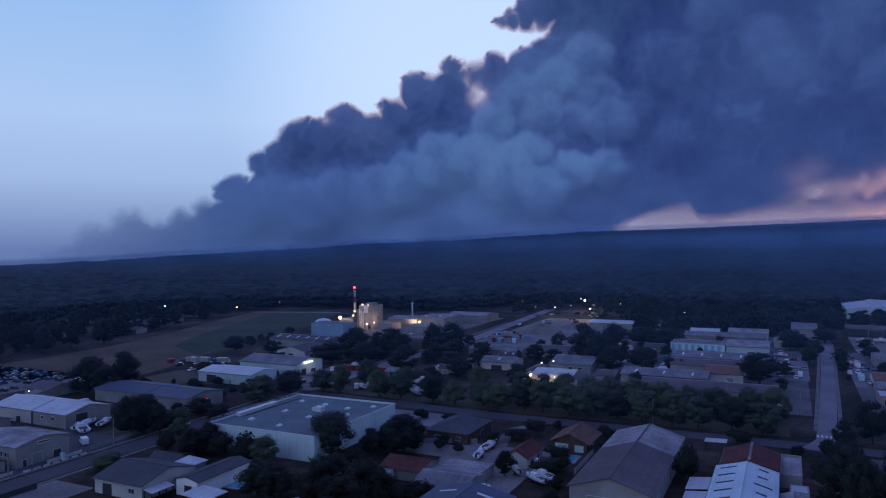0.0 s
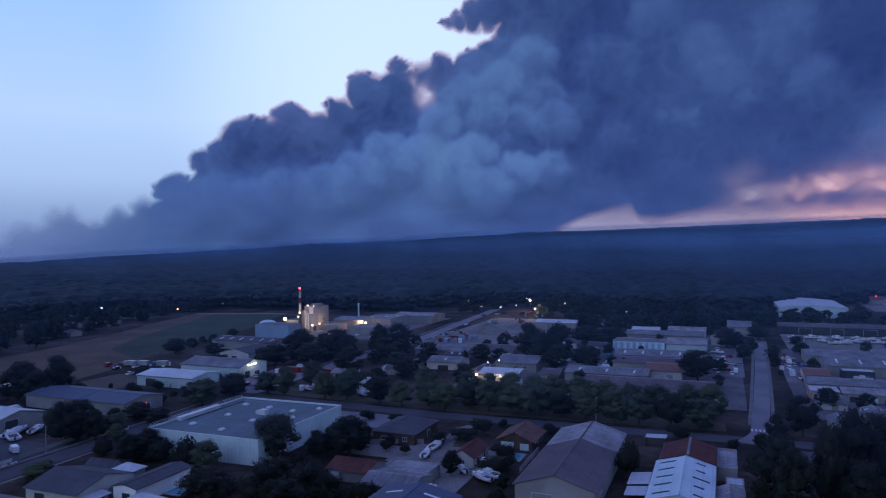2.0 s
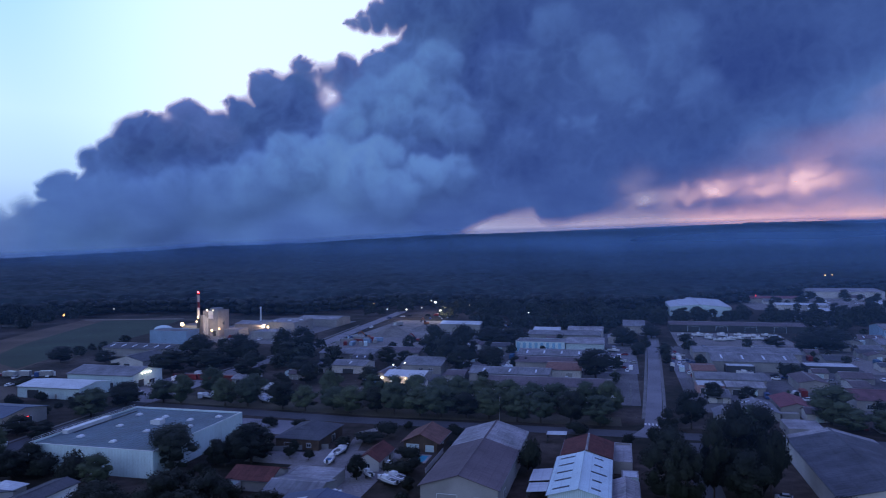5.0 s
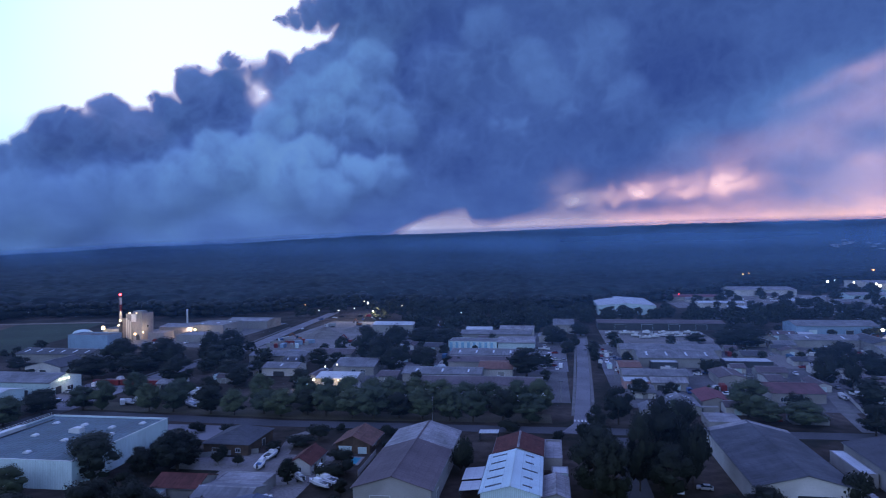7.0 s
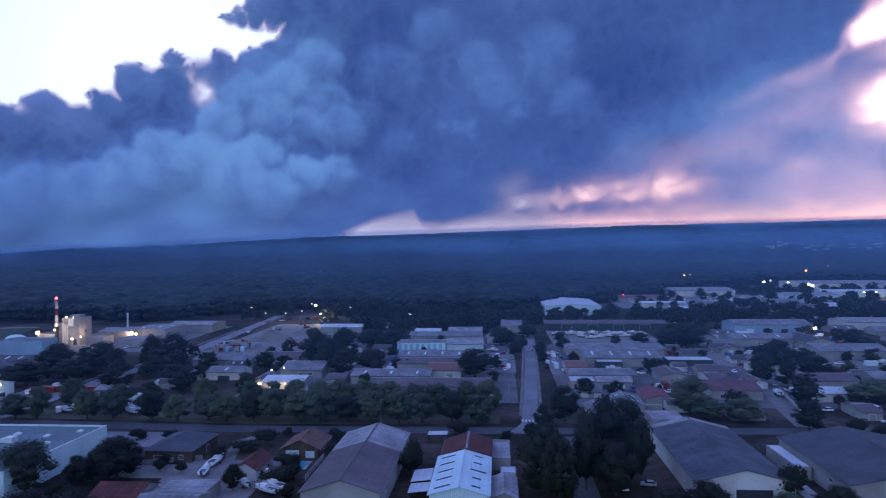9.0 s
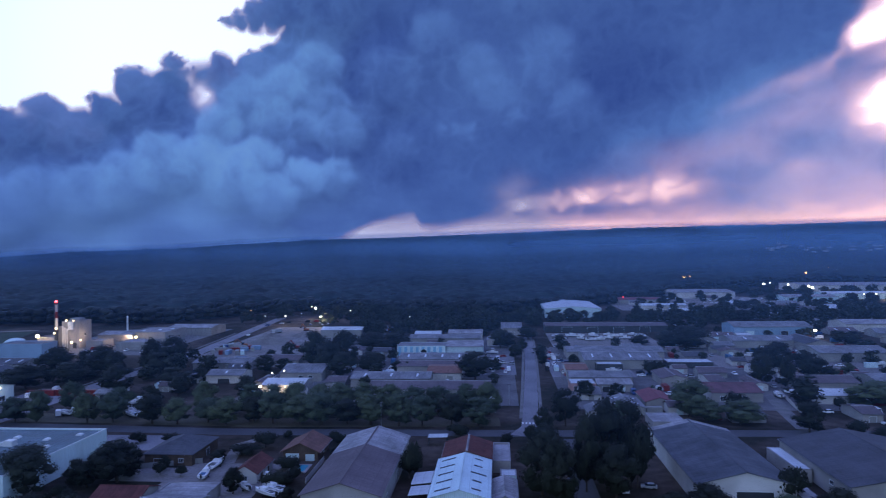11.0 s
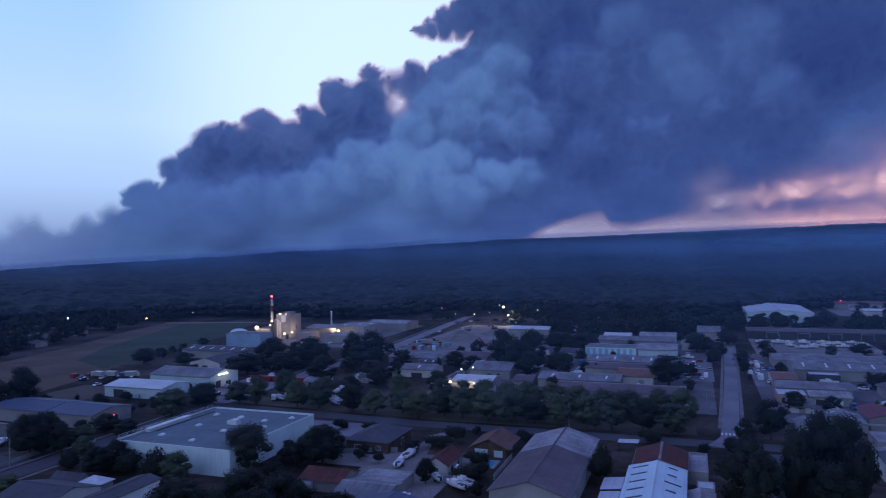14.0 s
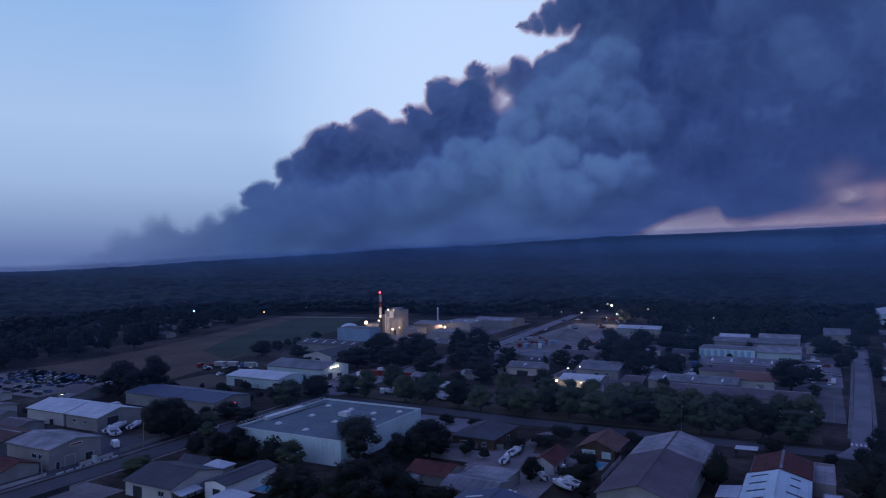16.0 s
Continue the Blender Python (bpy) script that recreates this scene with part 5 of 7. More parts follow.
pool("small blue swimming pool beside the timber house", -62.5, -58, 206.5, 213)
pool("turquoise garden pool among the trees", -138.5, -133.5, 147.5, 151.5)
fence("pale concrete panel fence beside the long hall", -54.5, 196, -54.5, 217, 1.7, WHITE_WALL)
fence("pale low garden wall along the street", -202, 112, -202, 130, 1.0, WHITE_WALL)
fence("white panel fence along the street", -202.3, 141, -202.8, 153, 1.2, WHITE_WALL)
fence("grey block wall along the street", -203, 156, -205, 178, 1.4, GREY_WALL)
fence("dark wire fence of the west yard", -184, 112, -184, 125, 1.6, DARK_METAL)
fence("pale panel fence behind the street trees", -70, 291, -8, 294, 1.6, CREAM_WALL)
fence("pale wall beside the lane", 112.5, 264, 124, 326, 1.6, WHITE_WALL)
fence("grey panel fence of the gravel yard", -121, 436, -121, 500, 1.8, GREY_WALL)
fence("grey panel fence by the houses", -92, 214, -113, 206, 1.6, GREY_WALL)
for p, q in ((-200.5, 163), (-200.8, 128), (-44, 262), (4, 300), (31, 360)):
    post = thing("utility_pole", spot(p, q), "tall grey wooden utility pole beside the street", "pole")
    part("pole", tube(bmesh.new(), 0.16, 0.1, -0.3, 9, 8), GREY_WALL, post)
    part("crossarm", boxes((-0.9, 0.9, -0.06, 0.06, 8.4, 8.55)), DARK_METAL, post)

fence("red-brown wooden fence along the street", -203.5, 142, -203.8, 150, 1.1, material("red_brown_timber", (0.12, 0.05, 0.04), 0.85))
cabinet = thing("street_cabinet", spot(-201.9, 145.8, 0.0, 3), "tall white street cabinet on a grey plinth", "cabinet")
part("body", boxes((-0.7, 0.7, -0.45, 0.45, 0.12, 2.0)), WHITE_SHEET, cabinet)
part("plinth", boxes((-0.76, 0.76, -0.5, 0.5, -0.1, 0.12)), CONCRETE, cabinet, "grey concrete plinth")
part("door", boxes((0.7, 0.72, -0.4, 0.4, 0.2, 1.92)), TRIM, cabinet)
part("roof", boxes((-0.78, 0.78, -0.53, 0.53, 2.0, 2.07)), TRIM, cabinet)
for k in range(7):
    block = thing("kerb_block", spot(-200.7, 133.5 + k * 3.1, 0.0, 1 + 2 * (k % 3)), "white painted concrete kerb block beside the street", "kerb block", "white kerb blocks")
    part("body", boxes((-0.16, 0.16, -1.1, 1.1, -0.05, 0.42)), TRIM, block)

# left side
h1 = gable("workshop with a pale roof and a red sign over the gable", -227, -205.8, 133.5, 151, 6.3, 8.0, CREAM_WALL, LIGHT_ROOF, along="p", openings=(("E", -2, 3.4, 3.2, 0, door), ("E", 4.5, 2.6, 2.6, 0, "dark_door"), ("E", -6, 1.2, 2.1, 0, "dark_door"), ("S", 6.5, 2.2, 1.3, 3.2, win), ("S", 3.4, 2.2, 1.3, 3.2, win)), cap=LIGHT_ROOF)
sign = part("sign_panel", boxes((-2.2, 2.2, -0.12, 0, 0, 1.0)), material("cream_sign", (0.6, 0.55, 0.5), 0.6), h1, "pale sign board with red bars")
sign.matrix_local = Matrix.Translation((0, -10.62, 5.7))
part("sign_bar", boxes((-1.9, 1.9, -0.16, -0.12, 0.3, 0.7)), RED_PAINT, sign)
gable("workshop with a pale blue-grey sheet roof", -253, -235, 171, 190, 5, 7.2, CREAM_WALL, WHITE_ROOF, openings=(("E", -3, 5, 4.5, 0, "dark_door"), ("S", 2, 1.5, 1.2, 2.4, win), ("S", -4, 1.5, 1.2, 2.4, win)), cap=WHITE_ROOF, along="p")
gable("workshop with a streaked pale sheet roof", -277, -254.5, 171, 190, 5, 7.2, WHITE_WALL, WHITE_ROOF, along="p", cap=WHITE_ROOF, openings=(("S", 4, 2.4, 2.2, 0, "dark_door"),))
gable("low brown-roofed annexe of the workshop", -270, -257, 155, 165, 3, 4.2, GREY_WALL, BROWN_ROOF, along="p", name="shed", category="shed")
gable("red-roofed house on the corner of the street", -221, -207, 119.5, 131, 3.0, 4.8, CREAM_WALL, RED_ROOF, along="p", name="house", category="house")
gable("brown-roofed depot beside the yard", -262, -236, 135, 152, 4, 6, GREY_WALL, material("rust_brown_roof", (0.10, 0.055, 0.05), 0.85, 0, 0.35, 0.15, 0.2, 3, 0.3, "Y", 0.5), along="p")
gable("wide hall with a blue sheet roof", -268, -239, 209, 229, 5, 6.6, GREY_WALL, BLUE_ROOF, along="p", cap=BLUE_ROOF)
blue2 = gable("wide hall with a blue sheet roof and lit shopfront", -237.5, -214.5, 208.5, 228.5, 5, 6.6, GREY_WALL, BLUE_ROOF, along="p", cap=BLUE_ROOF, openings=(("E", 0, 6, 3, 0, "dark_door"),))
gable("small cream bungalow with a brown roof", -306, -291, 203, 219, 3.3, 5.2, CREAM_WALL, BROWN_ROOF, name="house", category="house", along="p", openings=(("S", -3, 1.2, 1.2, 1, win), ("S", 3, 1.2, 2.1, 0, door)))
gable("long low hall with a pale sheet roof", -259.5, -227, 260, 279, 4.8, 6.2, WHITE_SHEET, WHITE_ROOF, along="p", cap=WHITE_ROOF, openings=(("S", -8, 6, 3.6, 0, "dark_door"), ("S", 4, 1.2, 2.1, 0, door)))
lit = gable("workshop with a floodlit white gable", -256.5, -220.5, 286, 308, 6, 8.4, WHITE_SHEET, GREY_ROOF, along="p", openings=(("E", -5, 4, 3.4, 0, "dark_door"), ("E", 3, 4, 2.4, 0, win), ("S", 6, 3, 2.6, 0, "dark_door")))
gable("long grey hall with roof lights along its ridge", -308, -262, 372, 392, 5, 6.8, GREY_WALL, SLATE_ROOF, along="p", lights=6, openings=(("S", 6, 3, 3, 0, "dark_door"),))
gable("grey hall in front of the plant", -268, -248, 330, 354, 5, 7.6, WHITE_WALL, SLATE_ROOF, openings=(("S", 0, 3.6, 3.6, 0, "dark_door"),))

# middle
gable("long low workshop with a grey roof", -170, -137, 384, 402, 4, 5.6, CREAM_WALL, GREY_ROOF, along="p", openings=(("S", -9, 3, 3, 0, door), ("S", 4, 3, 3, 0, door)))
gable("workshop with a brown-grey roof", -136, -113, 394, 413, 4, 5.8, CREAM_WALL, BROWN_ROOF, along="p", openings=(("S", 4, 3, 3, 0, door),))
gable("workshop with a pale wall and grey roof", -146, -128, 345, 361, 4, 5.6, WHITE_WALL, GREY_ROOF, along="p", lights=1, openings=(("S", 0, 6, 2.4, 0, "dark_door"),))
gable("grey-roofed workshop with pale gable", -110, -89, 351, 378, 4.4, 6.6, CREAM_WALL, GREY_ROOF, along="p", openings=(("S", 0, 2, 1.2, 1.8, win), ("S", 5, 2, 1.2, 1.8, win), ("E", 0, 3, 3, 0, door)))
lit2 = gable("workshop with lit yard and a white roof", -109, -90, 320, 338, 4, 5.4, CREAM_WALL, WHITE_ROOF, along="p", cap=WHITE_ROOF, openings=(("S", 4, 2.4, 1.2, 1.4, win), ("S", -5, 2, 2.1, 0, "white_door")))
gable("long low workshop with a grey roof and windows", -71, -33, 336, 355, 4.2, 5.8, CREAM_WALL, GREY_ROOF, along="p", lights=3, openings=(("S", 6, 2.6, 1.2, 1.6, win), ("S", 0, 2.6, 1.2, 1.6, win), ("S", -10, 2.6, 1.2, 1.6, win)))
gable("long low hall with a mauve-grey roof behind the trees", -58, -4, 311, 331, 4.2, 6.0, CREAM_WALL, BROWN_ROOF, along="p", openings=(("S", -8, 1.6, 1, 1.8, win),))
gable("workshop with a faded orange roof", -36, -19, 353, 380, 4, 5.6, WHITE_WALL, material("orange_tile_roof", (0.19, 0.105, 0.085), 0.85, 0, 0.3, 0.2, 0.3, 4, 0.4, "Y", 0.35), along="p", openings=(("S", 3, 3, 2.6, 0, door),))
gable("long workshop with a mauve-grey roof and roof lights", -54, -7, 374, 392, 4, 5.6, CREAM_WALL, BROWN_ROOF, along="p", openings=(("S", 0, 3, 2.6, 0, door),))
gable("long workshop with a grey roof and bright roof lights", -56, -8, 396, 418, 4.4, 6.2, CREAM_WALL, GREY_ROOF, along="p", lights=5)
stripes = flat("long white hall with pale blue wall panels", -63, -33, 438, 456, 6, WHITE_SHEET, GREY_ROOF, lip=0.2)
for k in range(8):
    part("wall_panel", boxes((-14.2 + k * 3.6, -12.4 + k * 3.6, -9.1, -9.0, 0.2, 5.6)), material("pale_blue_panel", (0.22, 0.38, 0.52), 0.5, 0, 0.15), stripes, "pale blue wall panel")
gable("long white hall with a pale roof", -32.5, -10, 440, 470, 5.4, 6.8, WHITE_SHEET, LIGHT_ROOF, along="p", openings=(("S", 2, 3, 2.6, 0, "dark_door"),))
gable("long grey-roofed hall at the back", -61, -13, 485, 503, 5, 6.6, GREY_WALL, GREY_ROOF, along="p")
gable("white hall with a pale roof at the back", -60, -42, 508, 522, 5.4, 6.6, WHITE_SHEET, WHITE_ROOF, along="p")
gable("pale hall with a grey roof at the back", -36, -12, 508, 526, 5.6, 7.2, WHITE_WALL, LIGHT_ROOF, along="p", openings=(("S", 4, 3, 3, 0, "dark_door"),))
gable("tall pale workshop at the end of the street", 2, 17, 532, 566, 6.6, 9, CREAM_WALL, GREY_ROOF, along="p", openings=(("S", 0, 4, 4, 0, door),))
gable("low white workshop behind the trees", -8, 0, 482, 500, 4, 5.4, WHITE_WALL, LIGHT_ROOF)
gable("long bright roof of a depot beyond the trees", -134, -103, 528, 546, 6, 7.4, GREY_WALL, WHITE_ROOF, along="p", cap=WHITE_ROOF)

# right
# solid dark walls here paint the shade inside an open front
gable("long low canopy hall with a dark roof, its shaded open front painted dark", 36, 130, 562, 586, 5, 6.2, DARK_METAL, BROWN_ROOF, along="p", openings=(("S", -30, 8, 4, 0, "dark_door"), ("S", -10, 8, 4, 0, "dark_door"), ("S", 10, 8, 4, 0, "dark_door"), ("S", 30, 8, 4, 0, "dark_door")))
gable("large white hall at the forest edge", 44, 97, 682, 776, 8.5, 10.6, WHITE_SHEET, WHITE_ROOF, openings=(("S", -12, 6, 5, 0, door),))
gable("pale blue hall with a grey roof", 171, 226, 533, 562, 7, 9.4, BLUE_WALL, GREY_ROOF, along="p", openings=(("S", -16, 5, 4, 0, "white_door"), ("S", 8, 5, 4, 0, "dark_door")))
gable("wide grey workshop with lean roof lights", 46, 87, 389.5, 420, 5, 7.2, GREY_WALL, GREY_ROOF, along="p", lights=4)
gable("long grey workshop behind the car yard", 40, 96, 423, 447, 4.6, 6.2, CREAM_WALL, GREY_ROOF, along="p", openings=(("S", -10, 6, 2.6, 0, "dark_door"),))
gable("workshop with an orange-tinted roof", 34, 44.5, 364, 386, 4, 5.2, WHITE_WALL, material("orange_tile_roof", (0.19, 0.105, 0.085)), along="p")
gable("low grey-roofed shop row", 33.5, 63, 342.5, 360, 4, 5.4, CREAM_WALL, GREY_ROOF, along="p", openings=(("S", 0, 4, 2.4, 0, "dark_door"),))
flat("low pink-walled shop with a white awning roof", 32.5, 44, 329.5, 341.5, 3.4, material("faded_pink_wall", (0.34, 0.22, 0.21), 0.85), WHITE_ROOF, lip=0.08, openings=(("S", -3, 2.4, 2.2, 0, "dark_door"), ("S", 3, 2.4, 1.3, 1, win)), name="shop", category="shop")
gable("low workshop with a pale blue-grey roof", 44.6, 60, 328, 341.5, 3.4, 4.6, CREAM_WALL, LIGHT_ROOF, along="p", openings=(("S", -4, 3, 2.4, 0, "dark_door"), ("S", 3, 3, 2.4, 0, "white_door")))
# two open stores: the shade under the roof is a solid dark box
flat("store bay with a bright sheet roof, its shaded opening painted dark", 51.5, 65, 381, 389, 4, DARK_METAL, WHITE_ROOF, name="storage_canopy", category="shed", lip=0.12)
flat("store with a bright flat roof, the shade under it painted dark", 91, 115, 393, 405, 3.2, DARK_METAL, WHITE_ROOF, name="storage_canopy", category="shed", lip=0.1)
gable("long house with a faded red roof and white arches", 89, 110, 307, 331, 4, 5.8, CREAM_WALL, material("maroon_sheet_roof", (0.125, 0.068, 0.080), 0.8, 0, 0.35, 0.15, 0.2, 3, 0.3, "Y", 0.5), along="p", openings=tuple(("S", -6 + 3 * k, 1.8, 1.8, 0.6, win) for k in range(4)), name="house", category="house")
gable("small house with a faded red roof", 59, 70, 293, 314, 3, 4.6, CREAM_WALL, PINK_ROOF, name="house", category="house")
flat("low shed with a pale flat roof", 54.5, 66, 259, 273, 3, CREAM_WALL, LIGHT_ROOF, name="shed", category="shed", lip=0.1)
gable("long grey hall beside the sandy lot", 150, 192, 473, 500, 4.6, 6.4, GREY_WALL, GREY_ROOF, along="p", lights=2)
gable("grey workshop with a slate roof", 189, 206, 455, 488, 5, 7, CREAM_WALL, SLATE_ROOF)
gable("long workshop with a grey roof", 180, 219, 415, 446, 5, 7, GREY_WALL, GREY_ROOF, along="p", openings=(("S", -6, 4, 3, 0, "dark_door"), ("S", 8, 4, 3, 0, door)))
gable("white boat shed with a bright roof", 131, 147, 304, 319, 3.6, 5, WHITE_WALL, WHITE_ROOF, along="p")
gable("long hall with a pale roof far along the street", 262, 320, 560, 590, 6, 8, WHITE_WALL, LIGHT_ROOF, along="p")
gable("workshop with a mauve roof near the lane", 134, 160, 330, 348, 4, 5.8, CREAM_WALL, BROWN_ROOF, along="p")
gable("grey-roofed workshop past the conifers", 168, 200, 330, 352, 4.4, 6.2, GREY_WALL, GREY_ROOF, along="p")
gable("low workshop with a pale roof past the trees", 175, 205, 290, 310, 4, 5.6, CREAM_WALL, LIGHT_ROOF, along="p")
gable("low brown workshop by the lane", 76, 88, 340, 362, 4, 5.4, CREAM_WALL, BROWN_ROOF, name="shed", category="shed")
gable("long pale warehouse far off", 224, 300, 930, 1000, 8, 10, WHITE_WALL, LIGHT_ROOF, along="p")
gable("wide white retail hall far off", 430, 610, 1040, 1130, 10, 12, WHITE_WALL, LIGHT_ROOF, along="p")
gable("low lit retail hall far off", 400, 500, 905, 950, 7, 8.4, WHITE_SHEET, WHITE_ROOF, along="p")
gable("pale warehouse beyond the yard", 330, 390, 850, 890, 7, 8.6, WHITE_SHEET, LIGHT_ROOF, along="p")
gable("low red-roofed depot beyond the yard", 130, 190, 850, 880, 5, 6.6, CREAM_WALL, PINK_ROOF, along="p")
gable("long white shed beyond the yard", 150, 196, 760, 780, 5, 6.4, WHITE_WALL, WHITE_ROOF, along="p")

# ---------------------------------------------------------------- trees
plant("pine", -128, 183, 13.6, 8.2)
plant("broad", -109, 195, 12.7, 7.5)
plant("broad", -119, 191, 8.1, 3.4)
plant("broad", -167, 165, 9.4, 4.9)
plant("bush", -161, 170, 6.3, 4.3)
plant("broad", -120, 144, 10.9, 7.7)
plant("broad", -107, 151, 9.0, 6.4)
plant("broad", -98, 159, 8.5, 5.2)
plant("broad", -102, 142, 14.6, 6.7)
plant("broad", -93, 146, 14.1, 6.8)
plant("broad", -93, 138, 12.6, 7.2)
plant("broad", -205, 174, 15.0, 6.5)
plant("broad", -207, 180, 14.2, 7.4)
plant("light", -198, 188, 8.2, 4.5)
plant("bush", -181, 168, 5.5, 3.1)
plant("light", -179, 143, 5.8, 4.6)
plant("light", -200, 235, 12.0, 7.1)
plant("broad", -200, 255, 10.7, 7.4)
plant("broad", -210, 240, 8.6, 4.7)
plant("broad", -287, 220, 16.9, 9.7)
plant("broad", -274, 228, 19.0, 7.3)
plant("broad", -273, 219, 14.0, 7.1)
plant("broad", -314, 345, 10.1, 7.6)
plant("broad", -285, 347, 8.4, 6.5)
plant("broad", -12, 356, 15.5, 9.5)
plant("broad", 6, 478, 10.3, 6.6)
plant("broad", 15, 458, 9.1, 3.3)
plant("broad", 10, 430, 9.2, 4.9)
plant("column", 25, 432, 9.1, 3.2)
plant("broad", 24, 399, 9.0, 2.9)
plant("bush", -26, 202, 10.9, 3.4)
plant("bush", -15, 250, 4.6, 4.0)
plant("broad", 49, 176, 8.3, 6.2)
plant("broad", 41, 176, 6.2, 5.4)
plant("broad", 153, 354, 12.3, 6.3)
plant("broad", 120, 469, 16.2, 14.9)
plant("broad", 110, 469, 12.5, 9.7)
plant("broad", 94, 488, 7.3, 8.0)
plant("broad", 147, 386, 16.2, 9.4)
plant("broad", 139, 386, 13.5, 6.7)
plant("broad", 164, 387, 9.6, 5.1)
plant("column", 226, 474, 11.7, 5.5)
plant("broad", 1, 474, 13.3, 7.7)
plant("broad", 21, 519, 10.4, 9.2)
plant("column", 42, 503, 6.0, 3.3)
plant("broad", 11, 190, 20.0, 7.0)
plant("broad", 15, 181, 19.0, 4.9)
plant("broad", 28, 202, 25.0, 7.5)
plant("broad", 37, 208, 22.8, 6.0)
plant("broad", 30, 188, 15.2, 5.7)
plant("broad", 23, 193, 21.8, 4.0)
plant("bush", 37, 196, 18.6, 3.8)
plant("broad", 24, 264, 14.8, 5.7)
plant("broad", 15, 246, 11.8, 3.7)
plant("bush", 10, 236, 7.8, 2.3)
plant("bush", 71, 185, 10.1, 5.0)
plant("light", 70, 175, 6.0, 5.6)
plant("broad", 81, 178, 6.9, 5.8)
plant("broad", 37, 312, 8.7, 4.6)
plant("broad", 57, 233, 7.3, 2.8)
plant("bush", 122, 253, 5.9, 3.5)
plant("broad", 123, 236, 8.2, 5.5)
plant("bush", -276, 240, 4.0, 4.6)
plant("bush", -277, 280, 4.5, 3.8)
plant("broad", -212, 184, 10.8, 5.8)
plant("broad", -198, 180, 11.2, 4.2)
plant("light", -197, 188, 7.6, 3.9)
plant("broad", -206, 206, 7.4, 5.6)
plant("broad", -194, 204, 6.6, 4.9)
plant("broad", -167, 172, 9.6, 4.2)
plant("bush", -170, 168, 8.0, 3.8)
plant("bush", -146, 165, 9.5, 4.6)
plant("light", -139, 164.5, 10.0, 4.6)
plant("light", -187, 178, 7.6, 3.3)
plant("bush", -183, 170, 4.8, 2.4)
plant("light", -209, 246, 8.8, 6.2)
plant("broad", -205, 262, 8.6, 5.8)
plant("light", -180, 146, 5.2, 2.9)
plant("broad", -114, 137, 11.0, 5.1)
plant("broad", -102, 146, 14.2, 6.8)
plant("broad", -96, 150, 11.8, 5.7)
plant("broad", -115, 190, 8.4, 3.5)
plant("broad", -112, 200, 11.4, 6.9)
plant("broad", 129, 330, 17.8, 3.9)
plant("broad", 140, 380, 15.0, 7.1)
plant("broad", 123, 345, 15.6, 6.4)
plant("column", 124, 300, 14.0, 4.6)
plant("column", 149, 360, 15.6, 4.3)
plant("broad", 108, 258, 11.2, 5.8)
plant("light", 150, 300, 11.2, 11.2)
plant("broad", 231, 500, 8.6, 5.7)
plant("bush", -88, 218, 3.4, 2.3)
plant("bush", -81, 223, 3.8, 4.9)
plant("bush", -78, 232, 5.3, 4.5)
plant("bush", -63, 208, 4.3, 3.3)
plant("broad", -72, 187, 7.7, 2.9)
plant("bush", -62, 193, 4.4, 3.8)
plant("bush", -59, 197, 4.4, 2.6)
plant("bush", -93, 201, 3.2, 1.8)
plant("bush", -86, 160, 5.1, 4.3)
plant("bush", -90, 156, 5.1, 3.8)
plant("bush", -55, 239, 4.2, 2.8)
plant("broad", -87, 213, 4.3, 2.5)
plant("broad", -238, 364, 16.8, 10.8)
plant("broad", -229, 328, 12.8, 11.3)
plant("broad", -214, 338, 12.4, 8.9)
plant("broad", -214, 354, 6.4, 6.6)
plant("broad", -214, 371, 16.8, 9.6)
plant("broad", -205, 366, 14.4, 7.4)
plant("broad", -177, 317, 15.4, 8.2)
plant("broad", -187, 372, 20.4, 7.4)
plant("broad", -190, 404, 17.4, 10.0)
plant("broad", -178, 362, 14.4, 8.5)
plant("broad", -157, 335, 10.6, 9.2)
plant("broad", -150, 347, 8.0, 4.3)
plant("broad", -106, 399, 21.4, 8.3)
plant("broad", -88, 400, 21.4, 8.9)
plant("broad", -90, 372, 19.6, 9.3)
plant("broad", -81, 364, 14.0, 8.1)
plant("broad", -68, 375, 12.4, 8.6)
plant("broad", -54, 379, 6.6, 4.0)
plant("broad", -49, 379, 6.0, 2.2)
plant("broad", -125, 372, 11.2, 5.7)
plant("pine", -112, 308, 10.8, 6.1)
plant("column", -133, 368, 7.8, 1.3)
plant("light", 73, 280, 15.4, 9.4)
plant("light", 89, 270, 9.4, 8.3)
plant("light", 78, 273, 8.4, 6.7)
plant("broad", -84, 466, 12.6, 11.8)
plant("broad", -68, 466, 11.8, 8.7)
plant("broad", -74, 456, 8.8, 7.4)
row_dice = random.Random(9)
for k in range(21):
    kind = "broad" if k % 4 == 2 else "light"
    p = -188 + k * 9.4 + row_dice.uniform(-1.5, 1.5)
    if abs(p + 196) > 6 and abs(p + 141) > 5.5 and abs(p + 168) > 4.5 and p < 0:
        plant(kind, p, 264 + row_dice.uniform(-2, 2), row_dice.uniform(10, 13.5), row_dice.uniform(5.2, 7.0), "street trees along the cross street")
        if k % 2 or p > -110:
            plant("light", p + 4, 282 + row_dice.uniform(-4, 4), row_dice.uniform(11, 15), row_dice.uniform(5.4, 7.2), "street trees along the cross street")


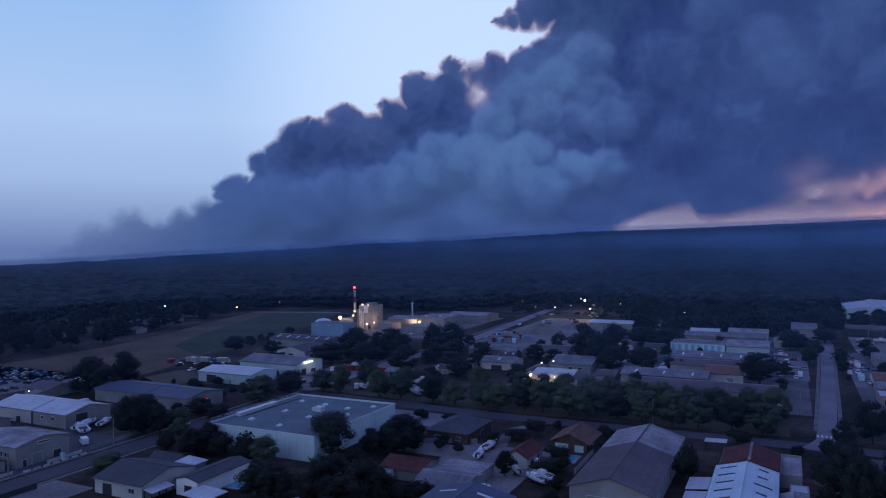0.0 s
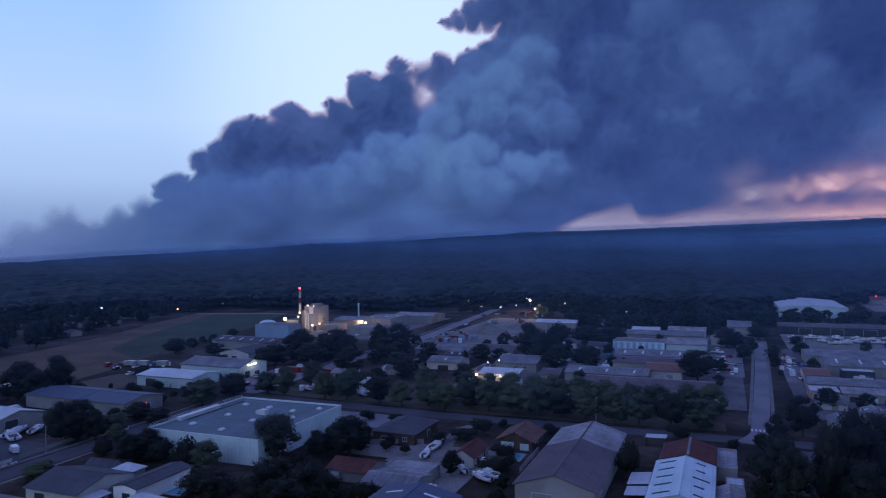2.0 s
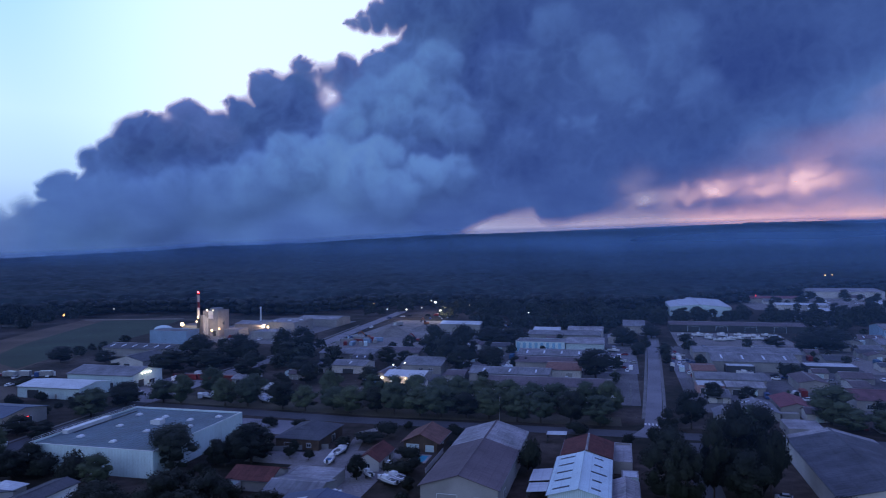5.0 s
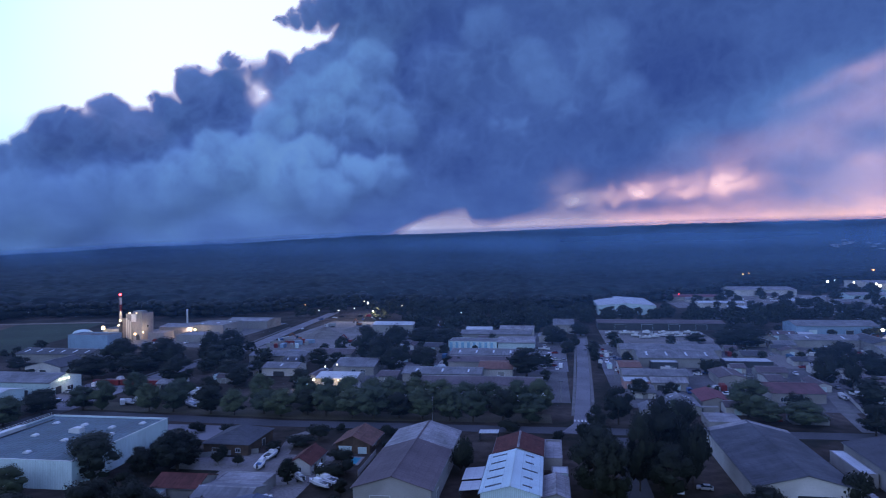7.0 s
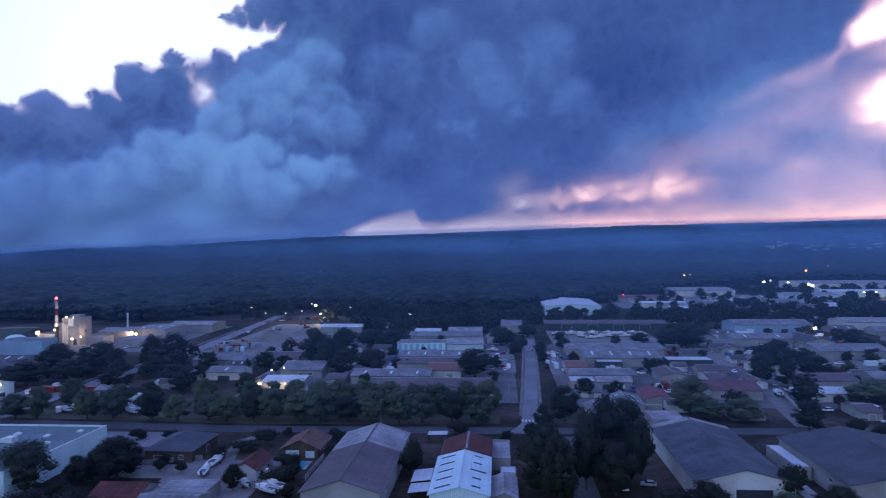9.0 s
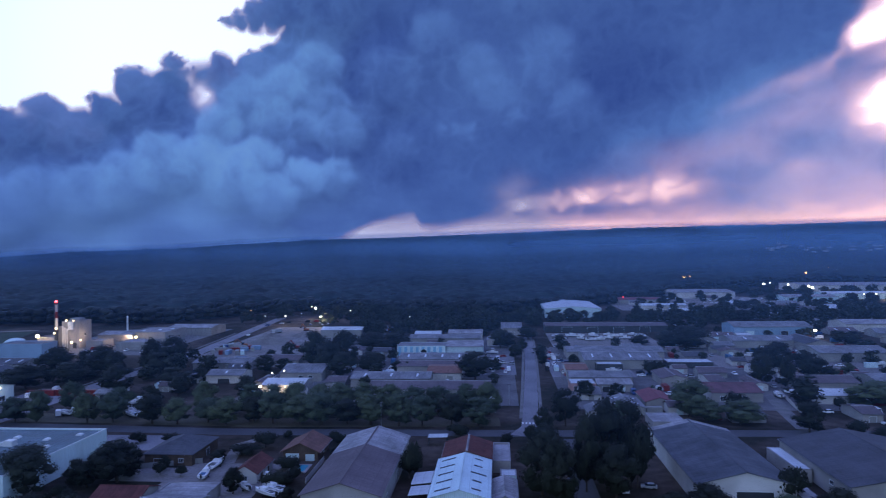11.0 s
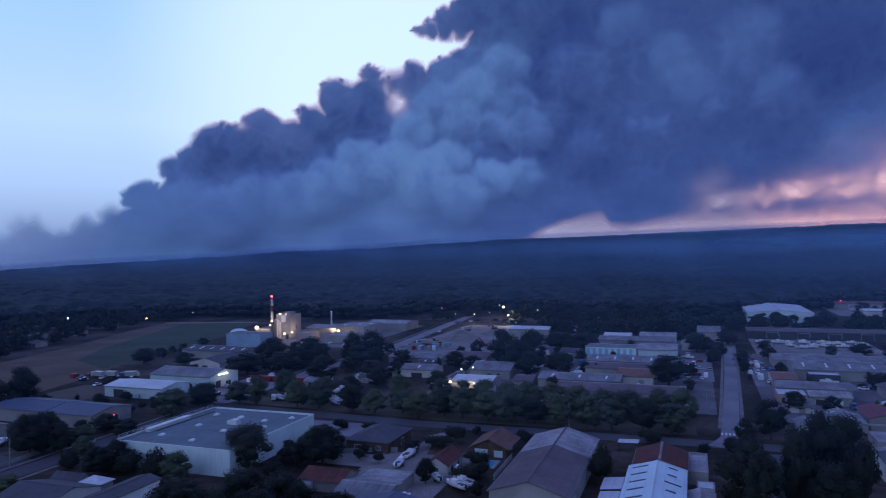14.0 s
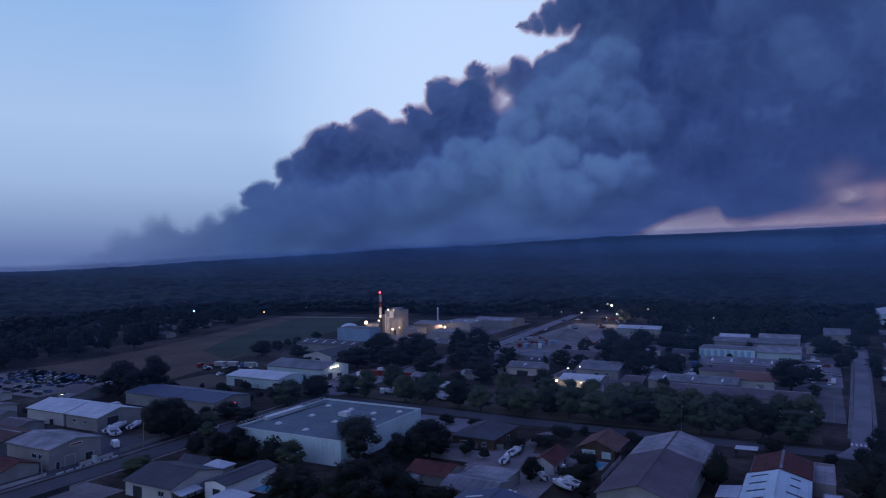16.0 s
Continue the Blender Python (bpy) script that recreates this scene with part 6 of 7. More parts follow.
# ---------------------------------------------------------------- vehicles and boats
def car(name, label, paint, size, m, group=""):
    """A car or van standing at m; it points along its own y. size: length, width, height."""
    l, w, h = size
    ob = thing(name, Matrix(), label, "van" if name == "van" else "car", group)
    van = name == "van"
    bm = bmesh.new()
    prof = [(-l / 2, 0.3), (l / 2, 0.3), (l / 2, 0.72), (l * 0.46, 0.95 if not van else 1.2), (l * 0.28, 1.0 if not van else 1.35)]
    prof += [(l * 0.22, h), (-l * 0.48, h), (-l / 2, h * 0.8)] if van else [(-l * 0.47, 1.0), (-l / 2, 0.75)]
    prism(bm, prof, -w / 2, w / 2)
    bmesh.ops.bevel(bm, geom=bm.edges[:], offset=0.06, segments=1, affect="EDGES")
    bmesh.ops.rotate(bm, verts=bm.verts[:], cent=(0, 0, 0), matrix=Matrix.Rotation(radians(90), 3, "Z"))
    part("body", bm, paint, ob)
    if not van:
        bm = bmesh.new()
        prism(bm, [(-l * 0.44, 0.98), (l * 0.26, 0.98), (l * 0.1, h - 0.04), (-l * 0.3, h - 0.04)], -w * 0.44, w * 0.44)
        bmesh.ops.rotate(bm, verts=bm.verts[:], cent=(0, 0, 0), matrix=Matrix.Rotation(radians(90), 3, "Z"))
        part("window_band", bm, GLASS_DARK, ob)
        part("roof", boxes((-w * 0.41, w * 0.41, -l * 0.29, l * 0.09, h - 0.06, h)), paint, ob)
    else:
        part("windscreen", prism(bmesh.new(), [(-w * 0.42, 1.3), (w * 0.42, 1.3), (w * 0.36, h - 0.15), (-w * 0.36, h - 0.15)], l * 0.235, l * 0.285), GLASS_DARK, ob)
    for x in (-1, 1):
        for y in (-0.3, 0.3):
            bm = bmesh.new()
            tube(bm, 0.33, 0.33, -0.1, 0.1, 10)
            bmesh.ops.rotate(bm, verts=bm.verts[:], cent=(0, 0, 0), matrix=Matrix.Rotation(radians(90), 3, "Y"))
            part("wheel", bm, RUBBER, ob).location = (x * (w / 2 - 0.1), y * l, 0.33)
    ob.matrix_basis = m
    return ob


def loft(bm, rings):
    vs = [[bm.verts.new(c) for c in ring] for ring in rings]
    for a, b in zip(vs, vs[1:]):
        for i in range(len(a) - 1):
            bm.faces.new((a[i], a[i + 1], b[i + 1], b[i]))
    for i, ring in enumerate((vs[0], vs[-1])):
        bm.faces.new(ring if i else ring[::-1])
    return vs


def boat(label, l, w, m, group="", cover=None):
    """A motor boat on a trailer, bow along its own y."""
    ob = thing("boat", Matrix(), label, "boat", group)
    bm, rings = bmesh.new(), []
    for k in range(9):
        f = k / 8
        b = w / 2 * (1 - max(0, f - 0.35) ** 2.2 * 2.2) if f < 1 else 0.05
        b = max(b, 0.05)
        keel, deck = 0.55 + 0.7 * max(0, f - 0.6), 1.55 + 0.45 * f
        rings.append([(-b, -l / 2 + l * f, deck), (-b * 0.82, -l / 2 + l * f, keel + 0.35), (0, -l / 2 + l * f, keel), (b * 0.82, -l / 2 + l * f, keel + 0.35), (b, -l / 2 + l * f, deck)])
    loft(bm, rings)
    for a, b in zip(rings, rings[1:]):
        bm.faces.new([bm.verts.new(c) for c in (a[4], a[0], b[0], b[4])])
    bmesh.ops.recalc_face_normals(bm, faces=bm.faces[:])
    part("hull", bm, BOAT_WHITE, ob)
    part("cockpit", boxes((-w * 0.32, w * 0.32, -l * 0.42, -l * 0.08, 1.56, 1.72)), cover or DARK_METAL, ob)
    part("cabin", prism(bmesh.new(), [(-w * 0.34, 1.7), (w * 0.34, 1.7), (w * 0.26, 2.5), (-w * 0.26, 2.5)], -l * 0.08, l * 0.22), BOAT_WHITE, ob)
    part("windscreen", prism(bmesh.new(), [(-w * 0.33, 1.95), (w * 0.33, 1.95), (w * 0.28, 2.4), (-w * 0.28, 2.4)], l * 0.2, l * 0.235), GLASS_DARK, ob)
    part("rail", boxes((-w * 0.4, -w * 0.37, -l * 0.4, l * 0.2, 1.95, 2.0), (w * 0.37, w * 0.4, -l * 0.4, l * 0.2, 1.95, 2.0)), TRIM, ob)
    part("outboard_motor", boxes((-0.22, 0.22, -l / 2 - 0.55, -l / 2, 0.9, 2.0)), DARK_METAL, ob)
    tr = part("trailer", boxes((-0.08, 0.08, -l * 0.4, l * 0.62, 0.42, 0.55), (-w * 0.4, w * 0.4, -0.2, 0, 0.42, 0.55), (-w * 0.3, -w * 0.2, -l * 0.4, l * 0.3, 0.5, 0.8), (w * 0.2, w * 0.3, -l * 0.4, l * 0.3, 0.5, 0.8)), DARK_METAL, ob)
    for x in (-1, 1):
        bm = bmesh.new()
        tube(bm, 0.3, 0.3, -0.1, 0.1, 10)
        bmesh.ops.rotate(bm, verts=bm.verts[:], cent=(0, 0, 0), matrix=Matrix.Rotation(radians(90), 3, "Y"))
        part("wheel", bm, RUBBER, tr).location = (x * w * 0.42, -0.1, 0.3)
    ob.matrix_basis = m
    return ob


def lorry(label, paint, l, m, box_mat=None):
    ob = thing("lorry", Matrix(), label, "lorry")
    part("cab", prism(bmesh.new(), [(-1.2, 0.6), (1.2, 0.6), (1.2, 2.6), (1.0, 2.95), (-1.0, 2.95), (-1.2, 2.6)], l / 2 - 2.2, l / 2), paint, ob)
    part("windscreen", boxes((-1.05, 1.05, l / 2, l / 2 + 0.03, 1.6, 2.5)), GLASS_DARK, ob)
    part("load_box", boxes((-1.25, 1.25, -l / 2, l / 2 - 2.5, 1.0, 3.4)), box_mat or WHITE_SHEET, ob)
    part("chassis", boxes((-0.5, 0.5, -l / 2, l / 2, 0.6, 0.95)), DARK_METAL, ob)
    for y in (-0.35, -0.2, 0.36):
        for x in (-1, 1):
            bm = bmesh.new()
            tube(bm, 0.48, 0.48, -0.16, 0.16, 10)
            bmesh.ops.rotate(bm, verts=bm.verts[:], cent=(0, 0, 0), matrix=Matrix.Rotation(radians(90), 3, "Y"))
            part("wheel", bm, RUBBER, ob).location = (x * 1.0, y * l, 0.48)
    ob.matrix_basis = m
    return ob


def excavator(label, paint, m):
    ob = thing("excavator", Matrix(), label, "excavator")
    for x in (-1.1, 1.1):
        part("track", prism(bmesh.new(), [(x - 0.3, 0.1), (x + 0.3, 0.1), (x + 0.3, 0.9), (x - 0.3, 0.9)], -1.9, 1.9), RUBBER, ob)
    part("house", boxes((-1.3, 1.3, -2.2, 1.0, 1.0, 2.2)), paint, ob)
    part("cab", boxes((-1.3, -0.2, 0.2, 1.6, 1.2, 3.1)), GLASS_DARK, ob)
    bm = boxes((-0.2, 0.2, 0, 5.2, 0, 0.6))
    b = part("boom", bm, paint, ob)
    b.matrix_local = Matrix.Translation((0.4, 0.8, 1.8)) @ Matrix.Rotation(radians(42), 4, "X")
    b = part("stick", boxes((-0.16, 0.16, 0, 3.2, 0, 0.4)), paint, ob)
    b.matrix_local = Matrix.Translation((0.4, 4.6, 5.3)) @ Matrix.Rotation(radians(-55), 4, "X")
    b = part("bucket", prism(bmesh.new(), [(-0.6, 0), (0.6, 0), (0.6, 0.9), (-0.6, 0.9)], -0.4, 0.7), DARK_METAL, ob)
    b.location = (0.4, 6.3, 2.0)
    ob.matrix_basis = m
    return ob


def heap(label, r, h, m, seed):
    rs = np.random.RandomState(seed)
    verts, faces, n = [(0, 0, h)], [], 22
    for j in range(1, 7):
        for i in range(n):
            f = j / 6
            a = i * 2 * math.pi / n
            rr = r * f * (1 + 0.12 * math.sin(3 * a + seed) + 0.06 * rs.normal())
            verts.append((rr * math.cos(a), rr * math.sin(a), h * (1 - f) ** 1.15 * (1 + 0.08 * rs.normal()) - 0.1 * (j == 6)))
    for i in range(n):
        faces.append((0, 1 + i, 1 + (i + 1) % n))
        for j in range(5):
            a, b = 1 + j * n, 1 + (j + 1) * n
            faces.append((a + i, b + i, b + (i + 1) % n, a + (i + 1) % n))
    ob = new("aggregate_heap", mesh_from("aggregate_heap", verts, faces, SAND_HEAP, True))
    ob.matrix_world = m
    return tagged(ob, label, "heap")


def container(label, mat, m, l=6.1, group=""):
    ob = thing("container", Matrix(), label, "container", group)
    bm = boxes((-1.22, 1.22, -l / 2, l / 2, 0.05, 2.6))
    bmesh.ops.bevel(bm, geom=bm.edges[:], offset=0.05, segments=1, affect="EDGES")
    part("shell", bm, mat, ob)
    for x in (-0.6, 0.6):
        part("door", boxes((x - 0.58, x + 0.58, -l / 2 - 0.05, -l / 2, 0.15, 2.5)), mat, ob)
    ob.matrix_basis = m
    return ob


dice = random.Random(41)
PAINTS = [("white", material("white_car_paint", (0.7, 0.71, 0.73), 0.3, 0, 0.1, 0.03)), ("silver grey", material("silver_car_paint", (0.34, 0.35, 0.37), 0.3, 0.4, 0.1, 0.03)),
          ("black", material("black_car_paint", (0.02, 0.02, 0.024), 0.25, 0, 0.1, 0.03)), ("dark blue", material("blue_car_paint", (0.04, 0.07, 0.18), 0.3, 0, 0.1, 0.03)),
          ("red", material("red_car_paint", (0.19, 0.022, 0.024), 0.3, 0, 0.1, 0.03)), ("pale grey", material("grey_car_paint", (0.5, 0.5, 0.5), 0.35, 0, 0.1, 0.03))]
CARS = {}


def park(p, q, turn, group="", only=None, kind=None):
    """A parked car or van."""
    tint, paint = PAINTS[only if only is not None else dice.choice((0, 0, 0, 1, 1, 2, 3, 4, 5, 5))]
    kind = kind or ("van" if dice.random() < 0.2 else "car")
    m = spot(p, q, 0.06, turn)
    if (tint, kind) in CARS:
        ob = copy_thing(CARS[tint, kind], m)
        return tagged(ob, group=group)
    size = (5.2, 1.95, 2.3) if kind == "van" else (4.3, 1.78, 1.5)
    CARS[tint, kind] = car(kind, f"{tint} {'panel van' if kind == 'van' else 'hatchback car'} parked on a yard", paint, size, m, group)
    return CARS[tint, kind]


for i in range(9):
    for j in range(8):
        if dice.random() < 0.86:
            park(-390 + i * 8.2 + dice.uniform(-1, 1), 205 + j * 5.4 + dice.uniform(-0.6, 0.6), dice.choice((0, 90, 94, 180)), "cars packed in the far yard", dice.choice((2, 2, 2, 3, 3, 2, 1)), "car")
for p0, p1, q0, q1, n, g in ((-12, 7, 376, 438, 20, "cars beside the street"), (29, 44, 368, 424, 17, "cars in the workshop yard"), (-222, -205, 275, 328, 7, "cars at the lit workshop"), (-315, -282, 288, 306, 9, "vehicles by the field"),
                             (140, 196, 398, 455, 14, "cars on the sandy lot"), (120, 190, 320, 330, 5, "cars by the lane"), (-56, -10, 424, 434, 9, "cars behind the workshops"), (-232, -204, 108, 128, 3, "cars in the west yard"),
                             (-288, -232, 446, 470, 9, "cars at the plant"), (-100, -80, 540, 600, 8, "cars beyond the yard"), (-205, -150, 615, 650, 9, "cars beyond the yard"), (66, 120, 364, 378, 8, "cars in the workshop yard")):
    for k in range(n):
        park(dice.uniform(p0, p1), q0 + (q1 - q0) * (k + 0.5) / n, dice.choice((0, 90, 85, 180, 10)), g)
for k in range(70):
    park(135 + 280 * dice.random(), 765 + 190 * dice.random(), dice.choice((0, 90)), "vehicles in the far yard", dice.choice((0, 0, 5, 1)))
for k in range(6):
    park(25.5 + k * 1.2, 385 + k * 13, 2, "cars parked along the kerb")
park(-211.5, 160.5, 64, kind="van", only=0)
park(-149, 157, 40, only=0, kind="van")
park(-146.5, 160, 40, only=1, kind="car")
park(2.5, 176, 10, only=0, kind="car")
park(33, 193, 0, only=0, kind="car")
park(40, 196, 80, only=1, kind="car")
park(-112, 145, 70, only=0, kind="car")
park(-196, 545, 4, only=0, kind="car")

boat("white cabin cruiser on a trailer in the gravel yard", 9.5, 2.9, spot(-86, 210.5, 0, -4))
boat("white motor boat with a blue cover on a trailer", 7.0, 2.4, spot(-85.4, 200.5, 0, 5), cover=TARP_BLUE)
boat("white sports boat on a trailer behind the fence", 8.5, 2.6, spot(-61.5, 189, 0, 60))
boat("white fishing boat on a trailer beside the sports boat", 7.5, 2.5, spot(-62.5, 185.5, 0, 62))
boat("small white dinghy by the red-roofed house", 4.2, 1.8, spot(-69.5, 189.5, 0, 50))
boat("white boat at the corner of the gravel yard", 5.5, 2.2, spot(-72.5, 171, 0, -40), cover=TARP_BLUE)
boat("small boat beside the red-roofed house", 4.4, 1.8, spot(-66, 198, 0, 30))
boat("large white yacht hull propped beside the workshop", 13, 3.6, spot(-231, 176, 0, 20))
boat("white boat hull next to the yacht", 9, 2.8, spot(-227, 181, 0, 24))
boat("white boat parked under the street trees", 8, 2.6, spot(-175, 275, 0, 70))
boat("white sailing boat stored beside the street", 9, 2.8, spot(-146, 273, 0, 60), cover=TARP_BLUE)
boat("white boat with a blue hull stored beside the street", 8, 2.6, spot(-149, 279, 0, 80))
park(-143.5, 277.5, 60, only=0, kind="van")
boat("white boat beside the street hedge", 7, 2.4, spot(-196, 190, 0, 20))
yacht = boat("white boat stored in the marina yard", 8, 2.7, spot(42, 508, 0, 85), "boats stored in the marina yard")
for i in range(7):
    for j in range(4):
        if i + j and dice.random() < 0.85:
            copy_thing(yacht, spot(42 + i * 9.8 + dice.uniform(-3, 3), 508 + j * 11 + dice.uniform(-3.5, 3.5), 0, dice.choice((85, 100, 70, 265, 60, 240))))
for k, (p, q) in enumerate(((120, 318), (128, 322), (60, 380), (32, 432), (100, 350), (72, 330), (-4, 446), (206, 402), (214, 398), (-230, 196), (-222, 193))):
    copy_thing(yacht, spot(p, q, 0, 40 * k))

for k, (p, q, c) in enumerate(((-303, 299, 1), (-297, 301, 5), (-286, 303, 3), (-178, 560, 5), (-182, 470, 3))):
    lorry(f"{PAINTS[c][0]} lorry with a box body on the yard", PAINTS[c][1], 8.5, spot(p, q, 0.04, 80 + 17 * k), PAINTS[1][1] if c != 4 else RED_PAINT)
excavator("orange tracked excavator in the gravel yard", ORANGE_PAINT, spot(-158, 575, 0.03, 60))
excavator("red tracked excavator in the gravel yard", RED_PAINT, spot(-136, 470, 0.03, 80))
excavator("orange tracked excavator beside the scrap", ORANGE_PAINT, spot(-176, 480, 0.03, 130))
heap("pale grey heap of crushed aggregate", 17, 7, spot(-164, 505, 0), 3)
heap("low heap of sandy aggregate", 11, 4, spot(-150, 540, 0), 5)
heap("small brown heap of rubble", 7, 3, spot(-178, 455, 0), 7)
for k in range(16):
    mt = (GREY_WALL, RED_PAINT, BLUE_WALL, GREY_WALL, WHITE_SHEET, GREY_WALL)[k % 6]
    container(("grey", "red", "blue-grey", "grey", "white", "grey")[k % 6] + " steel container in the storage yard", mt, spot(-184 + (k % 5) * 5.2 + dice.uniform(-1, 1), 446 + (k // 5) * 11 + dice.uniform(-2, 2), 0.03, dice.choice((0, 90, 20))), group="containers in the storage yard")
for k in range(5):
    container("red skip container behind the lit workshop", RED_PAINT, spot(-214 + k * 6.5, 312 + dice.uniform(-1, 3), 0.03, 90), group="red skips")

boat("large white motor yacht laid up in the yard", 13, 4.2, spot(-228, 172, 0, 62))
for k, (p, q, t) in enumerate(((-178, 275, 30), (-174, 280, 60))):
    park(p, q, t, "vans under the street trees", 0, "van")
for k, (p, q, t) in enumerate(((-158, 287, 80), (-156, 294, 84), (-157, 301, 82))):
    copy_thing(yacht, spot(p, q, 0, t))

# ---------------------------------------------------------------- the plant
WARM, COOL, ORANGE_L, RED_L = (1.0, 0.66, 0.28), (1.0, 0.84, 0.55), (1.0, 0.30, 0.05), (1.0, 0.03, 0.03)


def bulb_mesh(r):
    bm = bmesh.new()
    bmesh.ops.create_icosphere(bm, subdivisions=2, radius=r)
    return bm


def street_lamp(p, q, h, color, r, strength, label, turn=0.0):
    """A lamp on a pole, burning."""
    ob = thing("street_lamp", spot(p, q, 0, turn), label, "street lamp")
    part("pole", tube(bmesh.new(), 0.12, 0.07, -0.2, h, 8), DARK_METAL, ob)
    part("arm", boxes((-0.05, 0.05, -1.2, 0, h - 0.1, h)), DARK_METAL, ob)
    part("lamp_head", boxes((-0.2, 0.2, -1.7, -0.9, h - 0.05, h + 0.12)), DARK_METAL, ob)
    part("bulb", bulb_mesh(r * 0.72), glowing(f"lamp_{color[1]:.2f}_{strength}", color, 1.0 + strength * 0.3), ob, "glowing lamp").location = (0, -1.3, h - 0.05 - r)
    return ob


def flood(p, q, z, color, r, strength, host):
    """A floodlight bolted to a building."""
    ob = part("floodlight", boxes((-0.3, 0.3, -0.1, 0.3, -0.25, 0.25)), DARK_METAL, host)
    m = spot(p, q, z)
    ob.matrix_basis = host.matrix_basis.inverted() @ m
    b = part("bulb", bulb_mesh(r * 0.72), glowing(f"lamp_{color[1]:.2f}_{strength}", color, 1.0 + strength * 0.3), ob, "glowing floodlight")
    b.location = (0, -0.15 - r, 0)
    return ob


bpy.context.view_layer.update()
PLANT_WALL = material("pale_plant_cladding", (0.25, 0.245, 0.255), 0.6, 0.1, 0.25, 0.08, 0.1, 3, 0.25, "X", 0.8)
tower = flat("tall pale processing tower of the plant", -303, -290.5, 473, 488, 18.2, PLANT_WALL, GREY_ROOF, name="plant_tower", category="industrial building", openings=(("S", 3, 3, 4, 0, "dark_door"), ("E", 0, 2, 2, 8, win)))
part("duct", tube(bmesh.new(), 0.5, 0.5, 0, 17, 10, -6.8, -5), TRIM, tower)
part("penthouse", boxes((-4, 3, -2, 5, 18.2, 20.2)), PLANT_WALL, tower)
part("side_bay", boxes((-9.4, -6.3, -6.5, 5, -0.3, 15.2)), PLANT_WALL, tower, "lower cladded bay against the tower")
for k in range(3):
    part("pipe", tube(bmesh.new(), 0.45, 0.45, 0, 15.4 - k, 10, -5.2 + k * 1.5, -8.1), TRIM, tower, "pale steel pipe up the tower")
part("lift_head", boxes((-1.5, 2.2, -8.3, -7.4, 13, 18.4)), TRIM, tower, "pale boxed lift head on the tower")
for x, y, z, r in ((-299, 472.6, 19.4, 0.9), (-304.6, 470, 14.2, 1.0), (-305.4, 469, 11.0, 0.9), (-294, 472.6, 19.2, 0.6), (-292, 467.8, 5.0, 1.1), (-289.6, 474, 5.6, 0.8)):
    flood(x, y, z, WARM, r, 9, tower)
chim = thing("factory_chimney", spot(-306.5, 472), "tall chimney banded red and white with a red beacon", "chimney")
for k, (z0, z1, mt) in enumerate(((0, 13, DARK_METAL), (13, 21, WHITE_WALL), (21, 25.5, RED_PAINT), (25.5, 30.5, WHITE_WALL), (30.5, 32, RED_PAINT))):
    part("band", tube(bmesh.new(), 1.35 - z0 * 0.01, 1.35 - z1 * 0.01, z0 - (0.3 if not k else 0), z1, 16), mt, chim)
part("beacon", bulb_mesh(0.8), glowing("red_beacon", RED_L, 14), chim, "glowing red beacon").location = (0, 0, 32.6)
part("ladder", boxes((-0.3, 0.3, -1.7, -1.6, 2, 30)), DARK_METAL, chim)
flat("blue-grey box hall of the plant", -313, -285, 424, 440, 9, BLUE_WALL, GREY_ROOF, name="plant_hall", category="industrial building")
tank = thing("storage_tank", spot(-316.5, 444), "round white storage tank with a domed roof", "tank")
part("shell", tube(bmesh.new(), 6.5, 6.5, 0, 7.5, 28), WHITE_SHEET, tank, smooth=False)
bm = bmesh.new()
rings = [[(6.5 * math.cos(e) * math.cos(a), 6.5 * math.cos(e) * math.sin(a), 7.5 + 3.2 * math.sin(e)) for a in [i * 2 * math.pi / 28 for i in range(29)]] for e in [j * math.pi / 12 for j in range(6)]]
loft(bm, rings)
part("dome", bm, WHITE_SHEET, tank, "white domed lid", True)
side = flat("low lit hall beside the tower", -322, -307, 474, 496, 7, PLANT_WALL, GREY_ROOF, name="plant_hall", category="industrial building")
flood(-320, 473.7, 8.5, WARM, 1.9, 11, side)
gable("long pale hall of the plant", -288, -262, 492, 516, 7, 8.4, PLANT_WALL, LIGHT_ROOF, along="p", name="plant_hall", category="industrial building")
hall3 = flat("wide low hall of the plant with lights", -268, -240, 496, 530, 8, PLANT_WALL, LIGHT_ROOF, name="plant_hall", category="industrial building", domes=[(-8, -6, 1.2), (2, 0, 1.2), (8, 8, 1.2)])
for p in (-268.6, -265.8, -261):
    flood(p, 495.6, 5.0, WARM, 1.2, 10, hall3)
gable("pale low hall at the back of the plant", -262, -226, 545, 575, 6, 7.4, PLANT_WALL, LIGHT_ROOF, along="p", name="plant_hall", category="industrial building")
flat("small pale pump house of the plant", -284, -272, 470, 484, 5, PLANT_WALL, LIGHT_ROOF, name="plant_hall", category="industrial building")
flat("low pale store of the plant", -258, -236, 462, 482, 5, PLANT_WALL, LIGHT_ROOF, name="plant_hall", category="industrial building")
vent = thing("exhaust_stack", spot(-281, 520), "thin pale steel exhaust stack", "chimney")
part("pipe", tube(bmesh.new(), 0.7, 0.6, -0.2, 17, 12), TRIM, vent)
part("cowl", tube(bmesh.new(), 0.9, 0.5, 17, 18, 12), TRIM, vent)



def shine(p, q, z, watts, color):
    """The light that a burning floodlight throws."""
    l = new("floodlight_beam", bpy.data.lights.new("floodlight_beam", "POINT"))
    l.data.energy, l.data.color, l.data.shadow_soft_size = watts * 0.8, color, 0.8
    l.location = at(p, q, z)


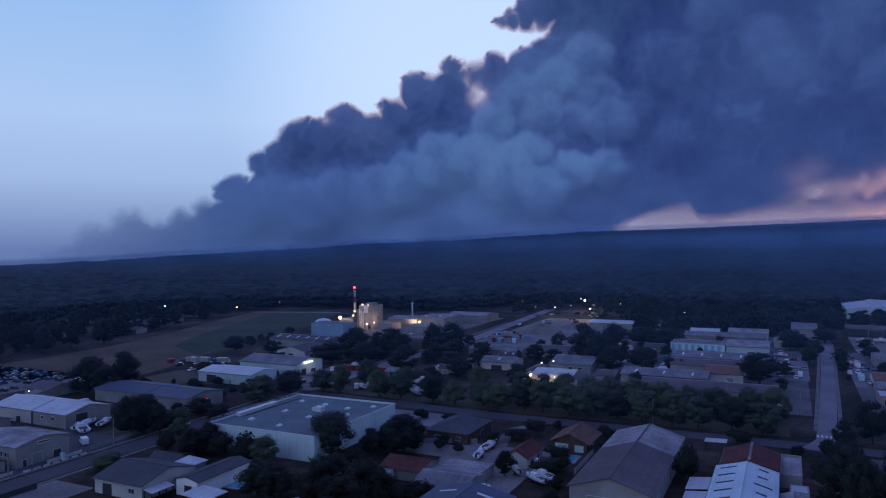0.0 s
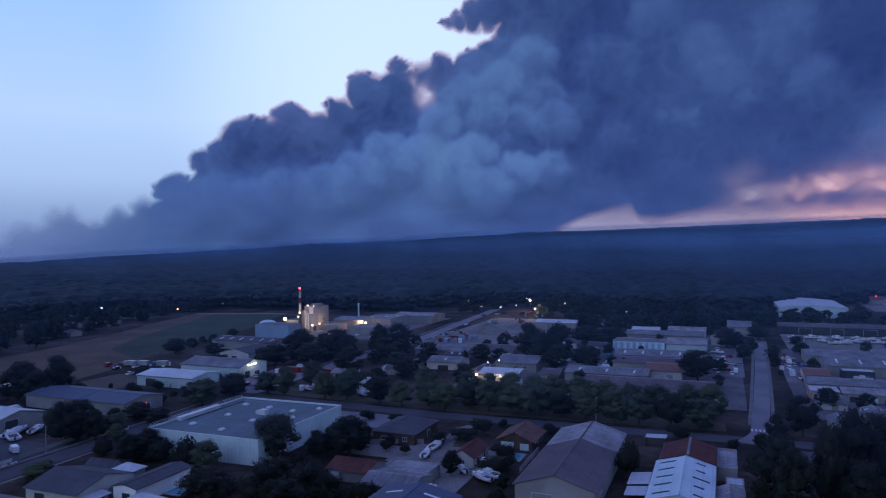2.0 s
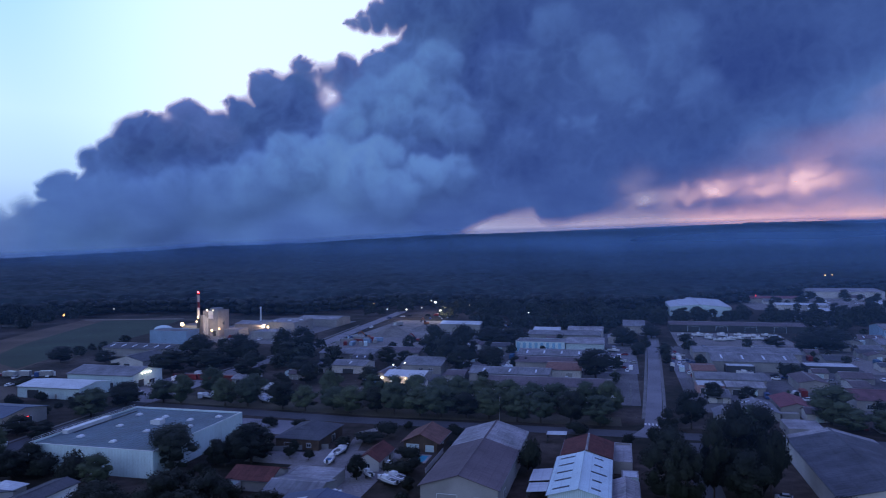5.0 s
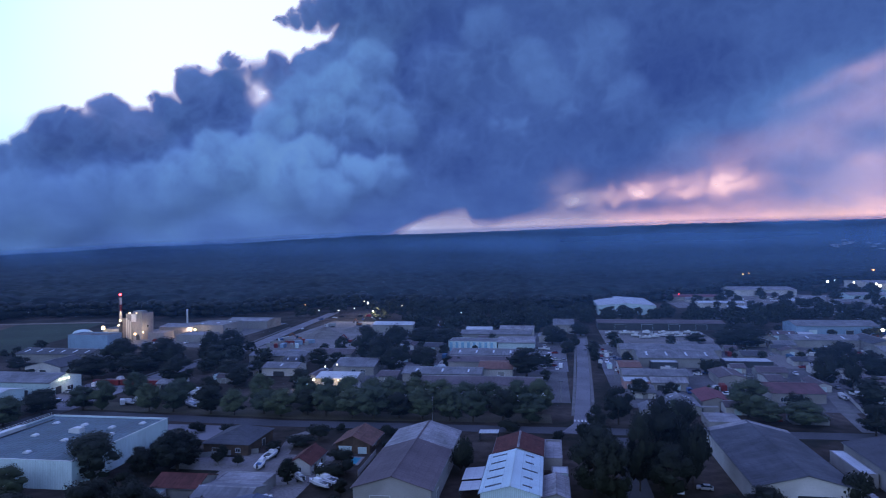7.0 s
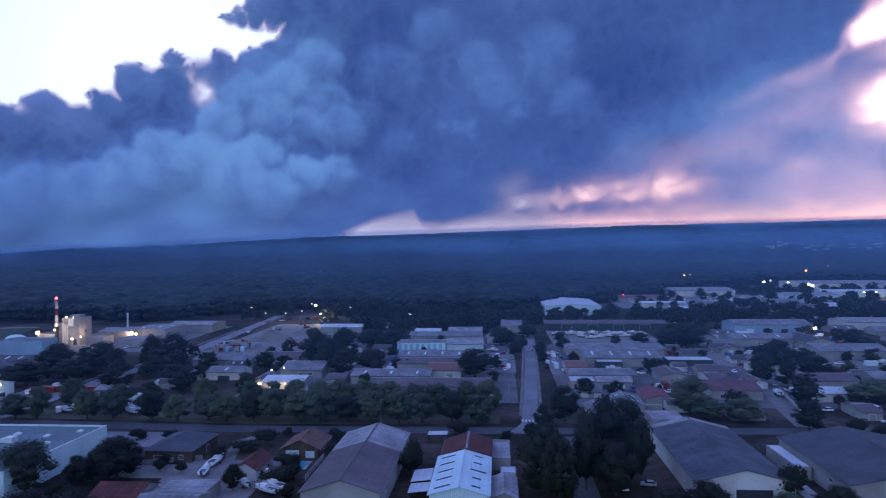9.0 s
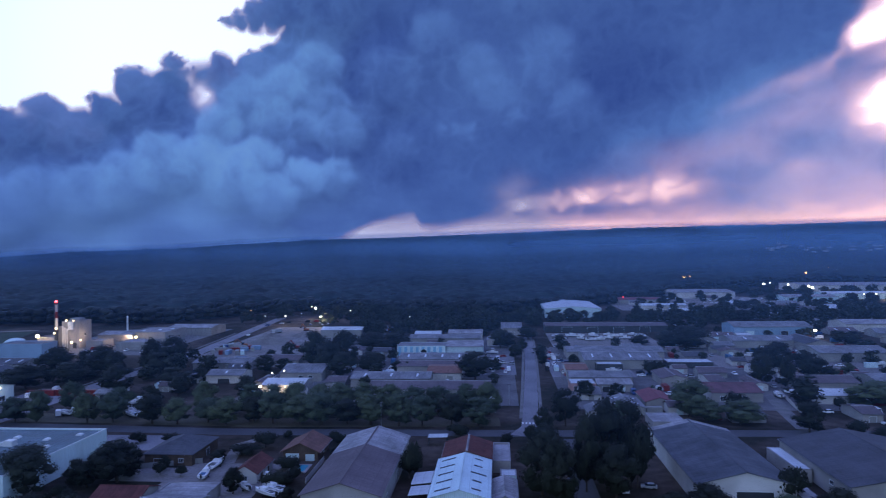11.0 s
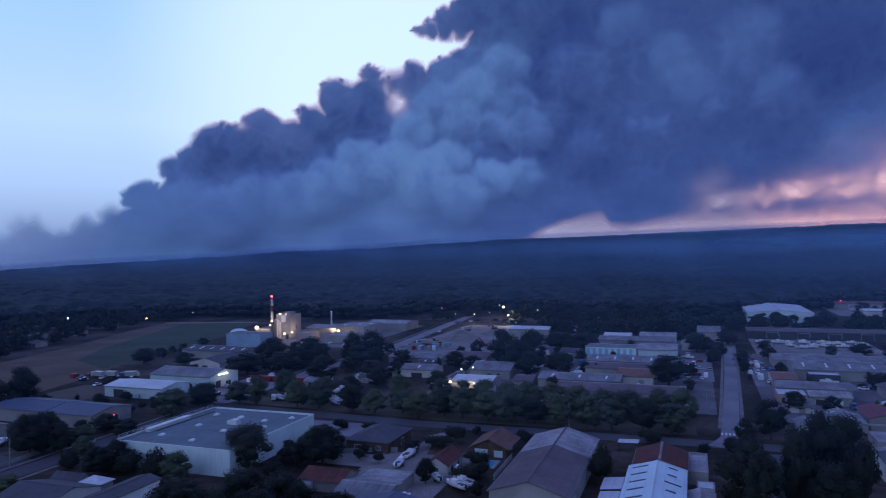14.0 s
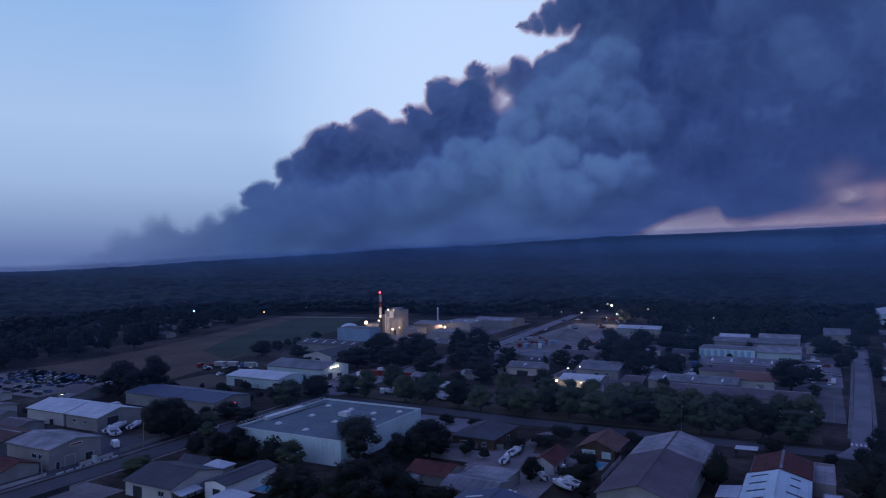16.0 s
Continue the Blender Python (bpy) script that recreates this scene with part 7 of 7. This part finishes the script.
for p, q, z, w in ((-297, 464, 8, 2600), (-305, 467, 17, 1300), (-316, 468, 9, 3000), (-264, 490, 6, 4200), (-286, 474, 8, 1800)):
    shine(p, q, z, w, (1.0, 0.60, 0.28))
for p, q, z, w in ((-215, 296, 7, 420), (-112, 317, 3.5, 1700), (-99, 316, 4, 1700), (-170, 668, 11, 14000), (-152, 602, 9, 9000), (-188, 616, 8, 4000), (456, 884, 8, 5000), (425, 1000, 12, 6000), (219, 512, 7, 1800)):
    shine(p, q, z, w, (1.0, 0.70, 0.38))

# lamps
for p, q, h, c, r, s, lab in (
        (-177, 680, 12, COOL, 1.45, 11, "tall bright yard lamp burning warm white"), (-154, 609, 10, COOL, 1.2, 9, "bright yard lamp burning warm white"), (-189, 621, 9, COOL, 0.7, 8, "yard lamp burning warm white"),
        (-529, 490, 11, (0.85, 1.0, 0.85), 0.9, 20, "greenish-white street lamp by the pines"), (-472, 524, 9, ORANGE_L, 0.9, 16, "orange street lamp by the pines"), (-469, 584, 9, COOL, 0.5, 6, "small street lamp at the forest edge"),
        (-325, 651, 9, COOL, 0.5, 5, "small street lamp at the forest edge"), (-241, 680, 9, ORANGE_L, 0.5, 12, "small orange lamp at the forest edge"), (-211, 632, 8, COOL, 0.6, 6, "street lamp on the road to the yard"),
        (-112, 345, 6, COOL, 0.5, 8, "street lamp burning beside the workshop"), (-108, 352, 6, COOL, 0.5, 8, "street lamp burning beside the workshop"), (-97, 317.5, 4.5, WARM, 0.4, 7, "low lamp in front of the lit workshop")):
    street_lamp(p, q, h, c, r, s, lab)
for p, z, r in ((-109.5, 3.6, 0.75),):
    flood(p, 319.6, z, WARM, r, 26, lit2)
for y in (292.5, 294.5, 296.5, 298.5):
    flood(-219.6, y, 6.4, COOL, 0.55, 13, lit)
for y, c, s in ((214, COOL, 14), (217, COOL, 22), (219, RED_L, 10), (211, WARM, 10)):
    flood(-213.6, y, 3.4, c, 0.32, s, blue2)
for p, q, h, c, r, s, lab in (
        (396, 1100, 12, COOL, 2.2, 11, "bright lamp over the far car park"), (420, 1071, 12, COOL, 2.0, 11, "bright lamp over the far car park"), (410, 1112, 12, COOL, 1.1, 11, "bright lamp over the far car park"), (432, 1030, 12, COOL, 2.2, 11, "bright lamp over the far car park"), (429, 1012, 11, COOL, 2.4, 11, "bright lamp over the far car park"),
        (438, 892, 8.5, COOL, 1.2, 10, "bright lamp in front of the far lit hall"), (452, 892, 8.5, COOL, 1.2, 10, "bright lamp in front of the far lit hall"), (474, 892, 8.5, COOL, 1.2, 10, "bright lamp in front of the far lit hall"),
        (300, 1180, 19, ORANGE_L, 1.9, 16, "orange street lamp far off in the woods"), (314, 1198, 19, ORANGE_L, 1.0, 14, "orange street lamp far off in the woods"), (520, 1250, 23, ORANGE_L, 2.0, 16, "orange street lamp far off in the woods"), (640, 1440, 24, ORANGE_L, 2.2, 16, "orange street lamp far off in the woods"),
        (256, 1104, 11, COOL, 1.0, 7, "white lamp at the far yard"), (148, 862, 8.5, RED_L, 0.9, 12, "red lamp on the far depot yard"), (220, 516, 8, COOL, 1.4, 12, "bright lamp at the pale blue hall"),
        (-194, 729, 9, WARM, 0.7, 6, "small yellow lamp at the forest edge"), (-142, 676, 9, WARM, 0.6, 5, "small yellow lamp at the forest edge"), (-184, 655, 8, COOL, 0.6, 5, "small white lamp beyond the yard"), (-80, 640, 6, COOL, 0.6, 4, "small white lamp among the trees"),
        (-299, 201.5, 3.4, COOL, 0.35, 9, "small porch lamp beside the bungalow")):
    street_lamp(p, q, h, c, r, s, lab)

# ---------------------------------------------------------------- sheds, hedges and clutter between the large buildings
fill = random.Random(303)
roof_dice = random.Random(17)
FOOT += [(-200, -186, 60, 640), (-200, 240, 246, 262), (2, 22, 262, 420), (12, 32, 420, 600), (20, 29, 150, 246), (106, 124, 262, 330), (-190, -120, 428, 606), (-400, -318, 200, 250), (36, 110, 480, 556), (-236, -200, 100, 172), (-96, -66, 172, 214), (-64, -54, 196, 218), (-140, -132, 146, 153), (-25, -17, 234, 242)]


def free(p0, p1, q0, q1, gap=1.0):
    if any(p0 - gap < b and p1 + gap > a and q0 - gap < d and q1 + gap > c for a, b, c, d in FOOT):
        return False
    return True


ROOFS = [(GREY_ROOF, "grey"), (GREY_ROOF, "grey"), (BROWN_ROOF, "mauve-brown"), (LIGHT_ROOF, "weathered pale"), (SLATE_ROOF, "dark slate"), (WHITE_ROOF, "pale sheet"), (BROWN_ROOF, "mauve-brown")]
WALLS = [CREAM_WALL, GREY_WALL, WHITE_WALL]


def sheds(p0, p1, q0, q1, n, small, large):
    for _ in range(n):
        for _try in range(12):
            w, l = fill.uniform(small, large), fill.uniform(small, large * 1.3)
            p, q = fill.uniform(p0, p1 - w), fill.uniform(q0, q1 - l)
            if free(p, p + w, q, q + l):
                roof, word = fill.choice(ROOFS)
                e = fill.uniform(2.3, 3.4)
                gable(f"small workshop shed with a {word} roof", p, p + w, q, q + l, e, e + w * 0.1 + 0.5, fill.choice(WALLS), roof, along=fill.choice("pppppq"), name="shed", category="shed",
                      openings=(("S", 0, 2.4, 2.2, 0, fill.choice(("door", "dark_door", "white_door"))),), group="small sheds of the estate", lights=roof_dice.choice((0, 0, 0, 2)) if w > 8 else 0)
                break


FAR_TREES = []


def scrub(p0, p1, q0, q1, n, kinds, h0, h1, far=False):
    for _ in range(n):
        for _try in range(10):
            p, q = fill.uniform(p0, p1), fill.uniform(q0, q1)
            if free(p - 1, p + 1, q - 1, q + 1, 1.5):
                h = fill.uniform(h0, h1)
                if far:
                    FAR_TREES.append((p, q, h, h * fill.uniform(0.4, 0.62)))
                else:
                    plant(fill.choice(kinds), p, q, h, h * fill.uniform(0.38, 0.6), "hedges and garden trees of the estate")
                break


sheds(30, 235, 270, 545, 42, 6, 15)
sheds(-118, 0, 285, 530, 16, 6, 13)
sheds(-185, -122, 300, 440, 5, 6, 13)
sheds(-330, -205, 105, 250, 7, 4, 9)
sheds(125, 420, 600, 960, 26, 10, 26)
sheds(240, 420, 420, 740, 18, 10, 24)
scrub(30, 235, 268, 400, 34, ("broad", "bush", "broad", "light"), 3, 9)
scrub(30, 235, 400, 560, 40, ("broad",), 3, 9, True)
scrub(-118, 0, 285, 540, 34, ("broad",), 3, 9, True)
scrub(-190, -122, 296, 330, 3, ("broad",), 6, 12)
scrub(-190, -122, 330, 425, 9, ("broad",), 6, 12, True)
scrub(-128, 130, 150, 244, 50, ("bush", "bush", "broad"), 2, 5)
scrub(-330, -205, 105, 260, 30, ("bush", "broad"), 2.5, 7)
scrub(-330, -218, 312, 420, 20, ("broad",), 4, 10, True)
scrub(-240, -60, 610, 720, 40, ("broad",), 8, 15, True)
scrub(-116, 40, 536, 700, 110, ("broad",), 8, 15, True)
scrub(30, 160, 590, 690, 30, ("broad",), 7, 14, True)
scrub(125, 460, 580, 1040, 170, ("broad",), 6, 13, True)
scrub(235, 420, 380, 640, 50, ("broad",), 5, 12, True)
for k in range(150):         # pines beyond the far side of the field
    f = fill.random()
    FAR_TREES.append((-412 - 78 * f - 190 * fill.random() ** 1.6, 215 + 370 * f + fill.uniform(-14, 14), fill.uniform(8, 17), fill.uniform(4, 7.5)))
for k in range(16):          # tall bare-stemmed pines at the near end of the field
    plant("pine", -414 - 46 * fill.random(), 232 + 110 * (k + fill.random()) / 16, fill.uniform(13, 19), fill.uniform(4.5, 6.5), "tall pines at the field")
for k in range(46):          # belt of trees behind the eastern yards
    FAR_TREES.append((150 + k * 7 + fill.uniform(-4, 4), 640 + fill.uniform(-14, 14), fill.uniform(9, 17), fill.uniform(6, 10)))
for k in range(70):          # loose trees round the far retail halls
    FAR_TREES.append((fill.uniform(330, 760), fill.uniform(1010, 1030) + 160 * fill.random() ** 2 * (1 if k % 2 else -0.6), fill.uniform(7, 13), fill.uniform(4, 7)))
grove("distant_trees", "dark trees scattered among the far workshops", FAR_TREES, leaves("distant_leaves", (0.023, 0.030, 0.024), 0.3, False), 12)

# cars and stored goods left between the workshops
def clutter(p0, p1, q0, q1, cars, goods):
    for k in range(cars + goods):
        for _try in range(10):
            p, q = fill.uniform(p0, p1), fill.uniform(q0, q1)
            if free(p - 2.5, p + 2.5, q - 2.5, q + 2.5, 0.5):
                if k < cars:
                    park(p, q, fill.choice((0, 90, 180, 75)), "vehicles among the workshops", fill.choice((0, 0, 0, 1, 2, 3, 4, 5)))
                else:
                    tint, mt = fill.choice((("white", WHITE_SHEET), ("grey", GREY_WALL), ("blue", TARP_BLUE), ("red", RED_PAINT), ("white", WHITE_SHEET)))
                    container(f"{tint} steel container among the workshops", mt, spot(p, q, 0.03, fill.choice((0, 90))), group="containers among the workshops")
                FOOT.append((p - 2.5, p + 2.5, q - 2.5, q + 2.5))
                break


clutter(30, 235, 268, 550, 80, 24)
clutter(-118, 0, 288, 530, 36, 10)
clutter(-185, -122, 296, 430, 8, 3)
clutter(-330, -205, 110, 330, 10, 5)

# houses among the pines beyond the field
for k, (p, q, w, l, roof) in enumerate(((-450, 370, 16, 11, RED_ROOF), (-460, 338, 13, 10, GREY_ROOF), (-492, 422, 24, 12, GREY_ROOF), (-436, 384, 12, 10, BROWN_ROOF), (-476, 452, 18, 12, LIGHT_ROOF), (-536, 405, 20, 12, BROWN_ROOF), (-490, 498, 20, 12, BROWN_ROOF), (-556, 470, 24, 12, GREY_ROOF), (-640, 410, 24, 14, GREY_ROOF))):
    gable("low cream house among the pines", p - 22, p - 22 + w, q, q + l, 3.0, 4.8, CREAM_WALL, roof, along="p", name="house", category="house", group="houses among the pines", openings=(("S", -3, 1.4, 1.2, 1, "window"), ("S", 3, 1.4, 2.1, 0, "door")))
street_lamp(-452, 366, 4, WARM, 0.5, 8, "small porch lamp of a house among the pines")

# the far town on the slope
rs_town = np.random.RandomState(8)
verts, faces = [], []
for k in range(34):
    az, r = rs_town.uniform(47, 60), rs_town.uniform(2200, 2650)
    z = float(land_height(np.array(az), np.array(r))) + 17
    x, y, w, d, h = r * math.sin(radians(az)), r * math.cos(radians(az)), rs_town.uniform(8, 20), rs_town.uniform(8, 12), rs_town.uniform(-1, 2)
    b = len(verts)
    verts += [(x - w / 2, y - d / 2, z - 17), (x + w / 2, y - d / 2, z - 17), (x + w / 2, y + d / 2, z - 17), (x - w / 2, y + d / 2, z - 17), (x - w / 2, y - d / 2, z + h), (x + w / 2, y - d / 2, z + h), (x + w / 2, y + d / 2, z + h), (x - w / 2, y + d / 2, z + h), (x - w / 2, y, z + h + 1.5), (x + w / 2, y, z + h + 1.5)]
    faces += [tuple(b + i for i in f) for f in ((0, 1, 5, 4), (1, 2, 6, 9, 5), (2, 3, 7, 6), (3, 0, 4, 8, 7), (4, 5, 9, 8), (6, 7, 8, 9))]
tagged(new("far_town", mesh_from("far_town", verts, faces, CREAM_WALL)), "pale houses of a town on the far slope", "town", kind="stuff")
